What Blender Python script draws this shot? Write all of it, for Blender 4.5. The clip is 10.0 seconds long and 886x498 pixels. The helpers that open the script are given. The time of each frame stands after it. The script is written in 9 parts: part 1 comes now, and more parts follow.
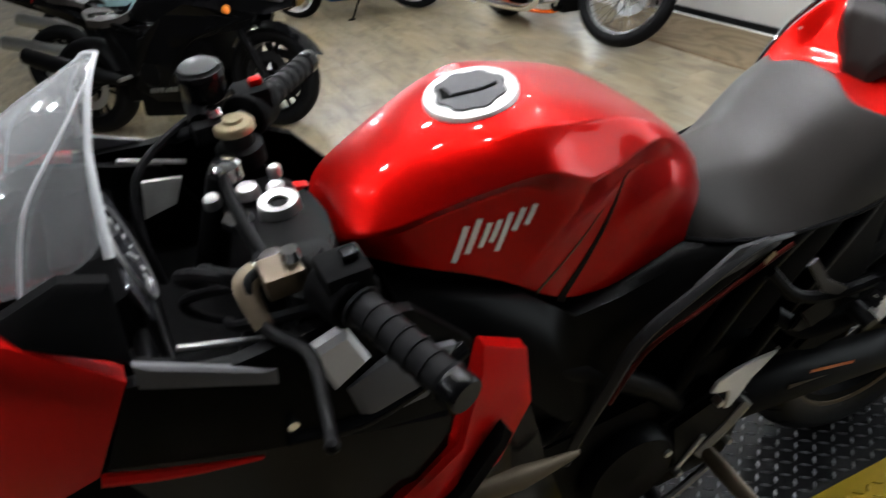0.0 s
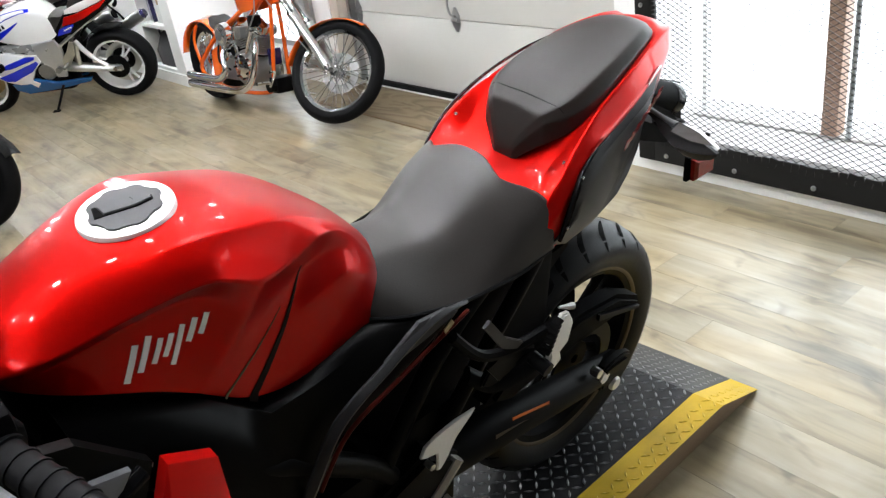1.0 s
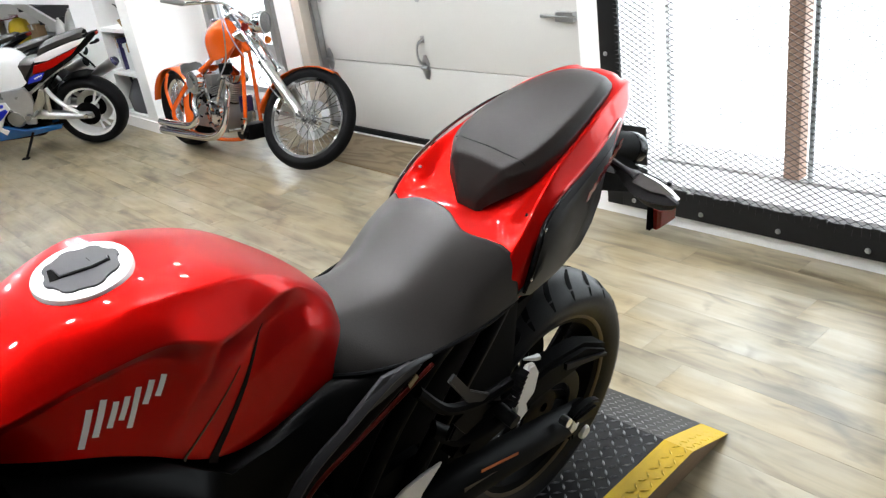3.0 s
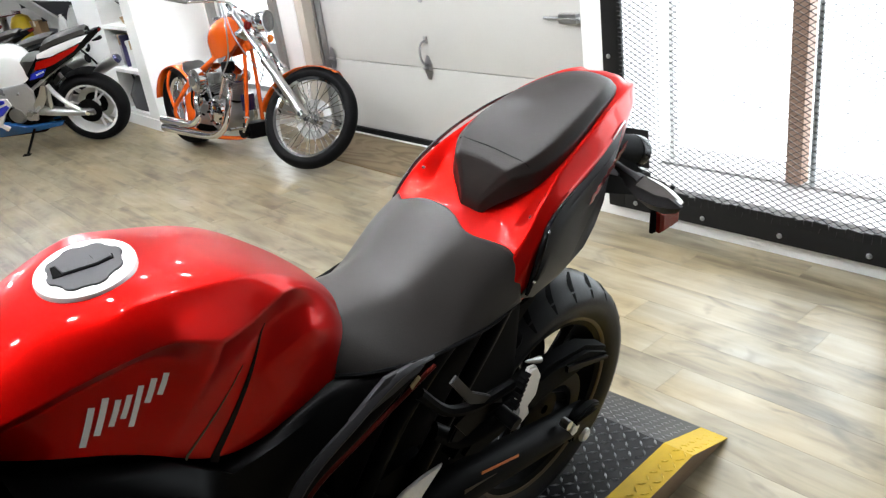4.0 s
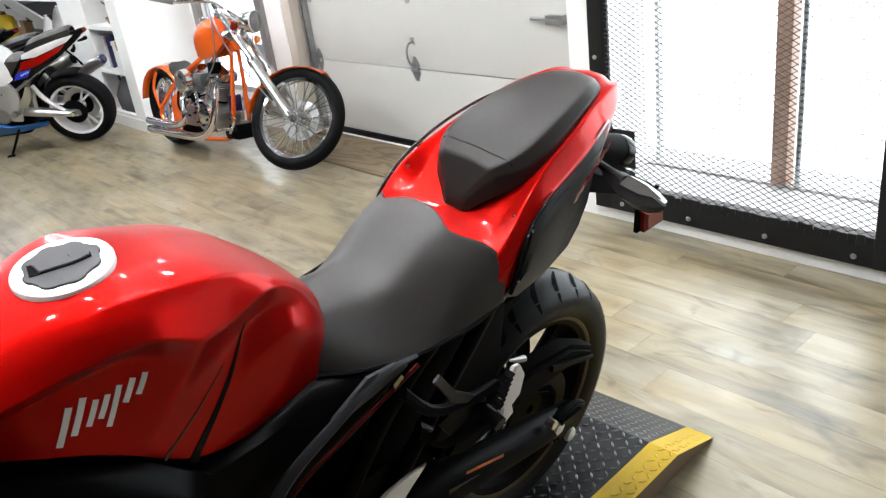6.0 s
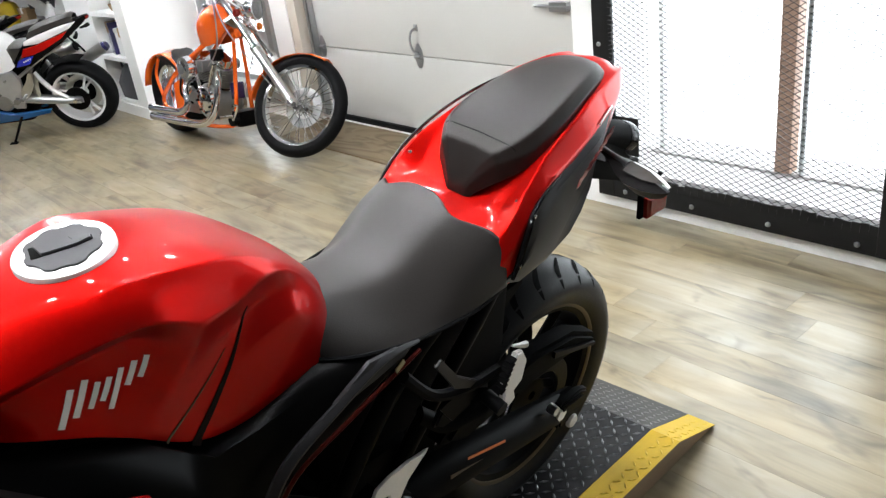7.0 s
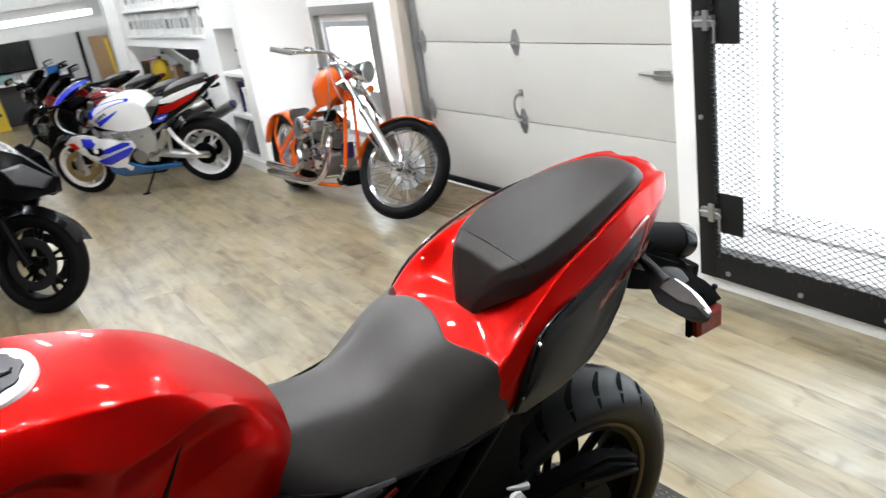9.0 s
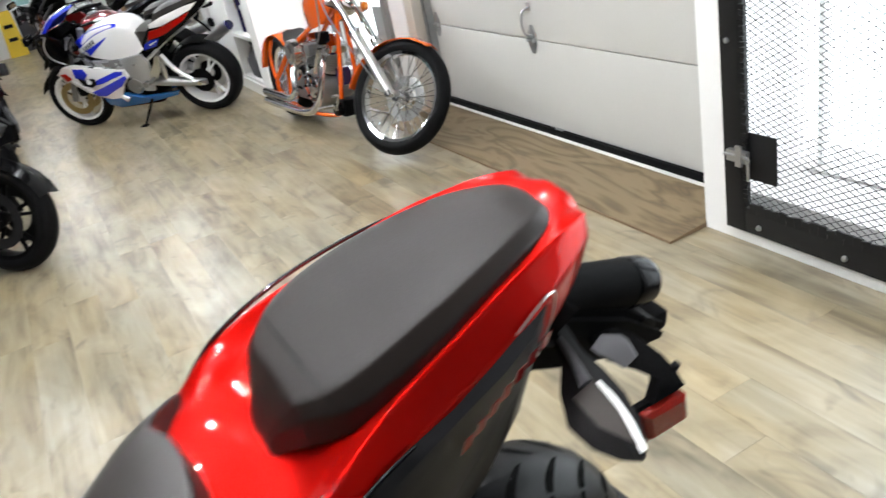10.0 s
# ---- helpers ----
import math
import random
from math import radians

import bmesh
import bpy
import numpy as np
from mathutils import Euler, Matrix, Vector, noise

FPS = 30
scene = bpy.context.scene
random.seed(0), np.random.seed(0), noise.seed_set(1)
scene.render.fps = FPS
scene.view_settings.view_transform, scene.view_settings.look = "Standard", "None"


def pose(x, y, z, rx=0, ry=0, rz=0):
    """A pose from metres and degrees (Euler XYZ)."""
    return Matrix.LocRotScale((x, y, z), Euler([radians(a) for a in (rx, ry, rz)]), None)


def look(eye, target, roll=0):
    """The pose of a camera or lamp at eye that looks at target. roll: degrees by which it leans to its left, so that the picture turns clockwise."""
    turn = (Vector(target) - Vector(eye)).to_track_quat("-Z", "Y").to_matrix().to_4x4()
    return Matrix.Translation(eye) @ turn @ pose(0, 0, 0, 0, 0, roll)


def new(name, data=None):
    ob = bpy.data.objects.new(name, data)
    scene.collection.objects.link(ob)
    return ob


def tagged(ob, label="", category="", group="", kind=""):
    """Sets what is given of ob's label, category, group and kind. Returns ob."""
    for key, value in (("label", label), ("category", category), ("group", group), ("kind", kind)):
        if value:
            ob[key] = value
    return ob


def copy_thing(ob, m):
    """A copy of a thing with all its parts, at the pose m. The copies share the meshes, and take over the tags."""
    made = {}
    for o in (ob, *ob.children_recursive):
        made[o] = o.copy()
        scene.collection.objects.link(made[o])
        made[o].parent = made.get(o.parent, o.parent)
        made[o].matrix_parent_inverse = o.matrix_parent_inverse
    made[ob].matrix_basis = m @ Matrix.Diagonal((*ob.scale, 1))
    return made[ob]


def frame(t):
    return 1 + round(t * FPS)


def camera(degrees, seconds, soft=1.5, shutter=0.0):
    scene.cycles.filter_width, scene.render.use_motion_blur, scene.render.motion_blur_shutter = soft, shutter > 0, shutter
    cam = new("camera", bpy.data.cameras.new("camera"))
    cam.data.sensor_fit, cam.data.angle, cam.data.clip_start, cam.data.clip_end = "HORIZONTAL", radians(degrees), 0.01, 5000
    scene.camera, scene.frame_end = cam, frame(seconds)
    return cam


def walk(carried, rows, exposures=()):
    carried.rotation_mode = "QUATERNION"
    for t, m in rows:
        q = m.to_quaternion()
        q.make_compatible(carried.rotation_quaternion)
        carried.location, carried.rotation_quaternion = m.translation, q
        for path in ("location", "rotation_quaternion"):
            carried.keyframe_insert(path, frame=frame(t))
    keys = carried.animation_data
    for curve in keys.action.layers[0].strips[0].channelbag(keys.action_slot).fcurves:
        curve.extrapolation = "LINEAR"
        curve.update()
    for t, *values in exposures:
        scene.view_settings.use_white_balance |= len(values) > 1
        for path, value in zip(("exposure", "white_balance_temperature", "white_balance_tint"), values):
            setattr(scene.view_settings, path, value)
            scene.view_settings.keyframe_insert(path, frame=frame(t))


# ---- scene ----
cam = camera(57.66, 10.0, soft=1.3, shutter=0.3)
ROWS = [
    (0.0, 0.1486, -0.0304, 1.4367, -20.807, -28.798, 9.651),
    (0.5, 0.1964, -0.0672, 1.4774, -31.436, -26.193, 8.523),
    (1.0, 0.2291, -0.0911, 1.4654, -39.694, -26.833, 8.126),
    (1.5, 0.2318, -0.0954, 1.4712, -39.537, -25.374, 8.462),
    (2.0, 0.2406, -0.1000, 1.4740, -40.876, -25.022, 8.284),
    (2.5, 0.2481, -0.1008, 1.4794, -41.572, -24.195, 8.261),
    (4.0, 0.2450, -0.0945, 1.4805, -41.340, -24.054, 7.381),
    (4.5, 0.2485, -0.0915, 1.4778, -41.741, -23.846, 7.325),
    (5.0, 0.2510, -0.0915, 1.4751, -41.998, -23.975, 7.280),
    (6.5, 0.2516, -0.1010, 1.4726, -42.126, -24.105, 7.070),
    (7.0, 0.2517, -0.0987, 1.4674, -41.858, -24.774, 7.080),
    (7.5, 0.2523, -0.0903, 1.4603, -40.198, -25.635, 7.433),
    (8.0, 0.2168, -0.0888, 1.4650, -37.017, -22.475, 9.184),
    (8.5, 0.2487, -0.1156, 1.4800, -39.226, -23.888, 8.462),
    (9.0, 0.5016, -0.1108, 1.4970, -32.187, -20.045, 8.280),
    (9.5, 0.6900, 0.0165, 1.4900, -25.919, -24.383, 10.841),
    (10.0, 1.0048, 0.1784, 1.4778, -29.237, -26.530, 11.088),
]
EXPOSURES = [(0.0, -0.45), (0.6, -0.30), (1.2, -0.20), (9.0, -0.23), (10.0, -0.20)]
walk(cam, [(t, pose(x, y, z, 90 + pitch, roll, yaw)) for t, x, y, z, yaw, pitch, roll in ROWS], EXPOSURES)

# ---- world and light ----
world = bpy.data.worlds.new("showroom_world")
scene.world = world
world.use_nodes = True
_sky = world.node_tree.nodes.new("ShaderNodeTexSky")
_sky.sky_type, _sky.sun_disc, _sky.sun_elevation, _sky.sun_rotation = "NISHITA", False, radians(38), radians(60)
world.node_tree.links.new(_sky.outputs[0], world.node_tree.nodes["Background"].inputs[0])
world.node_tree.nodes["Background"].inputs[1].default_value = 0.1


def area_lamp(name, m, sx, sy, watts, colour=(1, 1, 1)):
    data = bpy.data.lights.new(name, "AREA")
    data.shape, data.size, data.size_y, data.energy, data.color = "RECTANGLE", sx, sy, watts, colour
    ob = new(name, data)
    ob.matrix_world = m
    return ob


WINDOW_WATTS, TUBE_GLOW, BULB_GLOW, OUTSIDE_GLOW = 92.0, 215.0, 760.0, 6.0
# daylight that enters by the caged window bay
area_lamp("window_daylight", look((3.80, 0.85, 1.40), (0.0, 0.85, 0.6)), 2.5, 2.3, WINDOW_WATTS, (0.86, 0.94, 1.0))


# ---- materials ----
def mat(name, colour, rough=0.5, metal=0.0, grain=0.0, scale=40.0, bump=0.0, coat=0.0, stretch=(1, 1, 1), wear=0.0,
        wear_scale=4.0, emit=0.0, rand=0.0, spec=0.5):
    """A surface with two scales of variation: fine grain and broad wear."""
    m = bpy.data.materials.new(name)
    m.use_nodes = True
    nt = m.node_tree
    b = nt.nodes["Principled BSDF"]
    b.inputs["Base Color"].default_value = (*colour, 1)
    b.inputs["Roughness"].default_value = rough
    b.inputs["Metallic"].default_value = metal
    b.inputs["Coat Weight"].default_value = coat
    b.inputs["Coat Roughness"].default_value = 0.02
    b.inputs["Specular IOR Level"].default_value = spec
    if emit:
        b.inputs["Emission Color"].default_value = (*colour, 1)
        b.inputs["Emission Strength"].default_value = emit
    tc = nt.nodes.new("ShaderNodeTexCoord")
    mp = nt.nodes.new("ShaderNodeMapping")
    mp.inputs["Scale"].default_value = stretch
    nt.links.new(tc.outputs["Object"], mp.inputs[0])
    fine = nt.nodes.new("ShaderNodeTexNoise")
    fine.inputs["Scale"].default_value = scale
    fine.inputs["Detail"].default_value = 5
    nt.links.new(mp.outputs[0], fine.inputs["Vector"])
    broad = nt.nodes.new("ShaderNodeTexNoise")
    broad.inputs["Scale"].default_value = wear_scale
    broad.inputs["Detail"].default_value = 3
    nt.links.new(mp.outputs[0], broad.inputs["Vector"])
    if grain or wear or rand:
        mix = nt.nodes.new("ShaderNodeMath")
        mix.operation = "MULTIPLY_ADD"
        nt.links.new(fine.outputs["Fac"], mix.inputs[0])
        mix.inputs[1].default_value = 2 * grain
        mix.inputs[2].default_value = 1 - grain - wear - rand
        add = nt.nodes.new("ShaderNodeMath")
        add.operation = "MULTIPLY_ADD"
        nt.links.new(broad.outputs["Fac"], add.inputs[0])
        add.inputs[1].default_value = 2 * wear
        nt.links.new(mix.outputs[0], add.inputs[2])
        last = add
        if rand:
            info = nt.nodes.new("ShaderNodeObjectInfo")
            last = nt.nodes.new("ShaderNodeMath")
            last.operation = "MULTIPLY_ADD"
            nt.links.new(info.outputs["Random"], last.inputs[0])
            last.inputs[1].default_value = 2 * rand
            nt.links.new(add.outputs[0], last.inputs[2])
        hsv = nt.nodes.new("ShaderNodeHueSaturation")
        hsv.inputs["Color"].default_value = (*colour, 1)
        nt.links.new(last.outputs[0], hsv.inputs["Value"])
        nt.links.new(hsv.outputs[0], b.inputs["Base Color"])
    rr = nt.nodes.new("ShaderNodeMapRange")
    nt.links.new(broad.outputs["Fac"], rr.inputs[0])
    rr.inputs[3].default_value = max(0.0, rough * 0.8)
    rr.inputs[4].default_value = min(1.0, rough * 1.2)
    nt.links.new(rr.outputs[0], b.inputs["Roughness"])
    if bump:
        bp = nt.nodes.new("ShaderNodeBump")
        bp.inputs["Strength"].default_value = bump
        bp.inputs["Distance"].default_value = 0.002
        nt.links.new(fine.outputs["Fac"], bp.inputs["Height"])
        nt.links.new(bp.outputs[0], b.inputs["Normal"])
    return m


def glow(name, colour, strength):
    m = bpy.data.materials.new(name)
    m.use_nodes = True
    nt = m.node_tree
    nt.nodes.clear()
    e = nt.nodes.new("ShaderNodeEmission")
    e.inputs[0].default_value, e.inputs[1].default_value = (*colour, 1), strength
    o = nt.nodes.new("ShaderNodeOutputMaterial")
    nt.links.new(e.outputs[0], o.inputs[0])
    return m


def glass(name, colour=(1, 1, 1), rough=0.02, clear=0.85):
    """A thin clear sheet: mostly see-through, with real gloss on it."""
    m = bpy.data.materials.new(name)
    m.use_nodes = True
    nt = m.node_tree
    nt.nodes.clear()
    tr = nt.nodes.new("ShaderNodeBsdfTransparent")
    tr.inputs[0].default_value = (*colour, 1)
    gl = nt.nodes.new("ShaderNodeBsdfGlossy")
    gl.inputs["Roughness"].default_value = rough
    lw = nt.nodes.new("ShaderNodeLayerWeight")
    fr = nt.nodes.new("ShaderNodeMath")
    fr.operation = "POWER"
    fr.inputs[1].default_value = 4.0
    nt.links.new(lw.outputs["Facing"], fr.inputs[0])
    ad = nt.nodes.new("ShaderNodeMath")
    ad.operation = "MULTIPLY_ADD"
    ad.inputs[1].default_value, ad.inputs[2].default_value = 0.8, 0.04 + 0.4 * (1 - clear)
    nt.links.new(fr.outputs[0], ad.inputs[0])
    mx = nt.nodes.new("ShaderNodeMixShader")
    nt.links.new(ad.outputs[0], mx.inputs[0])
    nt.links.new(tr.outputs[0], mx.inputs[1])
    nt.links.new(gl.outputs[0], mx.inputs[2])
    o = nt.nodes.new("ShaderNodeOutputMaterial")
    nt.links.new(mx.outputs[0], o.inputs[0])
    return m


def acrylic(name):
    """Clear plastic sheet with a faint milky haze."""
    m = glass(name, (0.94, 0.95, 0.96), 0.04, 0.86)
    nt = m.node_tree
    out = next(n for n in nt.nodes if n.type == "OUTPUT_MATERIAL")
    src = out.inputs[0].links[0].from_socket
    haze = nt.nodes.new("ShaderNodeBsdfDiffuse")
    haze.inputs[0].default_value = (0.8, 0.82, 0.84, 1)
    mx = nt.nodes.new("ShaderNodeMixShader")
    mx.inputs[0].default_value = 0.14
    nt.links.new(src, mx.inputs[1])
    nt.links.new(haze.outputs[0], mx.inputs[2])
    nt.links.new(mx.outputs[0], out.inputs[0])
    return m


def plank_material(name):
    """Weathered oak vinyl: grey-brown boards, grain along y, knots, a dull sheen."""
    m = mat(name, (0.4, 0.3, 0.19), 0.31, spec=0.85)
    nt = m.node_tree
    b = nt.nodes["Principled BSDF"]
    geo = nt.nodes.new("ShaderNodeNewGeometry")
    info = nt.nodes.new("ShaderNodeObjectInfo")
    shift = nt.nodes.new("ShaderNodeVectorMath")
    shift.operation = "MULTIPLY_ADD"
    nt.links.new(info.outputs["Random"], shift.inputs[0])
    shift.inputs[1].default_value = (17, 31, 5)
    nt.links.new(geo.outputs["Position"], shift.inputs[2])

    def noise_at(scale, vec, detail=6, distortion=0.0):
        mp = nt.nodes.new("ShaderNodeMapping")
        mp.inputs["Scale"].default_value = vec
        nt.links.new(shift.outputs[0], mp.inputs[0])
        n = nt.nodes.new("ShaderNodeTexNoise")
        n.inputs["Scale"].default_value, n.inputs["Detail"].default_value = scale, detail
        n.inputs["Distortion"].default_value = distortion
        nt.links.new(mp.outputs[0], n.inputs["Vector"])
        spread = nt.nodes.new("ShaderNodeMapRange")
        spread.inputs[1].default_value, spread.inputs[2].default_value = 0.22, 0.78
        nt.links.new(n.outputs["Fac"], spread.inputs[0])
        return spread.outputs[0]

    streak = noise_at(1.0, (24, 2.2, 1), 7, 0.8)
    patch = noise_at(1.0, (6.0, 2.2, 1), 4, 0.9)
    tint = noise_at(1.0, (3.6, 1.5, 1), 3, 0.5)
    knot = noise_at(1.0, (9, 4.5, 1), 2, 1.2)
    ramp = nt.nodes.new("ShaderNodeValToRGB")
    cr = ramp.color_ramp
    cr.elements[0].position, cr.elements[0].color = 0.16, (0.085, 0.064, 0.037, 1)
    cr.elements[1].position, cr.elements[1].color = 0.90, (0.375, 0.328, 0.248, 1)
    e = cr.elements.new(0.5)
    e.color = (0.252, 0.212, 0.138, 1)
    mixf = nt.nodes.new("ShaderNodeMix")
    mixf.inputs[0].default_value = 0.64
    nt.links.new(streak, mixf.inputs[2])
    nt.links.new(patch, mixf.inputs[3])
    both_random = nt.nodes.new("ShaderNodeMath")
    nt.links.new(info.outputs["Random"], both_random.inputs[0])
    nt.links.new(geo.outputs["Random Per Island"], both_random.inputs[1])
    wrap = nt.nodes.new("ShaderNodeMath")
    wrap.operation = "FRACT"
    nt.links.new(both_random.outputs[0], wrap.inputs[0])
    off = nt.nodes.new("ShaderNodeMath")
    off.operation = "MULTIPLY_ADD"
    nt.links.new(wrap.outputs[0], off.inputs[0])
    off.inputs[1].default_value = 0.11
    nt.links.new(mixf.outputs[0], off.inputs[2])
    sub = nt.nodes.new("ShaderNodeMath")
    sub.operation = "SUBTRACT"
    nt.links.new(off.outputs[0], sub.inputs[0])
    sub.inputs[1].default_value = 0.055
    nt.links.new(sub.outputs[0], ramp.inputs[0])
    kr = nt.nodes.new("ShaderNodeMapRange")
    kr.inputs[1].default_value, kr.inputs[2].default_value = 0.05, 0.34
    kr.inputs[3].default_value, kr.inputs[4].default_value = 0.58, 1.0
    nt.links.new(knot, kr.inputs[0])
    mul = nt.nodes.new("ShaderNodeMix")
    mul.data_type, mul.blend_type = "RGBA", "MULTIPLY"
    mul.inputs[0].default_value = 1.0
    nt.links.new(ramp.outputs[0], mul.inputs[6])
    nt.links.new(kr.outputs[0], mul.inputs[7])
    # boards run from honey brown to washed grey
    hue = nt.nodes.new("ShaderNodeMix")
    hue.data_type, hue.blend_type = "RGBA", "MIX"
    hue.inputs[6].default_value, hue.inputs[7].default_value = (1.10, 0.98, 0.74, 1), (0.93, 1.0, 1.12, 1)
    nt.links.new(tint, hue.inputs[0])
    tone = nt.nodes.new("ShaderNodeMix")
    tone.data_type, tone.blend_type = "RGBA", "MULTIPLY"
    tone.inputs[0].default_value = 1.0
    nt.links.new(mul.outputs[2], tone.inputs[6])
    nt.links.new(hue.outputs[2], tone.inputs[7])
    nt.links.new(tone.outputs[2], b.inputs["Base Color"])
    bp = nt.nodes.new("ShaderNodeBump")
    bp.inputs["Strength"].default_value, bp.inputs["Distance"].default_value = 0.03, 0.001
    nt.links.new(streak, bp.inputs["Height"])
    nt.links.new(bp.outputs[0], b.inputs["Normal"])
    return m


def ply_material(name):
    """Rotary-cut plywood, stained brown, with wandering dark grain."""
    m = mat(name, (0.2, 0.145, 0.08), 0.55)
    nt = m.node_tree
    b = nt.nodes["Principled BSDF"]
    tc = nt.nodes.new("ShaderNodeTexCoord")
    mp = nt.nodes.new("ShaderNodeMapping")
    mp.inputs["Scale"].default_value = (5.0, 1.1, 1)
    nt.links.new(tc.outputs["Object"], mp.inputs[0])
    ns = nt.nodes.new("ShaderNodeTexNoise")
    ns.inputs["Scale"].default_value, ns.inputs["Detail"].default_value, ns.inputs["Distortion"].default_value = 1.0, 3.0, 0.8
    nt.links.new(mp.outputs[0], ns.inputs["Vector"])
    times = nt.nodes.new("ShaderNodeMath")
    times.operation = "MULTIPLY"
    times.inputs[1].default_value = 14.0
    nt.links.new(ns.outputs["Fac"], times.inputs[0])
    wv = nt.nodes.new("ShaderNodeMath")
    wv.operation = "PINGPONG"
    wv.inputs[1].default_value = 1.0
    nt.links.new(times.outputs[0], wv.inputs[0])
    ramp = nt.nodes.new("ShaderNodeValToRGB")
    cr = ramp.color_ramp
    cr.elements[0].position, cr.elements[0].color = 0.0, (0.115, 0.080, 0.042, 1)
    cr.elements[1].position, cr.elements[1].color = 0.75, (0.205, 0.155, 0.088, 1)
    e = cr.elements.new(0.3)
    e.color = (0.155, 0.108, 0.056, 1)
    nt.links.new(wv.outputs[0], ramp.inputs[0])
    nt.links.new(ramp.outputs[0], b.inputs["Base Color"])
    return m


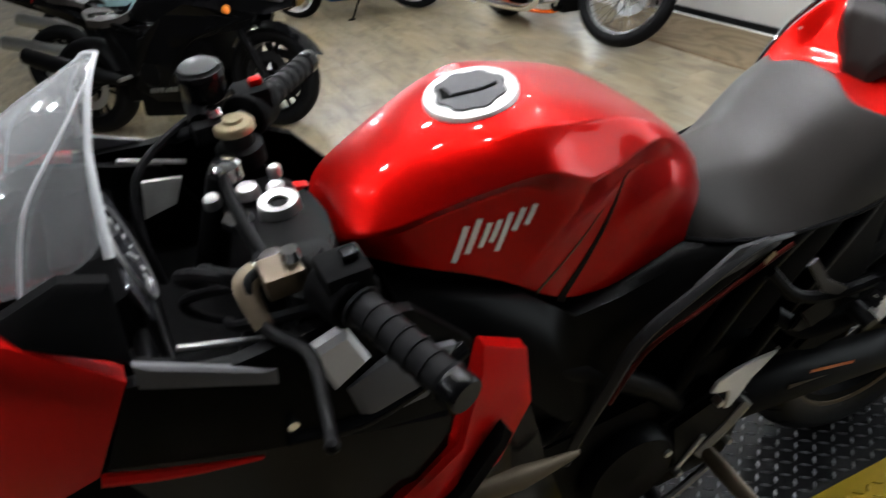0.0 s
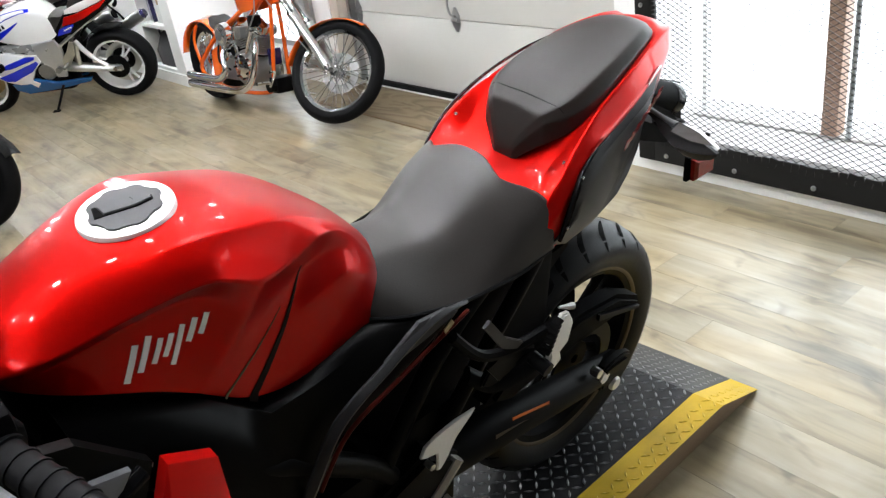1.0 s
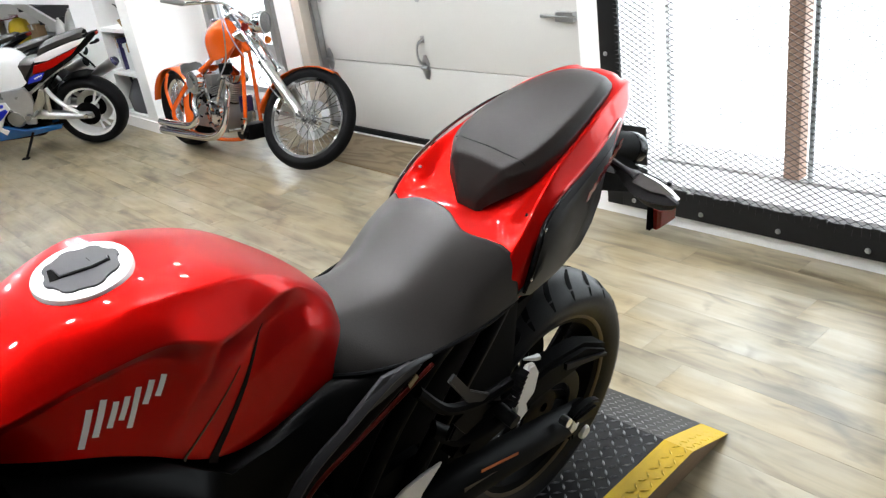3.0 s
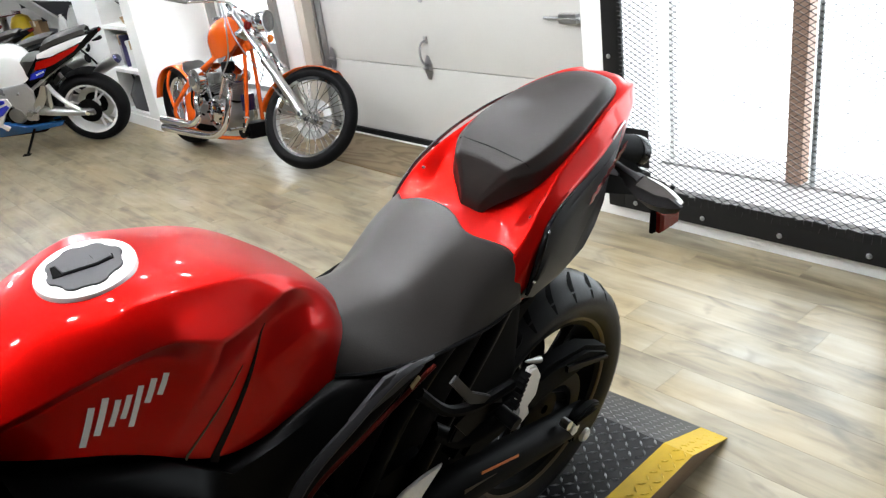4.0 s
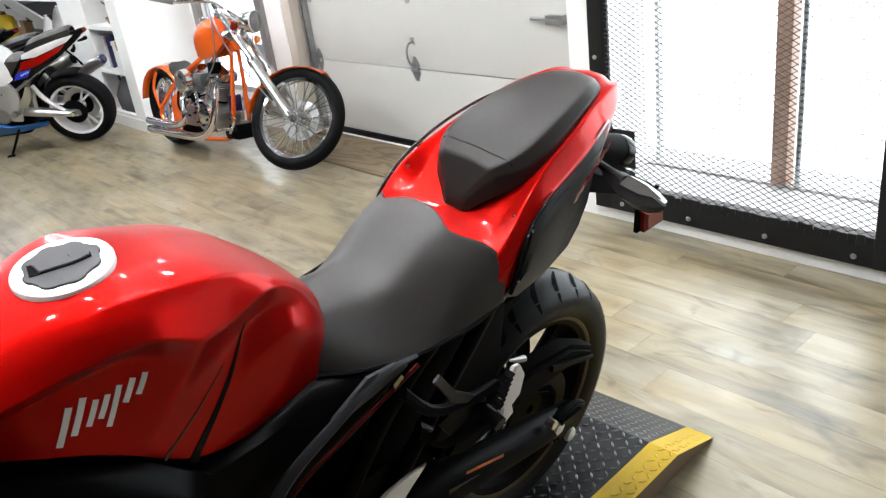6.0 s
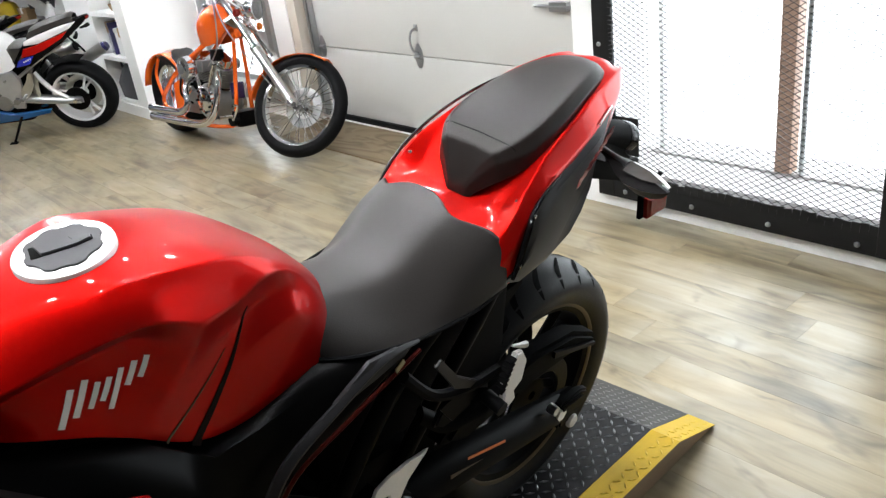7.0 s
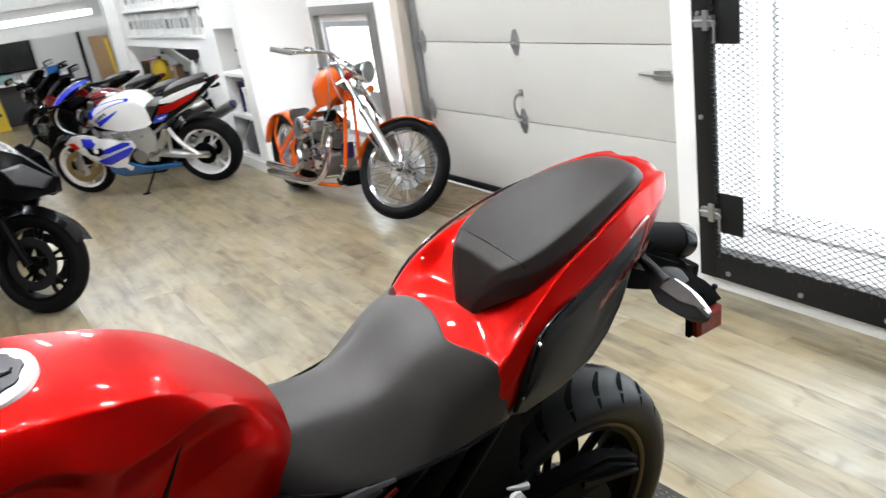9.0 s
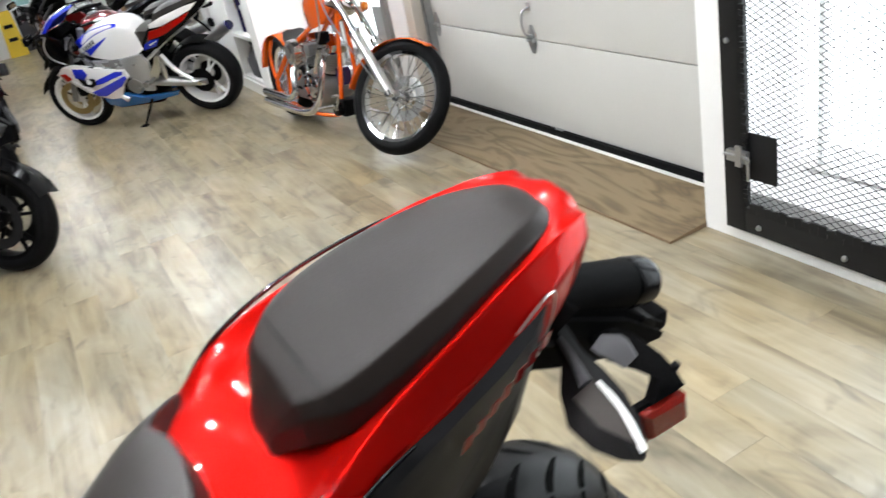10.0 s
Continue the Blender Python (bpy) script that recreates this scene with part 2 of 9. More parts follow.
MAT = {
    "plank": plank_material("oak_vinyl"),
    "wall": mat("white_wall_paint", (0.84, 0.84, 0.83), 0.6, grain=0.02, scale=60, bump=0.08, wear=0.03, wear_scale=1.5),
    "dark_wall": mat("dark_unseen_wall", (0.05, 0.05, 0.052), 0.7, grain=0.05, scale=40, wear=0.06, wear_scale=1.5),
    "ceiling": mat("ceiling_paint", (0.09, 0.09, 0.092), 0.8, grain=0.03, scale=50, wear=0.03),
    "beige": mat("beige_jamb_paint", (0.60, 0.55, 0.48), 0.55, grain=0.03, wear=0.05),
    "door_panel": mat("garage_door_paint", (0.57, 0.565, 0.54), 0.42, grain=0.02, scale=90, bump=0.1, wear=0.05, wear_scale=2),
    "galv": mat("galvanised_steel", (0.42, 0.43, 0.44), 0.38, 0.9, grain=0.15, scale=25, wear=0.1),
    "rubber": mat("black_rubber", (0.0045, 0.0045, 0.005), 0.55, grain=0.15, scale=160, bump=0.15, wear=0.1, spec=0.07),
    # Shade inside cuts and gaps, given as a near-black colour.
    "groove": mat("groove_shade_rubber", (0.002, 0.002, 0.002), 0.8, grain=0.1, spec=0.05),
    "red": mat("candy_red_paint", (0.385, 0.0018, 0.0008), 0.35, 0.72, spec=0.03, grain=0.06, scale=900, coat=0.27, wear=0.02, wear_scale=3),
    "red_gloss": mat("bright_red_paint", (0.46, 0.0034, 0.0016), 0.30, 0.60, spec=0.05, grain=0.03, scale=500, coat=0.32, wear=0.02),
    "red_matt": mat("red_fairing_paint", (0.44, 0.004, 0.003), 0.35, 0.0, spec=0.06, grain=0.04, scale=300, coat=0.12, wear=0.04),
    "black_plastic": mat("black_plastic", (0.0022, 0.0022, 0.0024), 0.6, grain=0.12, scale=220, bump=0.12, wear=0.1, spec=0.03),
    "black_gloss": mat("gloss_black_paint", (0.0025, 0.0025, 0.0028), 0.2, grain=0.05, coat=0.06, wear=0.05, spec=0.06),
    "black_metal": mat("black_coated_metal", (0.0028, 0.0028, 0.0030), 0.42, 0.0, grain=0.12, scale=80, wear=0.12, spec=0.05),
    "grey_panel": mat("metallic_graphite_paint", (0.018, 0.018, 0.0195), 0.42, 0.0, spec=0.2, grain=0.08, scale=700, coat=0.08, wear=0.04),
    "dark_panel": mat("satin_black_paint", (0.0018, 0.0018, 0.0018), 0.34, 0.0, grain=0.06, scale=400, wear=0.05, spec=0.035),
    "vinyl": mat("seat_vinyl", (0.025, 0.0222, 0.0205), 0.45, spec=0.38, grain=0.14, scale=420, bump=0.14, wear=0.10, wear_scale=7),
    "pad_vinyl": mat("passenger_pad_vinyl", (0.0130, 0.0103, 0.0090), 0.40, spec=0.20, grain=0.14, scale=420, bump=0.14, wear=0.16, wear_scale=9),
    "smoke_lens": mat("brown_lens_reflection", (0.030, 0.025, 0.022), 0.4, grain=0.06, spec=0.12, wear=0.06),
    "chrome": mat("chrome", (0.80, 0.81, 0.83), 0.09, 1.0, wear=0.02),
    "black_chrome": mat("polished_black_metal", (0.10, 0.10, 0.105), 0.10, 0.9, wear=0.05),
    "alloy": mat("brushed_alloy", (0.62, 0.62, 0.61), 0.32, 1.0, grain=0.08, scale=120, wear=0.08),
    "insert": mat("pale_graphite_paint", (0.42, 0.42, 0.43), 0.4, 0.2, spec=0.3, grain=0.06, scale=600, wear=0.05),
    "cast": mat("cast_aluminium", (0.30, 0.30, 0.295), 0.42, 0.85, grain=0.1, scale=90, bump=0.15, wear=0.1),
    "smoke": mat("mid_graphite_paint", (0.075, 0.075, 0.08), 0.4, 0.0, spec=0.2, grain=0.06, scale=600, wear=0.05),
    "bronze": mat("bronze_anodised_alloy", (0.085, 0.066, 0.044), 0.42, 0.75, grain=0.1, scale=90, wear=0.1),
    "cap_ring": mat("satin_cap_ring", (0.74, 0.73, 0.70), 0.5, 0.15, grain=0.08, scale=300, wear=0.05),
    "cap_lid": mat("grey_cap_lid", (0.045, 0.045, 0.048), 0.42, 0.2, grain=0.08, scale=300, wear=0.1, spec=0.3),
    "decal_white": mat("white_decal", (0.93, 0.93, 0.92), 0.4, grain=0.02, coat=0.4),
    "decal_black": mat("black_decal", (0.006, 0.003, 0.003), 0.35, grain=0.05, spec=0.06),
    "decal_orange": mat("orange_warning_label", (0.55, 0.12, 0.02), 0.4, grain=0.08),
    "lens_red": mat("red_reflector", (0.20, 0.010, 0.006), 0.25, grain=0.2, scale=400, coat=0.3, bump=0.4, spec=0.2),
    "lens_orange": mat("amber_lens", (0.85, 0.22, 0.02), 0.15, coat=1.0, grain=0.05),
    "lens_dark": mat("smoked_lens", (0.0035, 0.003, 0.003), 0.5, grain=0.05, spec=0.05),
    "strip": glow("strip_light_diffuser", (0.97, 0.99, 1.0), 6.0),
    "screen": acrylic("clear_screen"),
    "pane": glass("window_glass", (0.97, 0.98, 0.98), 0.01, 0.92),
    # Whitish colour stands for light gathered in the clear sheet's edge.
    "screen_rim": mat("clear_plastic_edge_gleam", (0.62, 0.64, 0.66), 0.2, grain=0.03, coat=0.6),
    "dial": mat("dial_face", (0.03, 0.03, 0.035), 0.2, coat=0.8, grain=0.05),
    "dial_white": mat("dial_marks", (0.7, 0.7, 0.68), 0.4, grain=0.03),
    "plate": mat("diamond_plate_black", (0.014, 0.014, 0.015), 0.38, 0.2, spec=0.25, grain=0.15, scale=60, wear=0.15, wear_scale=9),
    "plate_mark": mat("diamond_plate_tread", (0.34, 0.34, 0.35), 0.30, 0.6, grain=0.1, scale=90, wear=0.15, wear_scale=8),
    "yellow": mat("yellow_edge_paint", (0.52, 0.34, 0.015), 0.5, spec=0.25, grain=0.08, scale=70, wear=0.14, wear_scale=12, bump=0.1),
    "yellow_mark": mat("yellow_tread_paint", (0.64, 0.46, 0.05), 0.42, spec=0.3, grain=0.08, scale=70, wear=0.1),
    "ply_edge": mat("raw_ply_edge", (0.20, 0.135, 0.08), 0.7, grain=0.2, scale=30, stretch=(1, 1, 9), bump=0.2, wear=0.1),
    "ply": ply_material("stained_plywood"),
    # Lighter copy of the rubber: the sheen on the tread is in its colour.
    "tyre_lit": mat("lit_tread_rubber", (0.0085, 0.0085, 0.009), 0.42, grain=0.15, scale=160, bump=0.12, wear=0.1, spec=0.15),
    "steel_black": mat("black_painted_steel", (0.010, 0.010, 0.0105), 0.5, 0.0, spec=0.2, grain=0.12, scale=50, wear=0.12, bump=0.1),
    "mesh": mat("expanded_steel_mesh", (0.035, 0.034, 0.033), 0.4, 0.5, grain=0.1, scale=60, wear=0.1),
    "orange": mat("orange_custom_paint", (0.80, 0.115, 0.008), 0.2, 0.1, grain=0.03, scale=500, coat=1.0, wear=0.03),
    "white_paint": mat("white_bike_paint", (0.80, 0.80, 0.80), 0.22, grain=0.02, coat=0.8, wear=0.03),
    "blue_paint": mat("royal_blue_paint", (0.012, 0.025, 0.50), 0.22, grain=0.03, coat=0.9, wear=0.03),
    "sky_paint": mat("mid_blue_paint", (0.02, 0.14, 0.42), 0.25, grain=0.03, coat=0.8, wear=0.03),
    "teal_paint": mat("pale_blue_paint", (0.32, 0.50, 0.52), 0.25, grain=0.03, coat=0.8, wear=0.03),
    "yellow_paint": mat("yellow_bike_paint", (0.80, 0.52, 0.02), 0.25, grain=0.03, coat=0.8, wear=0.03),
    "ember": mat("dim_red_line_paint", (0.060, 0.006, 0.004), 0.4, grain=0.05, spec=0.1),
    "dark_red": mat("dark_red_paint", (0.22, 0.012, 0.014), 0.22, 0.2, grain=0.03, coat=0.9, wear=0.03),
    "silver_paint": mat("silver_bike_paint", (0.45, 0.45, 0.46), 0.28, 0.6, grain=0.05, coat=0.7, wear=0.03),
    "headlight": mat("headlight_glass", (0.22, 0.225, 0.235), 0.10, 0.8, coat=1.0, grain=0.2, scale=40),
    "bronze_cap": mat("dull_gold_anodised_alloy", (0.22, 0.18, 0.11), 0.4, 0.8, grain=0.1, scale=60),
    "brass": mat("gold_brake_disc", (0.42, 0.33, 0.16), 0.35, 0.9, grain=0.1, scale=60),
    "cardboard": mat("brown_cardboard", (0.36, 0.24, 0.13), 0.8, grain=0.1, scale=30, wear=0.1),
    "paper": mat("binder_paper", (0.74, 0.74, 0.73), 0.6, grain=0.05, wear=0.05, rand=0.05),
    "grey_cloth": mat("dark_grey_cloth", (0.05, 0.05, 0.055), 0.8, grain=0.2, scale=60),
    "screen_black": mat("dark_display", (0.01, 0.01, 0.012), 0.25, grain=0.1),
    "yellow_sign": mat("yellow_plastic_sign", (0.80, 0.55, 0.02), 0.45, grain=0.05, wear=0.05),
    "purple": mat("dark_violet_enamel", (0.018, 0.015, 0.085), 0.25, 0.3, grain=0.05, coat=0.6),
    "wood_post": mat("reddish_timber", (0.34, 0.21, 0.15), 0.6, grain=0.15, scale=14, stretch=(5, 5, 0.6), bump=0.2, wear=0.1),
    "concrete": mat("pale_concrete", (0.52, 0.51, 0.50), 0.85, grain=0.12, scale=30, bump=0.3, wear=0.12),
    "outside": glow("bright_daylight", (0.90, 0.96, 1.0), OUTSIDE_GLOW),
    "tube": glow("fluorescent_tube", (0.94, 0.98, 1.0), TUBE_GLOW),
    "bulb": glow("spot_bulb", (0.96, 0.97, 1.0), BULB_GLOW),
}


# ---- mesh helpers ----
def obj(name, bm, material, smooth=40):
    me = bpy.data.meshes.new(name)
    bmesh.ops.recalc_face_normals(bm, faces=bm.faces)
    bm.to_mesh(me)
    bm.free()
    me.materials.append(MAT[material] if isinstance(material, str) else material)
    if smooth:
        me.polygons.foreach_set("use_smooth", [True] * len(me.polygons))
        me.set_sharp_from_angle(angle=radians(smooth))
    return new(name, me)


def part(name, bm, material, parent, label="", smooth=40):
    ob = obj(name, bm, material, smooth)
    ob.parent = parent
    if label:
        ob["label"] = label
    return ob


def thing(name, m, label, category, group="", kind=""):
    ob = new(name)
    ob.empty_display_size = 0.1
    ob.matrix_world = m
    return tagged(ob, label, category, group, kind)


def subsurf(ob, levels=2):
    md = ob.modifiers.new("smooth", "SUBSURF")
    md.levels = md.render_levels = levels
    return ob


def solid(ob, t, offset=-1.0):
    md = ob.modifiers.new("shell", "SOLIDIFY")
    md.thickness, md.offset = t, offset
    return ob


def box(bm, x0, x1, y0, y1, z0, z1, bevel=0.0, m=None, seg=2):
    vs = [bm.verts.new((x, y, z)) for x in (x0, x1) for y in (y0, y1) for z in (z0, z1)]
    fs = [bm.faces.new([vs[i] for i in q]) for q in ((0, 1, 3, 2), (4, 6, 7, 5), (0, 4, 5, 1), (2, 3, 7, 6), (0, 2, 6, 4), (1, 5, 7, 3))]
    if m is not None:
        bmesh.ops.transform(bm, matrix=m, verts=vs)
    if bevel:
        es = list({e for f in fs for e in f.edges})
        bmesh.ops.bevel(bm, geom=es, offset=bevel, segments=seg, affect="EDGES", profile=0.6)
    return bm


def bx(*a, **k):
    return box(bmesh.new(), *a, **k)


def lathe(profile, n=48, centre=(0, 0, 0), closed=True, bm=None, axis="y"):
    """Turns (radius, along) pairs about an axis through centre."""
    bm = bm or bmesh.new()
    rings = []
    for r, a in profile:
        ring = []
        for k in range(n):
            c, s = math.cos(2 * math.pi * k / n), math.sin(2 * math.pi * k / n)
            p = {"y": (r * c, a, r * s), "x": (a, r * c, r * s), "z": (r * c, r * s, a)}[axis]
            ring.append(bm.verts.new((centre[0] + p[0], centre[1] + p[1], centre[2] + p[2])))
        rings.append(ring)
    pairs = list(zip(rings, rings[1:] + ([rings[0]] if closed else [])))
    if not closed:
        pairs = pairs[:len(rings) - 1]
    for a, b in pairs:
        for k in range(n):
            bm.faces.new((a[k], a[(k + 1) % n], b[(k + 1) % n], b[k]))
    if not closed:
        for ring in (rings[0], rings[-1]):
            bm.faces.new(ring)
    return bm


def rod(a, b, r, n=12, bm=None, r2=None):
    """A straight bar from a to b, of radius r, or tapering to r2."""
    bm = bm or bmesh.new()
    a, b = Vector(a), Vector(b)
    q = (b - a).to_track_quat("Z", "Y")
    rings = []
    for p, rad in ((a, r), (b, r if r2 is None else r2)):
        rings.append([bm.verts.new(p + q @ Vector((rad * math.cos(2 * math.pi * k / n), rad * math.sin(2 * math.pi * k / n), 0))) for k in range(n)])
    for k in range(n):
        bm.faces.new((rings[0][k], rings[0][(k + 1) % n], rings[1][(k + 1) % n], rings[1][k]))
    bm.faces.new(rings[0])
    bm.faces.new(rings[1])
    return bm


def spline(pts, n=6):
    """Points on a smooth curve through pts."""
    pts = [Vector(p) for p in pts]
    out = []
    for i in range(len(pts) - 1):
        p0, p1, p2, p3 = pts[max(i - 1, 0)], pts[i], pts[i + 1], pts[min(i + 2, len(pts) - 1)]
        for k in range(n):
            t = k / n
            out.append(0.5 * ((2 * p1) + (p2 - p0) * t + (2 * p0 - 5 * p1 + 4 * p2 - p3) * t * t + (3 * p1 - p0 - 3 * p2 + p3) * t ** 3))
    out.append(pts[-1])
    return out


def tube(pts, r, n=10, bm=None, smooth=6, flat=1.0, cap=True):
    """A pipe along a smooth curve; r is one radius or one a control point."""
    bm = bm or bmesh.new()
    path = spline(pts, smooth) if smooth else [Vector(p) for p in pts]
    m = len(path)
    if isinstance(r, (int, float)):
        rad = [r] * m
    else:
        rad = [float(np.interp(i / (m - 1) * (len(r) - 1), range(len(r)), r)) for i in range(m)]
    rings, up = [], None
    for i, p in enumerate(path):
        d = (path[min(i + 1, m - 1)] - path[max(i - 1, 0)]).normalized()
        if up is None:
            up = d.orthogonal().normalized()
        up = (up - d * up.dot(d)).normalized()
        side = d.cross(up)
        rings.append([bm.verts.new(p + rad[i] * (math.cos(2 * math.pi * k / n) * up + flat * math.sin(2 * math.pi * k / n) * side)) for k in range(n)])
    for a, b in zip(rings, rings[1:]):
        for k in range(n):
            bm.faces.new((a[k], a[(k + 1) % n], b[(k + 1) % n], b[k]))
    if cap:
        bm.faces.new(rings[0])
        bm.faces.new(rings[-1])
    return bm


def plate(outline, thick, m=None, bm=None, bevel=0.0):
    """A flat piece: an (a, b) outline in the x-z plane, thick along y (centred on y = 0), then moved by m."""
    bm = bm or bmesh.new()
    n = len(outline)
    f = [bm.verts.new((a, -thick / 2, b)) for a, b in outline]
    g = [bm.verts.new((a, thick / 2, b)) for a, b in outline]
    faces = [bm.faces.new(f), bm.faces.new(g[::-1])]
    for k in range(n):
        faces.append(bm.faces.new((f[k], g[k], g[(k + 1) % n], f[(k + 1) % n])))
    if m is not None:
        bmesh.ops.transform(bm, matrix=m, verts=f + g)
    if bevel:
        es = list({e for q in faces[:2] for e in q.edges})
        bmesh.ops.bevel(bm, geom=es, offset=bevel, segments=2, affect="EDGES")
    return bm


def shell(outline3, thick):
    """A panel with depth from a 3-D outline: the outer skin is fanned from a bulged centre, its back lies thick further in (towards y = 0)."""
    bm = bmesh.new()
    pts = [Vector(p) for p in outline3]
    c = sum(pts, Vector()) / len(pts)
    s = -1 if c.y < 0 else 1
    front = [bm.verts.new(p) for p in pts]
    back = [bm.verts.new(p - Vector((0, s * thick, 0))) for p in pts]
    mids = [bm.verts.new(p.lerp(c, 0.22) + Vector((0, s * thick * 0.5, 0))) for p in pts]
    bm.faces.new(mids)
    n = len(pts)
    for k in range(n):
        j = (k + 1) % n
        bm.faces.new((front[k], front[j], mids[j], mids[k]))
        bm.faces.new((front[j], front[k], back[k], back[j]))
    bm.faces.new(back[::-1])
    bmesh.ops.triangulate(bm, faces=[f for f in bm.faces if len(f.verts) > 4])
    return bm


def grid_skin(rows, crease_rows=(), crease_cols=(), close=False, bm=None, caps=True, extra=(), extra_cols=()):
    """A cage from rows of points (same count each); creases keep chosen lines sharp under subdivision."""
    bm = bm or bmesh.new()
    layer = bm.edges.layers.float.get("crease_edge") or bm.edges.layers.float.new("crease_edge")
    vs = [[bm.verts.new(p) for p in row] for row in rows]
    m = len(vs[0])
    for a, b in zip(vs, vs[1:]):
        for k in range(m if close else m - 1):
            bm.faces.new((a[k], a[(k + 1) % m], b[(k + 1) % m], b[k]))
    if caps and close:
        bm.faces.new(vs[0])
        bm.faces.new(vs[-1][::-1])

    def crease(u, v, w):
        e = bm.edges.get((u, v))
        if e:
            e[layer] = w
    for k, w in dict(crease_cols).items():
        for a, b in zip(vs, vs[1:]):
            crease(a[k], b[k], w)
    for i, w in dict(crease_rows).items():
        for k in range(m - (0 if close else 1)):
            crease(vs[i][k], vs[i][(k + 1) % m], w)
    for k, i0, i1, w in extra_cols:
        for i in range(i0, i1):
            crease(vs[i][k], vs[i + 1][k], w)
    for i, k0, k1, w in extra:
        for k in range(k0, k1):
            crease(vs[i][k], vs[i][k + 1], w)
    return bm


def mirror_rows(half):
    """Half profiles from the top centre down one side, given as (y, z) with y > 0, made whole: left side first."""
    return [(-y, z) for y, z in half[::-1]] + [(y, z) for y, z in half[1:]]


# ---- the room ----
def structure(name, bm, material, label, category="wall", smooth=30):
    return tagged(obj(name, bm, material, smooth), label, category, kind="structure")


def boxes(*lots):
    bm = bmesh.new()
    for lot in lots:
        box(bm, *lot)
    return bm


structure("subfloor", boxes((-4.0, 3.60, -0.90, 4.9, -0.12, -0.004), (-4.0, 4.6, 4.9, 15.0, -0.12, -0.004)), "plank", "wood-look vinyl subfloor under the showroom boards", "floor")
wall_caged = structure("wall_caged", boxes((3.03, 3.14, -0.90, 2.13, 0.0, 0.062), (3.03, 3.12, 2.13, 2.27, 0.0, 2.75), (3.12, 3.50, 2.20, 2.27, 0.0, 2.75), (3.03, 3.29, -0.90, -0.45, 0.062, 2.75),
                                           (3.03, 3.29, -0.45, 2.13, 2.15, 2.75)), "wall", "white painted wall round the caged window bay")
structure("wall_garage", boxes((3.32, 3.45, 2.15, 4.80, 2.14, 2.75), (3.37, 3.45, 2.27, 4.80, 0.0, 2.14)), "wall", "white wall above the sectional garage door")
structure("jamb", bx(3.176, 3.45, 4.80, 4.90, 0.0, 2.75, bevel=0.004), "beige", "beige painted return beside the garage door", "jamb")
structure("wall_glazed", boxes((3.17, 3.30, 4.90, 5.13, 0.0, 2.75), (3.17, 3.30, 6.20, 6.45, 0.0, 2.75), (3.17, 3.30, 5.13, 6.20, 1.255, 2.75),
                               (3.17, 3.30, 5.13, 6.20, 0.0, 0.10)), "wall", "white wall round a metal-framed glazed door")
structure("wall_return", bx(2.585, 3.17, 6.30, 6.42, 0.0, 2.75), "wall", "short white return wall beside the shelves")
structure("wall_shelves", boxes((2.58, 2.70, 6.301, 6.50, 0.0, 2.75), (2.58, 2.70, 7.03, 7.65, 0.0, 1.12), (2.58, 2.70, 7.03, 7.30, 1.12, 2.75), (2.58, 2.70, 6.50, 7.03, 0.0, 0.115),
                                (2.58, 2.70, 6.50, 7.03, 1.195, 2.75), (2.58, 2.70, 7.65, 10.92, 1.01, 1.12), (2.58, 2.70, 10.92, 11.0, 0.0, 1.12),
                                (2.58, 2.70, 7.30, 10.65, 1.80, 2.75), (2.58, 2.70, 10.65, 11.0, 1.12, 2.75), (2.58, 2.70, 7.65, 10.92, 0.0, 0.30)),
          "wall", "white wall with recessed shelves and an opening below the stair")
structure("wall_shelves_back", boxes((4.30, 4.42, 7.1, 15.0, 0.0, 2.75), (2.96, 3.02, 6.42, 7.10, 0.0, 1.24), (2.70, 4.30, 7.04, 7.10, 0.0, 2.75), (2.70, 2.96, 6.44, 6.50, 0.0, 1.24), (2.70, 2.96, 6.50, 7.04, 1.20, 1.24)),
          "wall", "white back of the recess and stair cupboard")
structure("wall_north", bx(-4.0, 4.42, 14.8, 15.0, 0.0, 2.75), "wall", "pale far wall behind the counter")
# Two unseen walls, added dark so that paint facing them reflects little light.
structure("wall_west", bx(-4.12, -4.0, -0.90, 15.0, 0.0, 2.75), "dark_wall", "unseen plain dark side wall, added to close the showroom")
structure("wall_south", bx(-4.0, 3.03, -0.90, -0.80, 0.0, 2.75), "dark_wall", "unseen plain dark end wall, added close by to cut stray light")
structure("ceiling", bx(-4.12, 4.6, -0.90, 15.0, 2.75, 2.87), "ceiling", "dark grey flat showroom ceiling", "ceiling")
structure("soffit", boxes((0.6, 4.3, 11.6, 12.1, 1.63, 1.75), (0.2, 2.58, 11.6, 11.68, 1.26, 1.40)), "wall", "low white soffit with a beam across the back room", "soffit")
structure("baseboard", boxes((2.566, 2.58, 6.29, 7.65, 0.0, 0.09), (3.155, 3.17, 4.92, 5.13, 0.0, 0.09)), "wall", "low white baseboard along the shelf wall", "baseboard")
structure("post", bx(2.44, 2.58, 11.0, 11.14, 0.0, 2.75, bevel=0.006), "wall", "square white post at the end of the shelf wall", "post")

# daylight outside the bay, past the glass
backdrop = tagged(obj("backdrop", bx(5.2, 5.22, -3.5, 7.0, -1.0, 4.5), "outside", 0), "bright overcast daylight outside the windows", "backdrop", kind="structure")

tagged(obj("backdrop", bx(3.62, 3.64, 4.95, 7.03, 0.0, 2.2), "outside", 0), "bright daylight behind the glazed door", "backdrop", kind="structure")

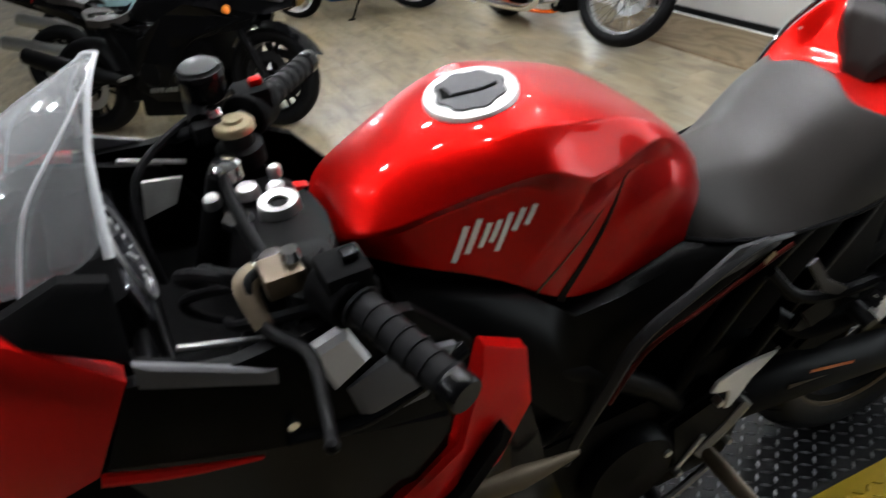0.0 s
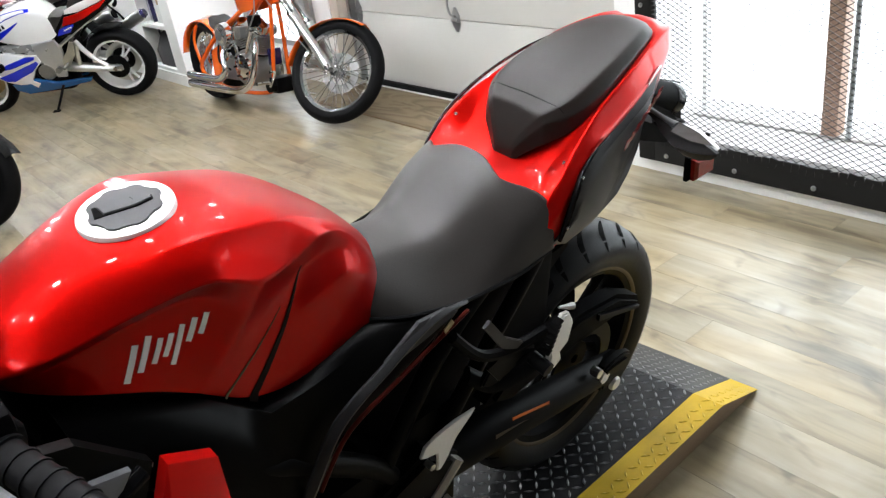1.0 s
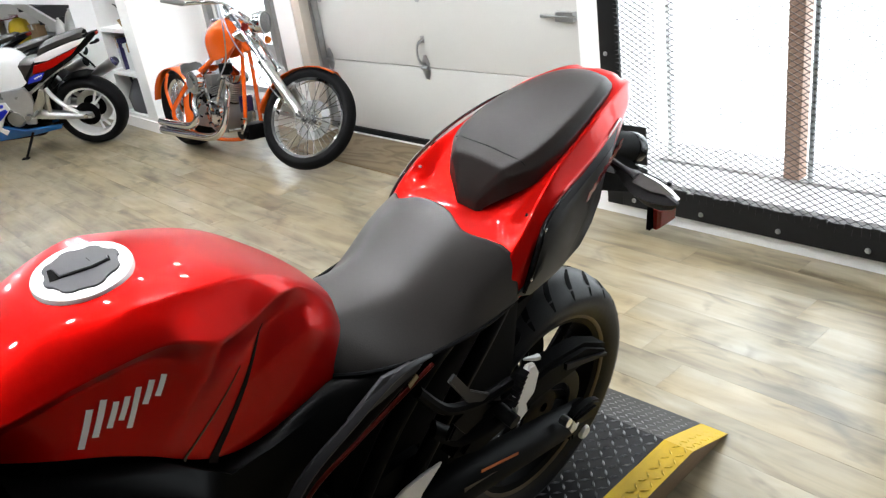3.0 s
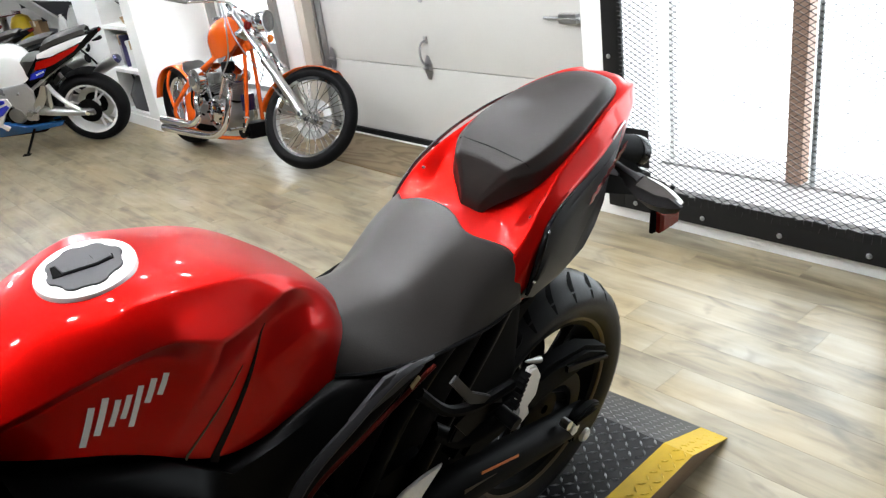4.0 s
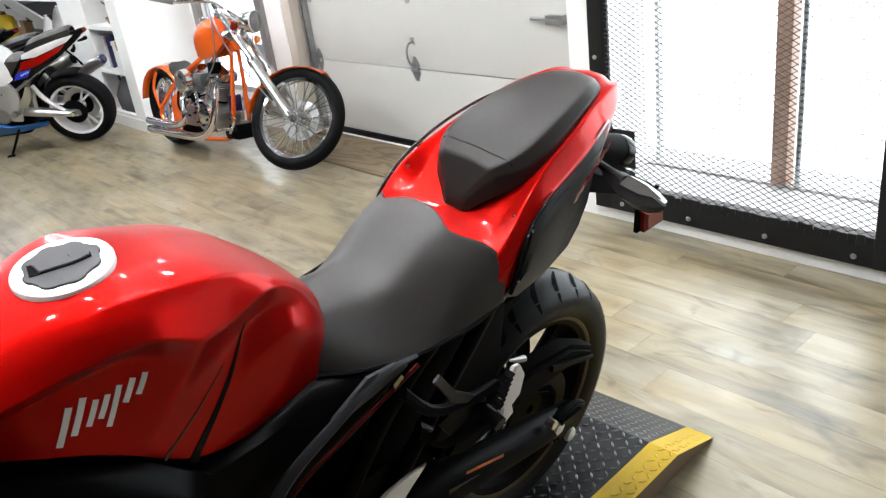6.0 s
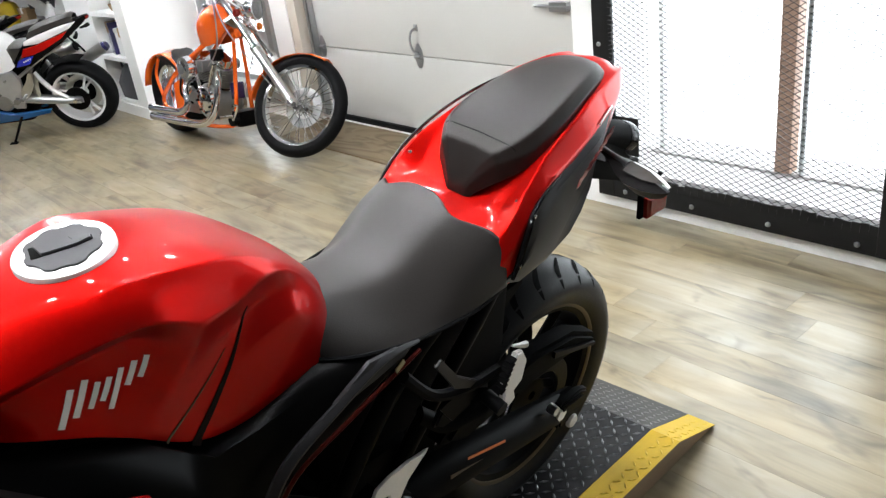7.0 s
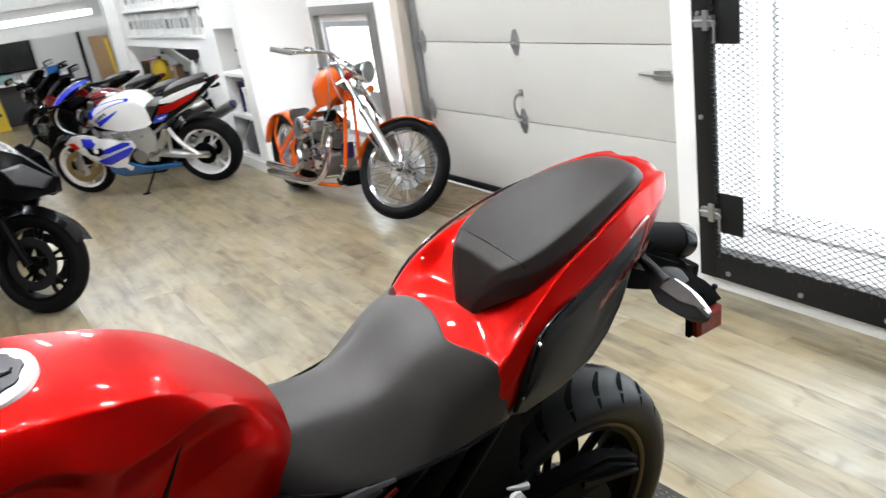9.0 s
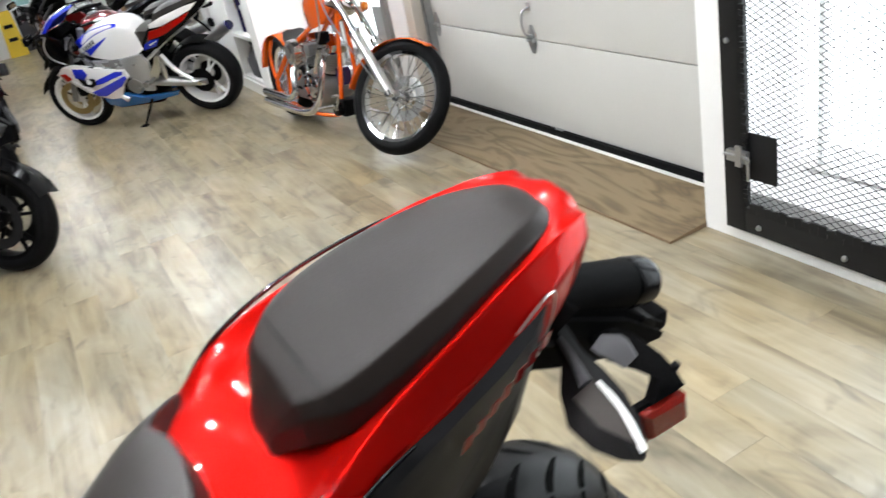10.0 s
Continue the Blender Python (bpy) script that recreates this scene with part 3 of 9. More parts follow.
# glazed bay behind the cage
window_1 = structure("window_1", boxes((3.14, 3.66, -0.90, 2.2, 0.0, 0.139), (3.50, 3.66, 2.2, 4.9, 0.0, 0.139)), "concrete", "deep window bay with a pale sill behind the cage", "window")
part("window_sill", bx(3.40, 3.56, -0.5, 2.13, 0.139, 0.150, bevel=0.004), "concrete", window_1)
for y0 in (1.43, 0.02):
    part("mullion", bx(3.39, 3.46, y0, y0 + 0.07, 0.15, 2.3, bevel=0.006), "wood_post", window_1, "reddish timber mullion")
part("window_frame", bx(3.45, 3.50, 2.09, 2.115, 0.15, 2.3, bevel=0.004), "wall", window_1, "white painted window frame")
part("conduit", rod((3.40, 1.385, 0.15), (3.40, 1.385, 2.3), 0.012), "galv", window_1)
for y0, y1 in ((1.50, 2.09), (0.09, 1.43)):
    pane = part("pane", bx(3.468, 3.474, y0, y1, 0.15, 2.3), "pane", window_1)
    pane.visible_shadow = False

# framed glazed door behind the orange motorcycle
glazed = structure("door_1", boxes((3.14, 3.19, 5.12, 5.19, 0.10, 1.265), (3.14, 3.19, 6.14, 6.21, 0.10, 1.265), (3.14, 3.19, 5.19, 6.14, 1.195, 1.265), (3.14, 3.19, 5.19, 6.14, 0.10, 0.18)),
                   "cast", "grey aluminium framed glazed door with bright daylight behind", "door")
part("inner_frame", boxes((3.185, 3.21, 5.25, 5.29, 0.24, 1.14), (3.185, 3.21, 6.04, 6.08, 0.24, 1.14), (3.185, 3.21, 5.29, 6.04, 1.10, 1.14), (3.185, 3.21, 5.29, 6.04, 0.24, 0.28)), "galv", glazed)
part("inner_border", boxes((3.19, 3.20, 5.19, 5.25, 0.18, 1.195), (3.19, 3.20, 6.08, 6.14, 0.18, 1.195), (3.19, 3.20, 5.25, 6.08, 1.14, 1.195), (3.19, 3.20, 5.25, 6.08, 0.18, 0.24)), "wall", glazed)
gp = part("pane", bx(3.196, 3.202, 5.29, 6.04, 0.28, 1.10), "pane", glazed)
gp.visible_shadow = False
part("handle", tube([(3.14, 5.40, 0.62), (3.10, 5.40, 0.62), (3.10, 5.40, 0.78), (3.14, 5.40, 0.78)], 0.010), "chrome", glazed)
part("notice", boxes((3.192, 3.1945, 5.29, 5.46, 0.30, 0.62)), "galv", glazed, "grey notice sheet on the glass")


# ---- sectional garage door ----
def garage_door():
    door = structure("door_2", boxes((3.315, 3.325, 2.28, 4.80, 0.03, 2.14)), "door_panel", "off-white sectional garage door with steel hinges, closed", "door")
    z = 0.062
    for h in (0.463, 0.452, 0.452, 0.452):
        part("door_panel", bx(3.285, 3.315, 2.28, 4.74, z + 0.002, z + h - 0.002, bevel=0.004), "door_panel", door)
        z += h
    part("bottom_seal", bx(3.262, 3.31, 2.28, 4.74, 0.031, 0.066, bevel=0.005), "rubber", door)
    part("track", boxes((3.235, 3.285, 4.742, 4.748, 0.05, 2.3), (3.235, 3.241, 4.742, 4.775, 0.05, 2.3), (3.26, 3.285, 4.775, 4.80, 0.05, 2.3)), "galv", door)
    for zz in (0.525, 0.977):
        for yy in (4.70, 3.672, 2.40):
            h = part("hinge", plate([(-0.012, -0.07), (0.012, -0.07), (0.034, -0.028), (0.034, 0.028), (0.010, 0.075), (-0.010, 0.075), (-0.034, 0.028), (-0.034, -0.028)], 0.004,
                                    Matrix.Translation((3.281, yy, zz)) @ pose(0, 0, 0, 0, 0, 90)), "galv", door)
            part("roller", rod((3.272, yy - 0.028, zz), (3.272, yy + 0.028, zz), 0.012), "galv", h)
    hd = part("handle", tube([(3.283, 3.672, 0.545), (3.245, 3.676, 0.565), (3.235, 3.683, 0.62), (3.245, 3.676, 0.675), (3.283, 3.672, 0.69)], 0.007), "galv", door, "bent steel lift handle")
    part("handle_plate", plate([(-0.016, -0.02), (0.016, -0.02), (0.016, 0.02), (-0.016, 0.02)], 0.004, Matrix.Translation((3.281, 3.672, 0.693)) @ pose(0, 0, 0, 0, 0, 90)), "galv", hd)
    lk = part("lock", boxes((3.255, 3.285, 2.49, 2.60, 0.82, 0.865)), "galv", door, "sliding steel bolt lock")
    part("lock_bolt", rod((3.262, 2.47, 0.842), (3.262, 2.70, 0.845), 0.008), "galv", lk)
    part("bracket", boxes((3.268, 3.285, 3.50, 3.56, 0.036, 0.07)), "galv", door)
    return door


garage_door()
threshold = tagged(obj("threshold", bx(3.235, 3.37, 2.28, 4.80, 0.0, 0.030), "wall"), "thin bright metal strip below the garage door", "threshold", kind="structure")


# ---- the steel cage gate over the bay ----
def expanded_mesh(y0, y1, z0, z1, x):
    """Diamond mesh of flat steel strands, longer across than high."""
    verts, faces = [], []
    dy, dz, w, t = 0.0215, 0.0118, 0.00125, 0.0010
    ny, nz = int((y1 - y0) / dy), int((z1 - z0) / dz)

    def strand(a, b):
        d = Vector((0, b[0] - a[0], b[1] - a[1])).normalized()
        n = Vector((0, -d.z, d.y)) * w
        k = len(verts)
        for p in (a, b):
            for s, xx in ((-1, x - t), (1, x - t), (1, x + t), (-1, x + t)):
                verts.append((xx, p[0] + s * n.y, p[1] + s * n.z))
        for q in range(4):
            faces.append((k + q, k + (q + 1) % 4, k + 4 + (q + 1) % 4, k + 4 + q))
    for i in range(ny):
        for j in range(nz):
            c = (y0 + (i + 0.5) * dy, z0 + (j + 0.5) * dz)
            up = (i + j) % 2 == 0
            lo, hi = (c[1] - dz / 2, c[1] + dz / 2) if up else (c[1] + dz / 2, c[1] - dz / 2)
            strand((c[0] - dy / 2, lo), (c[0] + dy / 2, hi))
    me = bpy.data.meshes.new("mesh_infill")
    me.from_pydata(verts, [], faces)
    me.materials.append(MAT["mesh"])
    return new("mesh_infill", me)


def cage_gate(y0, y1, latches):
    gate = thing("cage_gate", pose(3.0, (y0 + y1) / 2, 0.062), "black steel security gate filled with expanded metal mesh", "gate", "cage gates")
    off = Matrix.Translation((-3.0, -(y0 + y1) / 2, -0.062))

    def add(name, bm, material, parent=gate, label=""):
        bmesh.ops.transform(bm, matrix=off, verts=bm.verts)
        return part(name, bm, material, parent, label)
    for a, b in ((y1 - 0.085, y1), (y0, y0 + 0.085)):
        add("stile", bx(2.992, 3.028, a, b, 0.064, 2.14, bevel=0.004), "steel_black")
    for a, b in ((0.064, 0.160), (2.055, 2.14)):
        add("rail", bx(2.994, 3.026, y0 + 0.085, y1 - 0.085, a, b, bevel=0.004), "steel_black")
    for k in range(4):
        y = y0 + 0.15 + (y1 - y0 - 0.3) * k / 3
        add("bolt", lathe([(0.0, -0.010), (0.008, -0.008), (0.011, -0.003), (0.011, 0.0)], 10, (2.990, y, 0.100), closed=False, axis="x"), "galv")
    edge = bmesh.new()
    rng = random.Random(11)
    n = int((y1 - y0 - 0.17) / 0.031)
    for k in range(n):
        y = y0 + 0.10 + 0.031 * k
        box(edge, -0.004, 0.004, -0.015, 0.015, -0.020, 0.014 + 0.008 * rng.random(), m=Matrix.Translation((2.996, y, 0.165)) @ pose(0, 0, 0, rng.uniform(-14, 14), 0, 0))
    for k in range(110):
        box(edge, -0.004, 0.004, -0.012 - 0.006 * rng.random(), 0.012, -0.007, 0.007, m=Matrix.Translation((2.996, y1 - 0.088, 0.19 + 0.0172 * k)) @ pose(0, 0, 0, rng.uniform(-20, 20), 0, 0))
    add("folded_mesh_edge", edge, "steel_black")["kind"] = "stuff"
    for z in (0.35, 0.75, 1.15):
        for y in (y0 + 0.04, y1 - 0.035):
            add("bolt", lathe([(0.0, -0.009), (0.008, -0.007), (0.010, -0.003), (0.010, 0.0)], 10, (2.990, y, z), closed=False, axis="x"), "galv")
    infill = expanded_mesh(y0 + 0.06, y1 - 0.06, 0.13, 2.08, 3.018)
    infill.data.transform(off)
    infill.parent = gate
    for z in latches:
        add("latch_plate", bx(3.003, 3.010, y1 - 0.215, y1 - 0.08, z - 0.085, z + 0.085, bevel=0.002), "steel_black")
        lt = add("latch", boxes((2.972, 2.992, y1 - 0.115, y1 - 0.03, z - 0.018, z + 0.022), (2.965, 2.975, y1 - 0.10, y1 - 0.075, z - 0.03, z + 0.045)), "galv", gate, "galvanised slide bolt")
        add("latch_rod", tube([(2.972, y1 - 0.02, z + 0.004), (2.972, y1 - 0.12, z + 0.004), (2.972, y1 - 0.125, z - 0.02), (2.972, y1 - 0.125, z - 0.075)], 0.006), "galv", lt)
    return gate


cage_gate(0.822, 2.13, (0.355, 1.12))
cage_gate(-0.45, 0.812, ())

# plywood slope up to the garage door
ply = thing("plywood_ramp", pose(3.06, 3.5, 0), "stained plywood threshold ramp lying before the garage door", "ramp")
part("board", plate([(-0.215, 0.0), (-0.215, 0.010), (0.172, 0.034), (0.172, 0.0)], 2.46, Matrix.Translation((0, 0.0, 0))), "ply", ply)
part("board_edge", bx(-0.2175, -0.215, -1.23, 1.23, 0.0, 0.0095, bevel=0.0008), "ply_edge", ply, "raw sawn front edge")
for s in (-1, 1):
    part("board_end", plate([(-0.215, 0.0005), (-0.215, 0.0095), (0.172, 0.0335), (0.172, 0.0005)], 0.002, Matrix.Translation((0, s * 1.2312, 0))), "ply_edge", ply, "raw sawn ply end")


# ---- ceiling lights ----
def tube_light(x, y, length=1.2, z=2.70, turn=0):
    t = thing("ceiling_light", pose(x, y, z, 0, 0, turn), "white fluorescent batten with a bare bright tube", "ceiling light", "fluorescent battens")
    part("housing", bx(-length / 2, length / 2, -0.05, 0.05, 0.0, 0.05, bevel=0.006), "wall", t)
    part("lamp_tube", rod((-length / 2 + 0.03, 0, -0.025), (length / 2 - 0.03, 0, -0.025), 0.018), "tube", t)
    return t


def spot(x, y, z=2.62):
    s = thing("spot_lamp", pose(x, y, z), "small white track spot with a bright bulb", "spotlight", "ceiling spots")
    part("can", lathe([(0.05, 0.10), (0.055, 0.0), (0.045, 0.0), (0.04, 0.09)], 20, axis="z"), "wall", s)
    part("bulb", lathe([(0.0, -0.002), (0.03, 0.002), (0.038, 0.012), (0.0, 0.02)], 16, axis="z", closed=False), "bulb", s)
    return s


# The first batten, at x = -1.9, is an added fill for the red nose.
for tx, ty, tl, tr in ((-1.9, 0.45, 1.2, 90), (0.0, 4.2, 1.2, 90), (1.3, 4.2, 1.2, 90), (0.2, 5.4, 1.2, 90), (1.9, 5.4, 1.2, 90), (0.2, 7.6, 1.2, 90), (1.9, 7.6, 1.2, 90), (0.2, 9.8, 1.2, 90), (1.9, 9.8, 1.2, 90), (3.4, 8.6, 1.2, 90), (1.2, 13.0, 1.2, 0)):
    tube_light(tx, ty, tl, 2.70, tr)
for sx, sy in ((0.1, 1.1), (0.55, 1.25), (1.0, 1.1), (1.45, 1.3), (1.9, 1.1), (0.3, 1.9), (0.9, 2.0), (1.5, 1.95), (2.1, 2.0), (2.5, 1.2), (-0.3, 1.5), (2.4, 3.0), (-0.75, 0.95), (-0.95, 1.6),
               (0.40, 0.66), (1.05, 0.60), (1.65, 0.64)):
    spot(sx, sy)


# ---- diamond-plate display ramp under the red motorcycle ----
def lozenges(x0, x1, y0, y1, zfun, pitch=0.0255, size=(0.0128, 0.0036), h=0.0030):
    """Raised tread marks, turned a quarter from one to the next."""
    verts, faces = [], []
    for i in range(int((x1 - x0) / pitch)):
        for j in range(int((y1 - y0) / pitch)):
            cx, cy = x0 + (i + 0.5) * pitch, y0 + (j + 0.5) * pitch
            a = radians(45 if (i + j) % 2 else -45)
            c, s = math.cos(a), math.sin(a)
            k = len(verts)
            for u, v, z in ((-1, 0, 0), (0, -1, 0), (1, 0, 0), (0, 1, 0), (-0.45, 0, 1), (0.45, 0, 1)):
                px, py = cx + c * u * size[0] - s * v * size[1], cy + s * u * size[0] + c * v * size[1]
                verts.append((px, py, zfun(px) + z * h - 0.0002))
            faces.extend([(k + 0, k + 1, k + 4), (k + 1, k + 5, k + 4), (k + 1, k + 2, k + 5), (k + 2, k + 3, k + 5), (k + 3, k + 4, k + 5), (k + 3, k + 0, k + 4)])
    me = bpy.data.meshes.new("tread_pattern")
    me.from_pydata(verts, [], faces)
    return me


def display_ramp():
    r = thing("display_ramp", pose(0, 0, 0, 0, 0, 2.9), "low display ramp of black diamond plate with a yellow edge", "ramp")
    top, bend, end, ya, yb, strip = 0.136, 1.683, 1.938, 0.732, 1.36, 0.0825

    def zt(x):
        return top if x < bend else top - (x - bend) / (end - bend) * (top - 0.006)

    def undercut(ob):
        """The ramp's sides lean inwards towards the floor."""
        for v in ob.data.vertices:
            v.co.y += 0.34 * (top - v.co.z)
        return ob
    undercut(part("core", plate([(-1.6, 0.0), (-1.6, top - 0.004), (bend, top - 0.004), (end, 0.003), (end, 0.0)], yb - ya - 0.006, Matrix.Translation((0, (ya + yb) / 2, 0))), "ply_edge", r, "raw plywood core of the ramp"))
    for name, material, y0, y1 in (("plate", "plate", ya + strip, yb), ("edge_strip", "yellow", ya, ya + strip - 0.001)):
        undercut(part(name, plate([(-1.6, top - 0.003), (-1.6, top), (bend, top), (end + 0.004, 0.006), (end + 0.004, 0.003), (bend - 0.001, top - 0.003)], y1 - y0, Matrix.Translation((0, (y0 + y1) / 2, 0))), material, r,
                      "black diamond tread plate" if material == "plate" else "yellow painted diamond plate edge", 20))
    for y0, y1, material in ((ya + strip + 0.006, yb - 0.006, "plate_mark"), (ya + 0.004, ya + strip - 0.004, "yellow_mark")):
        me = lozenges(-0.2, end - 0.005, y0, y1, zt)
        me.materials.append(MAT[material])
        ob = undercut(new("tread_pattern", me))
        ob.parent = r
        ob["kind"] = "stuff"
    return r


display_ramp()


# ---- wheels shared by the sport motorcycles ----
def tyre_profile(r, w, rim):
    h = w / 2
    return [(rim, -h * 0.72), (rim + 0.012, -h * 0.86), (rim + (r - rim) * 0.45, -h), (r - 0.034, -h * 0.96), (r - 0.017, -h * 0.76), (r - 0.005, -h * 0.40), (r, 0.0),
            (r - 0.005, h * 0.40), (r - 0.017, h * 0.76), (r - 0.034, h * 0.96), (rim + (r - rim) * 0.45, h), (rim + 0.012, h * 0.86), (rim, h * 0.72)]


def crown(r, w, y):
    t = abs(y) / (w / 2)
    return float(np.interp(t, [0, 0.4, 0.76, 0.96, 1.0], [r, r - 0.005, r - 0.017, r - 0.034, r - 0.05]))


def tread(r, w, n=26):
    """Slanting sipes as slim dark inlays on the tyre's crown."""
    bm = bmesh.new()
    for k in range(n):
        for s in (-1, 1):
            a0 = 2 * math.pi * (k + (0.5 if s > 0 else 0.0)) / n
            prev = None
            for i in range(7):
                u = i / 6
                y = s * (0.006 + u * (w * 0.44))
                a = a0 + 0.16 * u + 0.05 * math.sin(u * 3)
                hw = 0.0066 * (0.35 + math.sin(math.pi * min(1, u * 0.9 + 0.1))) / r
                rr = crown(r, w, y) + 0.0011
                cur = [bm.verts.new((rr * math.cos(a + d), y, rr * math.sin(a + d))) for d in (-hw, hw)]
                if prev:
                    bm.faces.new((prev[0], prev[1], cur[1], cur[0]))
                prev = cur
    return bm


def cast_wheel(parent, name, c, r, w, rim, rim_mat, spokes=5, disc="alloy", disc_y=None, stripe=None, hub_w=0.05, tread_on=False, turn=0.0):
    """Tyre, rim, spokes, hub and brake disc of one wheel, axle along y."""
    wheel = part(name, lathe([(rim - 0.016, -w * 0.34), (rim + 0.006, -w * 0.40), (rim + 0.006, -w * 0.33), (rim - 0.010, -w * 0.27), (rim - 0.014, 0.0), (rim - 0.010, w * 0.27), (rim + 0.006, w * 0.33),
                              (rim + 0.006, w * 0.40), (rim - 0.016, w * 0.34), (rim - 0.024, 0.0)], 56), rim_mat, parent)
    wheel.location = c
    part("tyre", lathe(tyre_profile(r, w, rim - 0.002), 72), "tyre_lit" if tread_on else "rubber", wheel)
    if tread_on:
        part("tread_pattern", tread(r, w), "groove", wheel, smooth=0)
    bm = bmesh.new()
    for k in range(spokes):
        for d in (-0.13, 0.13):
            a = 2 * math.pi * k / spokes + turn
            a2 = a + d * 1.4
            q0, q1 = Vector((0.035 * math.cos(a), 0, 0.035 * math.sin(a))), Vector(((rim - 0.016) * math.cos(a2), 0, (rim - 0.016) * math.sin(a2)))
            tube([q0, q0.lerp(q1, 0.5), q1], [0.016, 0.011, 0.013], 8, bm, 3, 0.75)
    part("spokes", bm, rim_mat, wheel)
    part("hub", lathe([(0.042, -hub_w), (0.042, -hub_w * 0.6), (0.032, -hub_w * 0.4), (0.032, hub_w * 0.4), (0.042, hub_w * 0.6), (0.042, hub_w), (0.012, hub_w), (0.012, -hub_w)], 28), rim_mat, wheel)
    if disc_y is not None:
        for y in disc_y:
            part("brake_disc", lathe([(rim * 0.70, y - 0.0025), (rim * 0.70, y + 0.0025), (rim * 0.46, y + 0.0025), (rim * 0.46, y - 0.0025)], 48), disc, wheel)
    if stripe:
        for s in (-1, 1):
            part("rim_stripe", lathe([(rim + 0.0055, s * (w * 0.40 + 0.0006)), (rim + 0.0005, s * (w * 0.385 + 0.0022)), (rim - 0.003, s * (w * 0.375 + 0.0012)), (rim - 0.002, s * (w * 0.36))], 56), stripe, wheel)
    return wheel


# ---- the red sport motorcycle ----
def red_motorcycle():
    b = thing("sport_motorcycle", pose(1.266, 1.068, 0.138, 12.1, 0, 4.06), "candy red and black sport motorcycle leaning on a display ramp", "motorcycle")

    # wheels and drive
    rw = cast_wheel(b, "rear_wheel", (0, 0, 0.306), 0.306, 0.150, 0.218, "black_metal", 5, "black_metal", (0.062,), "bronze", 0.06, True, 0.50)
    part("sprocket", lathe([(0.105, -0.078), (0.105, -0.072), (0.07, -0.072), (0.07, -0.078)], 40), "black_metal", rw)
    part("axle_nut", lathe([(0.0, -0.145), (0.016, -0.143), (0.017, -0.122), (0.0, -0.12)], 6, closed=False), "cap_ring", rw)
    cast_wheel(b, "front_wheel", (-1.37, 0, 0.298), 0.298, 0.110, 0.218, "black_metal", 5, "alloy", (-0.06,), "bronze", 0.05, True)
    sw = part("swingarm", tube([(-0.56, -0.105, 0.395), (-0.35, -0.115, 0.385), (-0.12, -0.118, 0.335), (0.02, -0.118, 0.30), (0.075, -0.118, 0.288)], [0.034, 0.04, 0.036, 0.032, 0.030], 8, smooth=5, flat=0.5), "black_metal", b)
    part("swingarm_right", tube([(-0.56, 0.105, 0.395), (-0.35, 0.115, 0.385), (-0.12, 0.118, 0.335), (0.075, 0.118, 0.288)], 0.033, 8, smooth=5, flat=0.5), "black_metal", b)
    part("chain_adjuster", plate([(0.0, -0.035), (0.085, -0.030), (0.098, -0.012), (0.098, 0.02), (0.07, 0.036), (0.0, 0.034)], 0.02, Matrix.Translation((0.0, -0.130, 0.296)), bevel=0.004), "black_metal", sw)
    part("adjuster_cap", lathe([(0.0, -0.148), (0.014, -0.147), (0.017, -0.143), (0.017, -0.138), (0.0, -0.138)], 18, (0.045, 0, 0.258), closed=False), "cap_ring", sw, "silver end cap")
    part("adjuster_top", plate([(0.0, 0.312), (0.075, 0.306), (0.088, 0.290), (0.070, 0.300), (0.0, 0.305)], 0.040, Matrix.Translation((0, -0.126, 0.012))), "dark_panel", sw)
    part("adjuster_bolt", rod((-0.035, -0.13, 0.345), (-0.035, -0.150, 0.345), 0.011, 8), "alloy", sw)
    part("warning_label", plate([(-0.30, 0.398), (-0.19, 0.362), (-0.19, 0.369), (-0.30, 0.405)], 0.001, Matrix.Translation((0, -0.139, 0.002))), "decal_orange", sw)
    part("printed_label", plate([(-0.345, 0.378), (-0.20, 0.336), (-0.20, 0.352), (-0.345, 0.394)], 0.001, Matrix.Translation((0, -0.1385, 0))), "bronze", sw)
    bm = bmesh.new()
    for k in range(46):
        u = k / 45
        box(bm, -0.009, 0.009, -0.006, 0.006, -0.007, 0.007, m=Matrix.Translation((-0.56 + u * 0.58, -0.078, 0.445 - 0.045 * u)))
        box(bm, -0.009, 0.009, -0.006, 0.006, -0.007, 0.007, m=Matrix.Translation((-0.56 + u * 0.55, -0.078, 0.335 - 0.13 * u)))
    part("chain", bm, "cast", sw)["kind"] = "stuff"
    guard = part("chain_guard", plate([(-0.36, 0.470), (-0.30, 0.515), (-0.10, 0.525), (0.03, 0.505), (0.115, 0.455), (0.108, 0.425), (0.02, 0.450), (-0.12, 0.455), (-0.30, 0.440)], 0.05, Matrix.Translation((0, -0.105, 0)), bevel=0.010), "black_plastic", b)
    part("guard_rib", plate([(-0.05, 0.505), (0.10, 0.447), (0.10, 0.440), (-0.05, 0.490)], 0.01, Matrix.Translation((0, -0.132, 0))), "dark_panel", guard)
    hug = bmesh.new()
    rows = []
    for k in range(9):
        a = radians(112 + 6 * k)
        rr = 0.328
        rows.append([(rr * math.cos(a), y, 0.306 + (rr - abs(y) * 0.25) * math.sin(a)) for y in (-0.082, -0.05, 0.0, 0.05, 0.082)])
    grid_skin(rows, bm=hug)
    solid(subsurf(part("hugger", hug, "black_plastic", b), 1), 0.004)

    # engine and lower frame
    eng = part("engine", bx(-0.92, -0.55, -0.13, 0.13, 0.28, 0.52, bevel=0.03), "black_metal", b, "black painted parallel-twin engine block")
    part("clutch_cover", lathe([(0.0, -0.165), (0.075, -0.160), (0.085, -0.145), (0.085, -0.12), (0.0, -0.12)], 36, (-0.68, 0, 0.40), closed=False), "black_metal", eng)
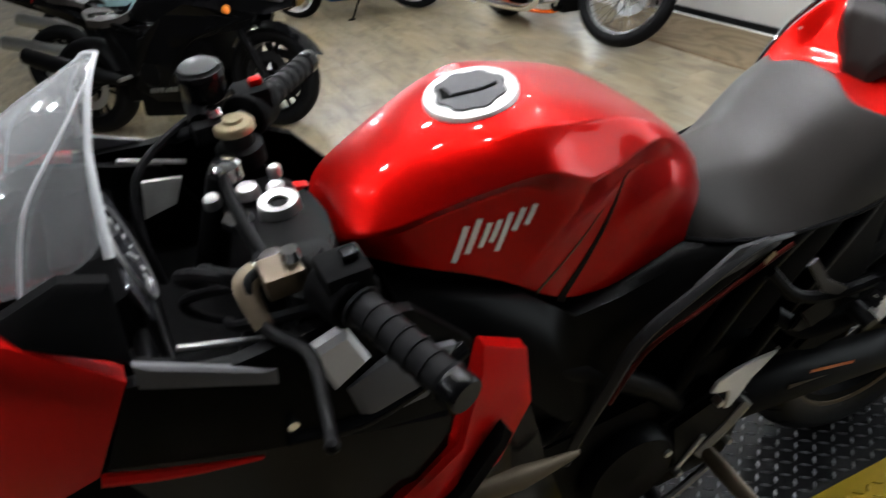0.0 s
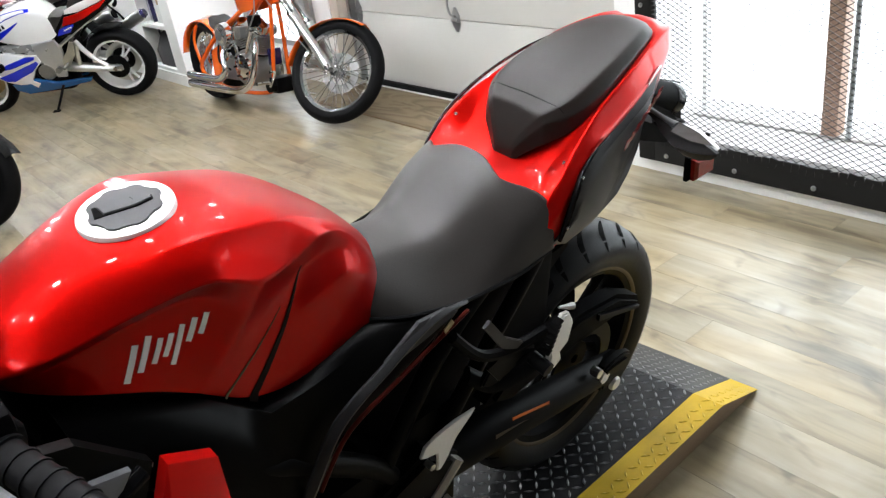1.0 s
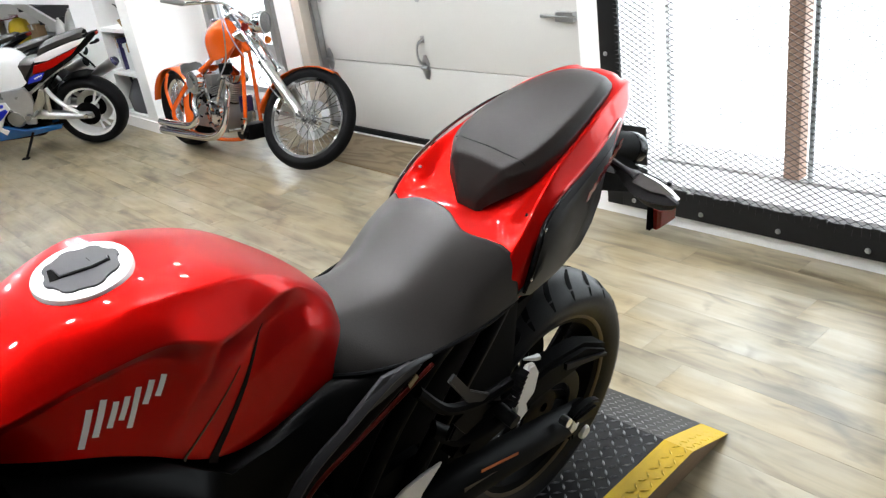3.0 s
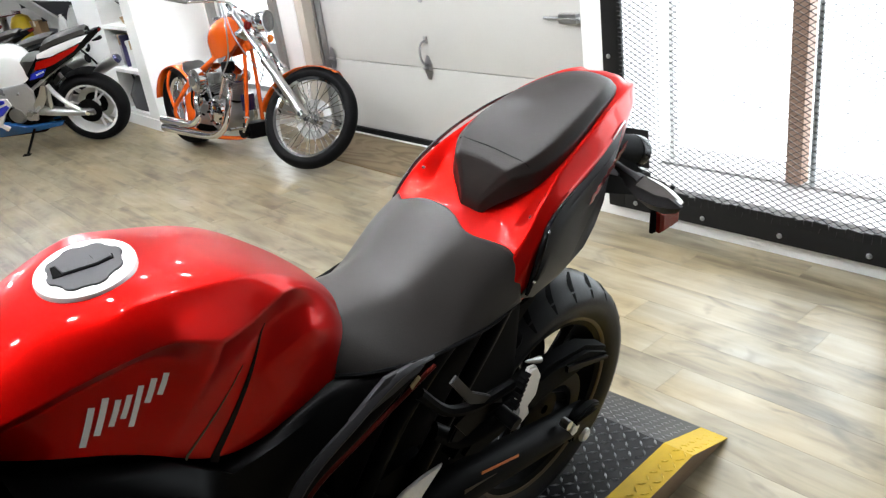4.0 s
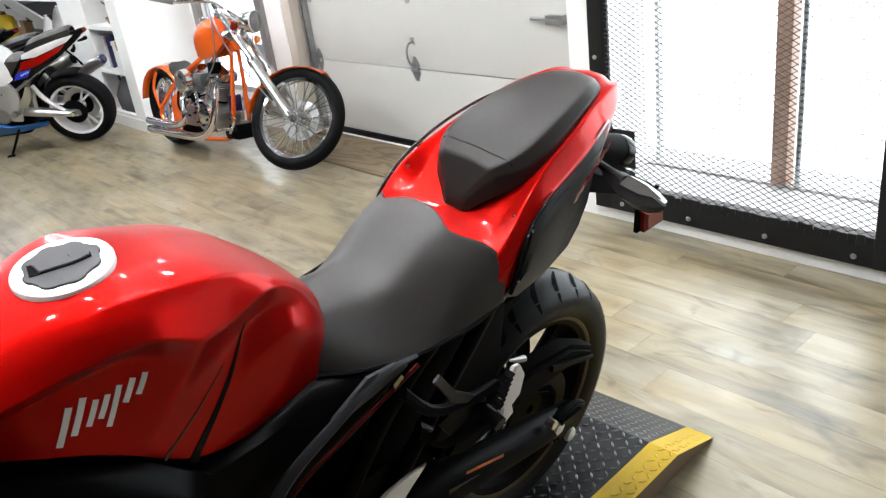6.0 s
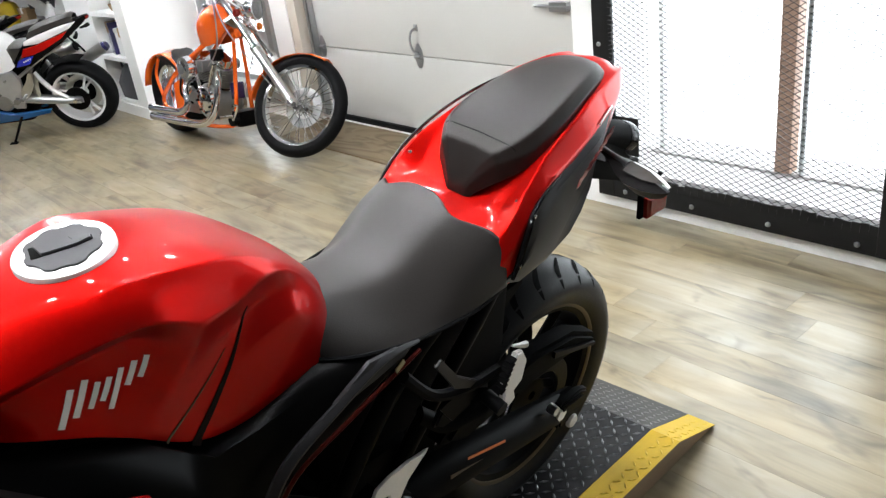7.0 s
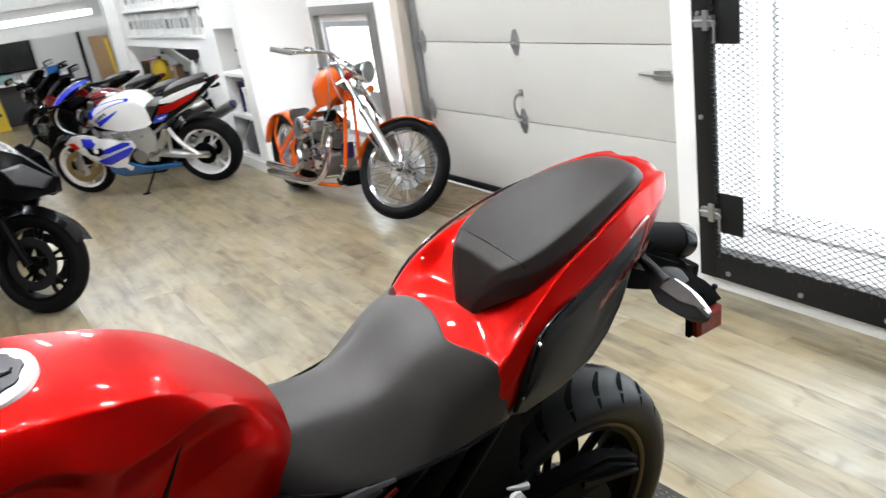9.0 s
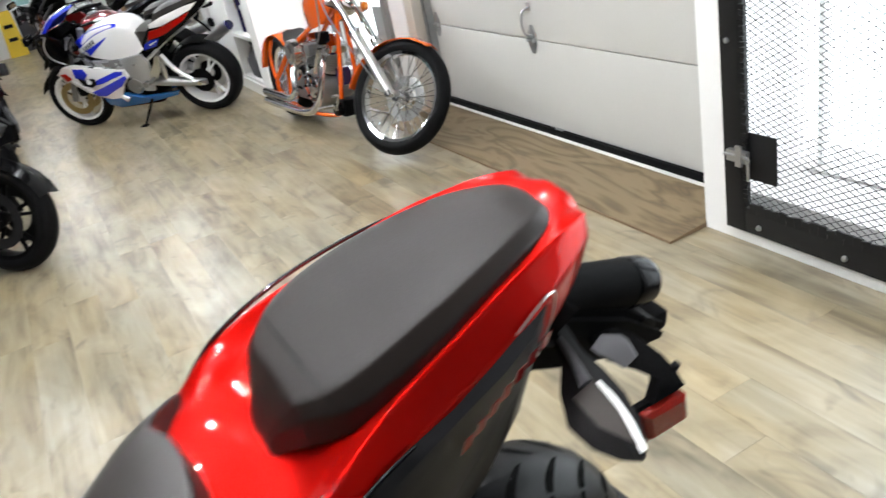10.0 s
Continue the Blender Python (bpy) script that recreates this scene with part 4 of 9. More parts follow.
    part("cylinder_head", bx(-0.97, -0.74, -0.12, 0.12, 0.50, 0.72, bevel=0.02), "black_metal", eng)
    part("oil_pan", bx(-0.90, -0.62, -0.09, 0.09, 0.20, 0.30, bevel=0.03), "black_metal", eng)
    part("sprocket_cover", plate([(-0.60, 0.33), (-0.47, 0.35), (-0.45, 0.44), (-0.52, 0.50), (-0.62, 0.47)], 0.06, Matrix.Translation((0, -0.125, 0)), bevel=0.012), "black_metal", eng)
    for (x, z) in ((-0.59, 0.345), (-0.49, 0.365), (-0.53, 0.485), (-0.70, 0.32), (-0.62, 0.42)):
        part("bolt", rod((x, -0.150, z), (x, -0.166, z), 0.007, 6), "alloy", eng)
    mf = part("muffler", tube([(-0.30, 0.19, 0.34), (-0.05, 0.215, 0.42), (0.17, 0.225, 0.52)], [0.055, 0.065, 0.06], 18, smooth=6), "black_metal", b, "black exhaust can")
    part("end_cap", rod((0.165, 0.225, 0.518), (0.185, 0.226, 0.527), 0.052, 18), "cast", mf)
    part("heat_shield", tube([(-0.22, 0.255, 0.40), (-0.05, 0.277, 0.455), (0.10, 0.285, 0.52)], 0.02, 8), "black_plastic", mf)
    part("exhaust_pipe", tube([(-0.98, 0.03, 0.55), (-1.03, 0.05, 0.40), (-0.92, 0.06, 0.22), (-0.6, 0.10, 0.20), (-0.30, 0.19, 0.34)], 0.024), "cast", b)
    frame = part("frame", tube([(-1.06, -0.05, 0.86), (-0.92, -0.115, 0.76), (-0.74, -0.128, 0.64), (-0.60, -0.125, 0.50), (-0.56, -0.118, 0.38)], 0.019, 10), "black_metal", b, "black tubular trellis frame")
    for pts, r in (([(-0.60, -0.122, 0.50), (-0.48, -0.118, 0.66), (-0.34, -0.105, 0.745), (-0.10, -0.075, 0.80), (0.08, -0.05, 0.86)], 0.016), ([(-0.52, -0.122, 0.42), (-0.40, -0.125, 0.58), (-0.27, -0.115, 0.70), (-0.18, -0.10, 0.775)], 0.014),
                   ([(-0.98, -0.105, 0.72), (-0.84, -0.13, 0.56), (-0.74, -0.128, 0.64)], 0.014)):
        part("frame_tube", tube(pts, r, 10), "black_metal", frame)
        part("frame_tube", tube([(x, -y, z) for x, y, z in pts], r, 10), "black_metal", frame)
    part("frame_right", tube([(-1.06, 0.05, 0.86), (-0.92, 0.115, 0.76), (-0.74, 0.128, 0.64), (-0.60, 0.125, 0.50), (-0.56, 0.118, 0.38)], 0.019, 10), "black_metal", frame)
    part("shock", tube([(-0.42, 0, 0.40), (-0.47, 0, 0.62)], 0.035, 12, smooth=4), "black_metal", b)
    part("battery_box", bx(-0.60, -0.16, -0.095, 0.095, 0.52, 0.765, bevel=0.02), "black_plastic", b)
    part("inner_fender", plate([(-0.42, 0.30), (-0.34, 0.30), (-0.335, 0.48), (-0.24, 0.60), (-0.10, 0.67), (-0.10, 0.70), (-0.30, 0.68), (-0.42, 0.56)], 0.17, bevel=0.012), "black_plastic", b, "black inner rear fender")
    part("exhaust_chamber", bx(-0.66, -0.40, -0.10, 0.11, 0.19, 0.36, bevel=0.03), "black_metal", b)
    part("gearbox", bx(-0.62, -0.42, -0.115, 0.115, 0.34, 0.54, bevel=0.025), "black_metal", eng)

    # rider controls by the engine
    part("heel_guard", plate([(-0.436, 0.554), (-0.480, 0.559), (-0.520, 0.557), (-0.549, 0.548), (-0.558, 0.529), (-0.548, 0.522), (-0.522, 0.514), (-0.520, 0.490), (-0.522, 0.472), (-0.514, 0.470), (-0.499, 0.486), (-0.480, 0.518), (-0.455, 0.538)], 0.006, Matrix.Translation((0, -0.165, 0)), bevel=0.0015), "cap_ring", b, "satin silver heel guard plate")
    peg = part("foot_peg", tube([(-0.535, -0.15, 0.365), (-0.530, -0.20, 0.355), (-0.520, -0.265, 0.335)], [0.013, 0.015, 0.013], 10), "bronze", b, "ribbed metal foot peg")
    part("peg_tip", rod((-0.520, -0.265, 0.335), (-0.517, -0.285, 0.329), 0.010), "cast", peg)
    part("peg_bracket", tube([(-0.46, -0.150, 0.44), (-0.50, -0.150, 0.40), (-0.55, -0.150, 0.36)], 0.014, 8), "cast", b)
    part("shift_lever", tube([(-0.53, -0.165, 0.33), (-0.60, -0.170, 0.305), (-0.68, -0.172, 0.30)], 0.007, 8), "cast", b)
    part("shift_rod", rod((-0.59, -0.155, 0.35), (-0.545, -0.158, 0.41), 0.005), "alloy", b)
    part("side_stand", tube([(-0.60, -0.10, 0.25), (-0.58, -0.22, 0.13), (-0.56, -0.315, 0.072)], [0.014, 0.013, 0.012], 10), "black_metal", b)
    part("stand_foot", bx(-0.595, -0.525, -0.345, -0.30, 0.066, 0.076, bevel=0.003, m=pose(0, 0, 0, 0, 0, 0)), "black_metal", b)
    hang = part("passenger_bracket", tube([(-0.44, -0.150, 0.62), (-0.40, -0.165, 0.585), (-0.34, -0.180, 0.585), (-0.285, -0.190, 0.600)], [0.016, 0.018, 0.016, 0.013], 8, flat=0.5), "black_metal", b, "black cast passenger peg hanger")
    part("hanger_web", plate([(-0.43, 0.60), (-0.39, 0.655), (-0.36, 0.640), (-0.34, 0.590), (-0.39, 0.570)], 0.012, Matrix.Translation((0, -0.168, 0)), bevel=0.003), "black_metal", hang)
    part("hanger_arm", tube([(-0.475, -0.15, 0.720), (-0.43, -0.165, 0.665), (-0.37, -0.178, 0.648), (-0.30, -0.19, 0.655)], 0.010, 8), "black_metal", hang)
    part("hanger_face", plate([(-0.445, 0.742), (-0.432, 0.750), (-0.395, 0.695), (-0.320, 0.635), (-0.318, 0.622), (-0.400, 0.672)], 0.006, Matrix.Translation((0, -0.184, 0)), bevel=0.0015), "grey_panel", hang)
    part("hanger_gusset", plate([(-0.425, 0.640), (-0.365, 0.655), (-0.335, 0.618), (-0.395, 0.595)], 0.004, Matrix.Translation((0, -0.178, 0))), "dark_panel", hang)
    pp = part("passenger_peg", plate([(-0.286, 0.693), (-0.272, 0.690), (-0.258, 0.664), (-0.266, 0.626), (-0.285, 0.614), (-0.279, 0.594), (-0.301, 0.583), (-0.317, 0.599), (-0.311, 0.617), (-0.318, 0.640), (-0.306, 0.662)], 0.012, Matrix.Translation((0, -0.210, 0)), bevel=0.003), "cap_ring", b, "folded silver passenger peg with notches")
    for k in range(7):
        u = k / 6
        part("peg_notch", bx(-0.006, 0.006, -0.008, 0.008, -0.0018, 0.0018, m=pose(-0.297 - 0.022 * u, -0.211, 0.684 - 0.050 * u, 0, -28, 0)), "black_plastic", pp)
    part("peg_pin", tube([(-0.300, -0.212, 0.715), (-0.275, -0.212, 0.702), (-0.262, -0.212, 0.697)], [0.002, 0.005, 0.006], 8), "cast", pp)
    part("peg_pivot", rod((-0.322, -0.185, 0.606), (-0.322, -0.222, 0.600), 0.013, 14), "black_metal", pp)

    # side covers below the tank
    cover = [(-1.000, -0.098, 0.900), (-0.850, -0.104, 0.830), (-0.785, -0.104, 0.766), (-0.700, -0.106, 0.770), (-0.600, -0.105, 0.785), (-0.480, -0.118, 0.768), (-0.405, -0.125, 0.762), (-0.455, -0.132, 0.738),
             (-0.580, -0.138, 0.694), (-0.690, -0.142, 0.648), (-0.760, -0.142, 0.545), (-0.810, -0.142, 0.600), (-0.870, -0.142, 0.690), (-0.930, -0.142, 0.765), (-0.990, -0.135, 0.835)]
    for s in (1, -1):
        sc = part("side_cover", shell([(x, s * y, z) for x, y, z in cover], 0.03), "dark_panel", b, "satin black side cover below the tank", 50)
        if s < 0:
            continue
        part("cover_edge", tube([(x, s * y, z) for x, y, z in ((-0.440, -0.146, 0.768), (-0.515, -0.152, 0.780), (-0.605, -0.156, 0.752), (-0.695, -0.158, 0.708), (-0.745, -0.158, 0.63), (-0.785, -0.154, 0.55), (-0.80, -0.150, 0.50))], [0.003, 0.006, 0.008, 0.009, 0.009, 0.008, 0.006], 8, flat=0.6), "grey_panel", sc, "glossy grey raised edge")
        part("cover_tag", plate([(-0.500, 0.756), (-0.484, 0.766), (-0.480, 0.758), (-0.497, 0.747)], 0.002, Matrix.Translation((0, s * -0.158, 0))), "bronze_cap", sc, "small dull yellow tag")
        part("cover_facet", shell([(x, s * y, z) for x, y, z in ((-0.540, -0.150, 0.788), (-0.484, -0.148, 0.780), (-0.461, -0.147, 0.762), (-0.528, -0.151, 0.753), (-0.600, -0.153, 0.744), (-0.606, -0.153, 0.756))], 0.006), "grey_panel", sc, "graphite facet behind the tank", 30)
        part("cover_edge", tube([(x, s * y, z) for x, y, z in ((-0.440, -0.148, 0.752), (-0.50, -0.152, 0.738), (-0.59, -0.155, 0.712), (-0.682, -0.157, 0.678), (-0.735, -0.155, 0.60))], 0.0035, 8), "ember", sc, "thin dark red edge line")
        part("cover_screw", rod((-0.945, s * -0.150, 0.835), (-0.945, s * -0.159, 0.835), 0.007, 10), "alloy", sc)

    # tank: each station runs from the top centre over the shoulder edge, down the side and to the lower edge
    st = [(-0.540, 0.885, (0.025, 0.882), (0.040, 0.876), (0.048, 0.868), (0.0, 0.052, 0.855), (0.002, 0.058, 0.840), (0.002, 0.064, 0.815), (-0.005, 0.066, 0.790)),
          (-0.572, 0.925, (0.035, 0.922), (0.050, 0.917), (0.056, 0.913), (0.0, 0.062, 0.906), (0.012, 0.072, 0.878), (0.017, 0.082, 0.838), (0.007, 0.090, 0.790)),
          (-0.610, 0.955, (0.045, 0.953), (0.063, 0.949), (0.070, 0.947), (0.0, 0.075, 0.942), (0.002, 0.078, 0.914), (-0.005, 0.094, 0.885), (0.010, 0.100, 0.774)),
          (-0.650, 0.985, (0.050, 0.984), (0.074, 0.980), (0.083, 0.973), (0.0, 0.090, 0.964), (-0.005, 0.081, 0.928), (-0.020, 0.101, 0.880), (-0.040, 0.106, 0.768)),
          (-0.700, 1.008, (0.050, 1.009), (0.080, 1.005), (0.092, 0.979), (0.0, 0.103, 0.950), (-0.012, 0.094, 0.916), (-0.028, 0.102, 0.860), (-0.078, 0.106, 0.770)),
          (-0.757, 1.029, (0.050, 1.029), (0.090, 1.018), (0.108, 0.993), (0.0, 0.122, 0.960), (-0.018, 0.117, 0.924), (-0.055, 0.114, 0.885), (-0.093, 0.109, 0.840)),
          (-0.815, 1.043, (0.054, 1.043), (0.090, 1.035), (0.118, 1.017), (0.0, 0.129, 1.001), (-0.007, 0.103, 0.976), (-0.035, 0.103, 0.915), (-0.065, 0.103, 0.860)),
          (-0.860, 1.040, (0.054, 1.039), (0.086, 1.031), (0.110, 1.015), (0.0, 0.122, 0.997), (-0.006, 0.100, 0.972), (-0.020, 0.101, 0.930), (-0.045, 0.102, 0.877)),
          (-0.910, 1.029, (0.050, 1.027), (0.076, 1.016), (0.097, 1.003), (0.0, 0.110, 0.988), (-0.003, 0.095, 0.968), (-0.010, 0.097, 0.935), (-0.025, 0.098, 0.892)),
          (-0.955, 1.013, (0.042, 1.010), (0.062, 1.003), (0.084, 0.990), (0.0, 0.100, 0.975), (-0.002, 0.091, 0.960), (-0.005, 0.093, 0.937), (-0.010, 0.094, 0.908)),
          (-1.000, 0.993, (0.034, 0.990), (0.052, 0.984), (0.072, 0.974), (0.0, 0.089, 0.964), (0.0, 0.085, 0.954), (0.0, 0.088, 0.943), (0.0, 0.090, 0.930)),
          (-1.024, 0.970, (0.028, 0.968), (0.045, 0.965), (0.060, 0.961), (0.0, 0.070, 0.957), (0.0, 0.070, 0.951), (0.0, 0.071, 0.946), (0.0, 0.071, 0.938)),
          (-1.034, 0.950, (0.025, 0.948), (0.042, 0.950), (0.048, 0.948), (0.0, 0.052, 0.945), (0.0, 0.052, 0.942), (0.0, 0.052, 0.938), (0.0, 0.050, 0.934))]
    rows = []
    for x, top, h1, h2, h3, *side in st:
        half = [(x, 0.0, top), (x, *h1), (x, *h2), (x, *h3)] + [(x + dx, y, z) for dx, y, z in side]
        rows.append([(q[0], -q[1], q[2]) for q in half[:0:-1]] + half)
    # columns: 0 lower edge, 2 under the shoulder, 3 shoulder edge, 5 top edge, 7 centre line
    creases = []
    for k in (3, 11):
        creases += [(k, 4, 10, 1.0), (k, 1, 4, 0.8)]
    for k in (2, 12):
        creases += [(k, 5, 10, 0.75), (k, 2, 4, 0.6)]
    for k in (1, 13):
        creases += [(k, 1, 4, 0.8)]
    for k in (5, 9):
        creases += [(k, 2, 7, 0.7)]
    lines = [(5, 0, 3, 1.0), (5, 11, 14, 1.0), (6, 3, 5, 0.28), (6, 9, 11, 0.28), (2, 1, 3, 0.7), (2, 11, 13, 0.7)]
    tank = subsurf(part("fuel_tank", grid_skin(rows, crease_cols={0: 1.0, 14: 1.0}, crease_rows={0: 0.3, 12: 0.3}, extra_cols=creases, extra=lines), "red", b, "candy red sculpted fuel tank", 0), 3)
    tank.data.polygons.foreach_set("use_smooth", [True] * len(tank.data.polygons))
    part("tank_base", bx(-1.02, -0.61, -0.088, 0.088, 0.785, 0.90, bevel=0.02), "black_plastic", b)
    cm = pose(-0.841, 0.0, 1.0405, 0, -5, 0) @ Matrix.Scale(0.95, 4)
    ring = part("cap_flange", lathe([(0.0575, -0.001), (0.0565, 0.002), (0.053, 0.0034), (0.040, 0.0030), (0.039, 0.000), (0.039, -0.006), (0.0575, -0.006)], 48, axis="z"), "cap_ring", tank, "satin silver filler flange")
    ring.matrix_local = cm
    lid_pts = []
    for k in range(72):
        a = 2 * math.pi * k / 72
        rr = 0.0425 + 0.0018 * math.tanh(3 * math.cos(8 * a)) + 0.0008 * math.cos(3 * a)
        lid_pts.append((rr * math.cos(a), rr * math.sin(a)))
    lid = part("filler_cap", plate(lid_pts, 0.005, pose(0, 0, 0.0030, 90), bevel=0.0005), "cap_lid", tank, "grey scalloped filler cap")
    lid.matrix_local = cm
    part("key_flap", plate([(-0.030, -0.013), (0.008, -0.013), (0.011, -0.004), (0.031, -0.004), (0.031, 0.003), (0.013, 0.008), (-0.024, 0.008)], 0.003, pose(0, 0, 0.0070, 90) @ pose(0, 0, 0, 0, -16, 0), bevel=0.0008), "cap_lid", lid)
    part("flap_gap", plate([(-0.0355, -0.0148), (0.0090, -0.0148), (0.0120, -0.0056), (0.0327, -0.0056), (0.0327, 0.0046), (0.0136, 0.0097), (-0.0355, 0.0097)], 0.0006, pose(0, 0, 0.0057, 90) @ pose(0, 0, 0, 0, -16, 0)), "groove", lid)
    return b, tank


RED_BIKE, RED_TANK = red_motorcycle()


def strip_on(host, pts, width, name, material, lift=0.0012, label="", taper=(1.0, 1.0), into=(0, 1, 0)):
    """A thin decal that lies on the host's skin along pts (x, z), found by casting sideways."""
    dg = bpy.context.evaluated_depsgraph_get()
    ev = host.evaluated_get(dg)
    bm = bmesh.new()
    prev = None
    n = len(pts)
    for i, (x, z) in enumerate(pts):
        a, c = pts[max(i - 1, 0)], pts[min(i + 1, n - 1)]
        d = Vector((c[0] - a[0], 0, c[1] - a[1])).normalized()
        nrm = Vector((-d.z, 0, d.x))
        w = width * (taper[0] + (taper[1] - taper[0]) * i / (n - 1)) / 2
        cur = []
        for s in (-1, 1):
            o = Vector((x, -0.4, z)) + nrm * (s * w)
            ok, p, nn, _ = ev.ray_cast(o, Vector(into))
            if not ok:
                p, nn = Vector((o.x, -0.11, o.z)), Vector((0, -1, 0))
            if nn.y > 0:
                nn = -nn
            cur.append((bm.verts.new(p + nn * lift), bm.verts.new(p + nn * 0.0002)))
        if prev:
            bm.faces.new((prev[0][0], prev[1][0], cur[1][0], cur[0][0]))
            bm.faces.new((prev[0][1], prev[0][0], cur[0][0], cur[0][1]))
            bm.faces.new((prev[1][0], prev[1][1], cur[1][1], cur[1][0]))
        prev = cur
    return part(name, bm, material, host, label, 50)


def along(pts, n=8):
    return [(p.x, p.z) for p in spline([(x, 0, z) for x, z in pts], n)]


def tank_graphics():
    bpy.context.view_layer.update()
    # white brush-stroke emblem as plain slanted strokes
    o, ux, uz = (-0.922, 0.902), Vector((0.090, 0.0175)), Vector((0.018, 0.047))

    def at(u, v):
        return (o[0] + u * ux.x + v * uz.x, o[1] + u * ux.y + v * uz.y)
    for u0, v0, v1, w in ((0.00, -0.05, 0.85, 0.0085), (0.17, 0.02, 0.88, 0.0085), (0.35, 0.02, 0.62, 0.0075), (0.50, 0.02, 0.56, 0.0075), (0.64, -0.35, 0.62, 0.0075), (0.81, 0.04, 0.60, 0.0080), (0.97, 0.06, 0.56, 0.0075)):
        u1 = u0 + 0.04
        p, q = at(u0, v0), at(u1, v1)
        strip_on(RED_TANK, along([p, ((p[0] + q[0]) / 2 + 0.0005, (p[1] + q[1]) / 2), q], 3), w * 0.82, "emblem_stroke", "decal_white", 0.0011)
    # two dark slashes over the knee recess
    strip_on(RED_TANK, along([(-0.788, 0.783), (-0.752, 0.828), (-0.715, 0.880), (-0.682, 0.930)]), 0.011, "black_slash", "decal_black", 0.0008, taper=(1.2, 0.15))
    strip_on(RED_TANK, along([(-0.822, 0.812), (-0.770, 0.855), (-0.725, 0.895)]), 0.0035, "pale_slash", "bronze", 0.0008, taper=(1.2, 0.2))


tank_graphics()


def skin_part(name, stations, material, parent, label="", cols=None, rows_=None, level=3):
    """A symmetric body panel from stations (x, (y, z[, shift along x]), ...) running from the top centre outwards."""
    rows = []
    for x, *half in stations:
        full = [(x + (q[2] if len(q) > 2 else 0.0), q[0], q[1]) for q in half]
        rows.append([(a, -y, z) for a, y, z in full[:0:-1]] + full)
    ob = part(name, grid_skin(rows, crease_cols=cols or {}, crease_rows=rows_ or {}), material, parent, label, 0)
    ob.data.polygons.foreach_set("use_smooth", [True] * len(ob.data.polygons))
    return subsurf(solid(ob, 0.006, 0.0), level)


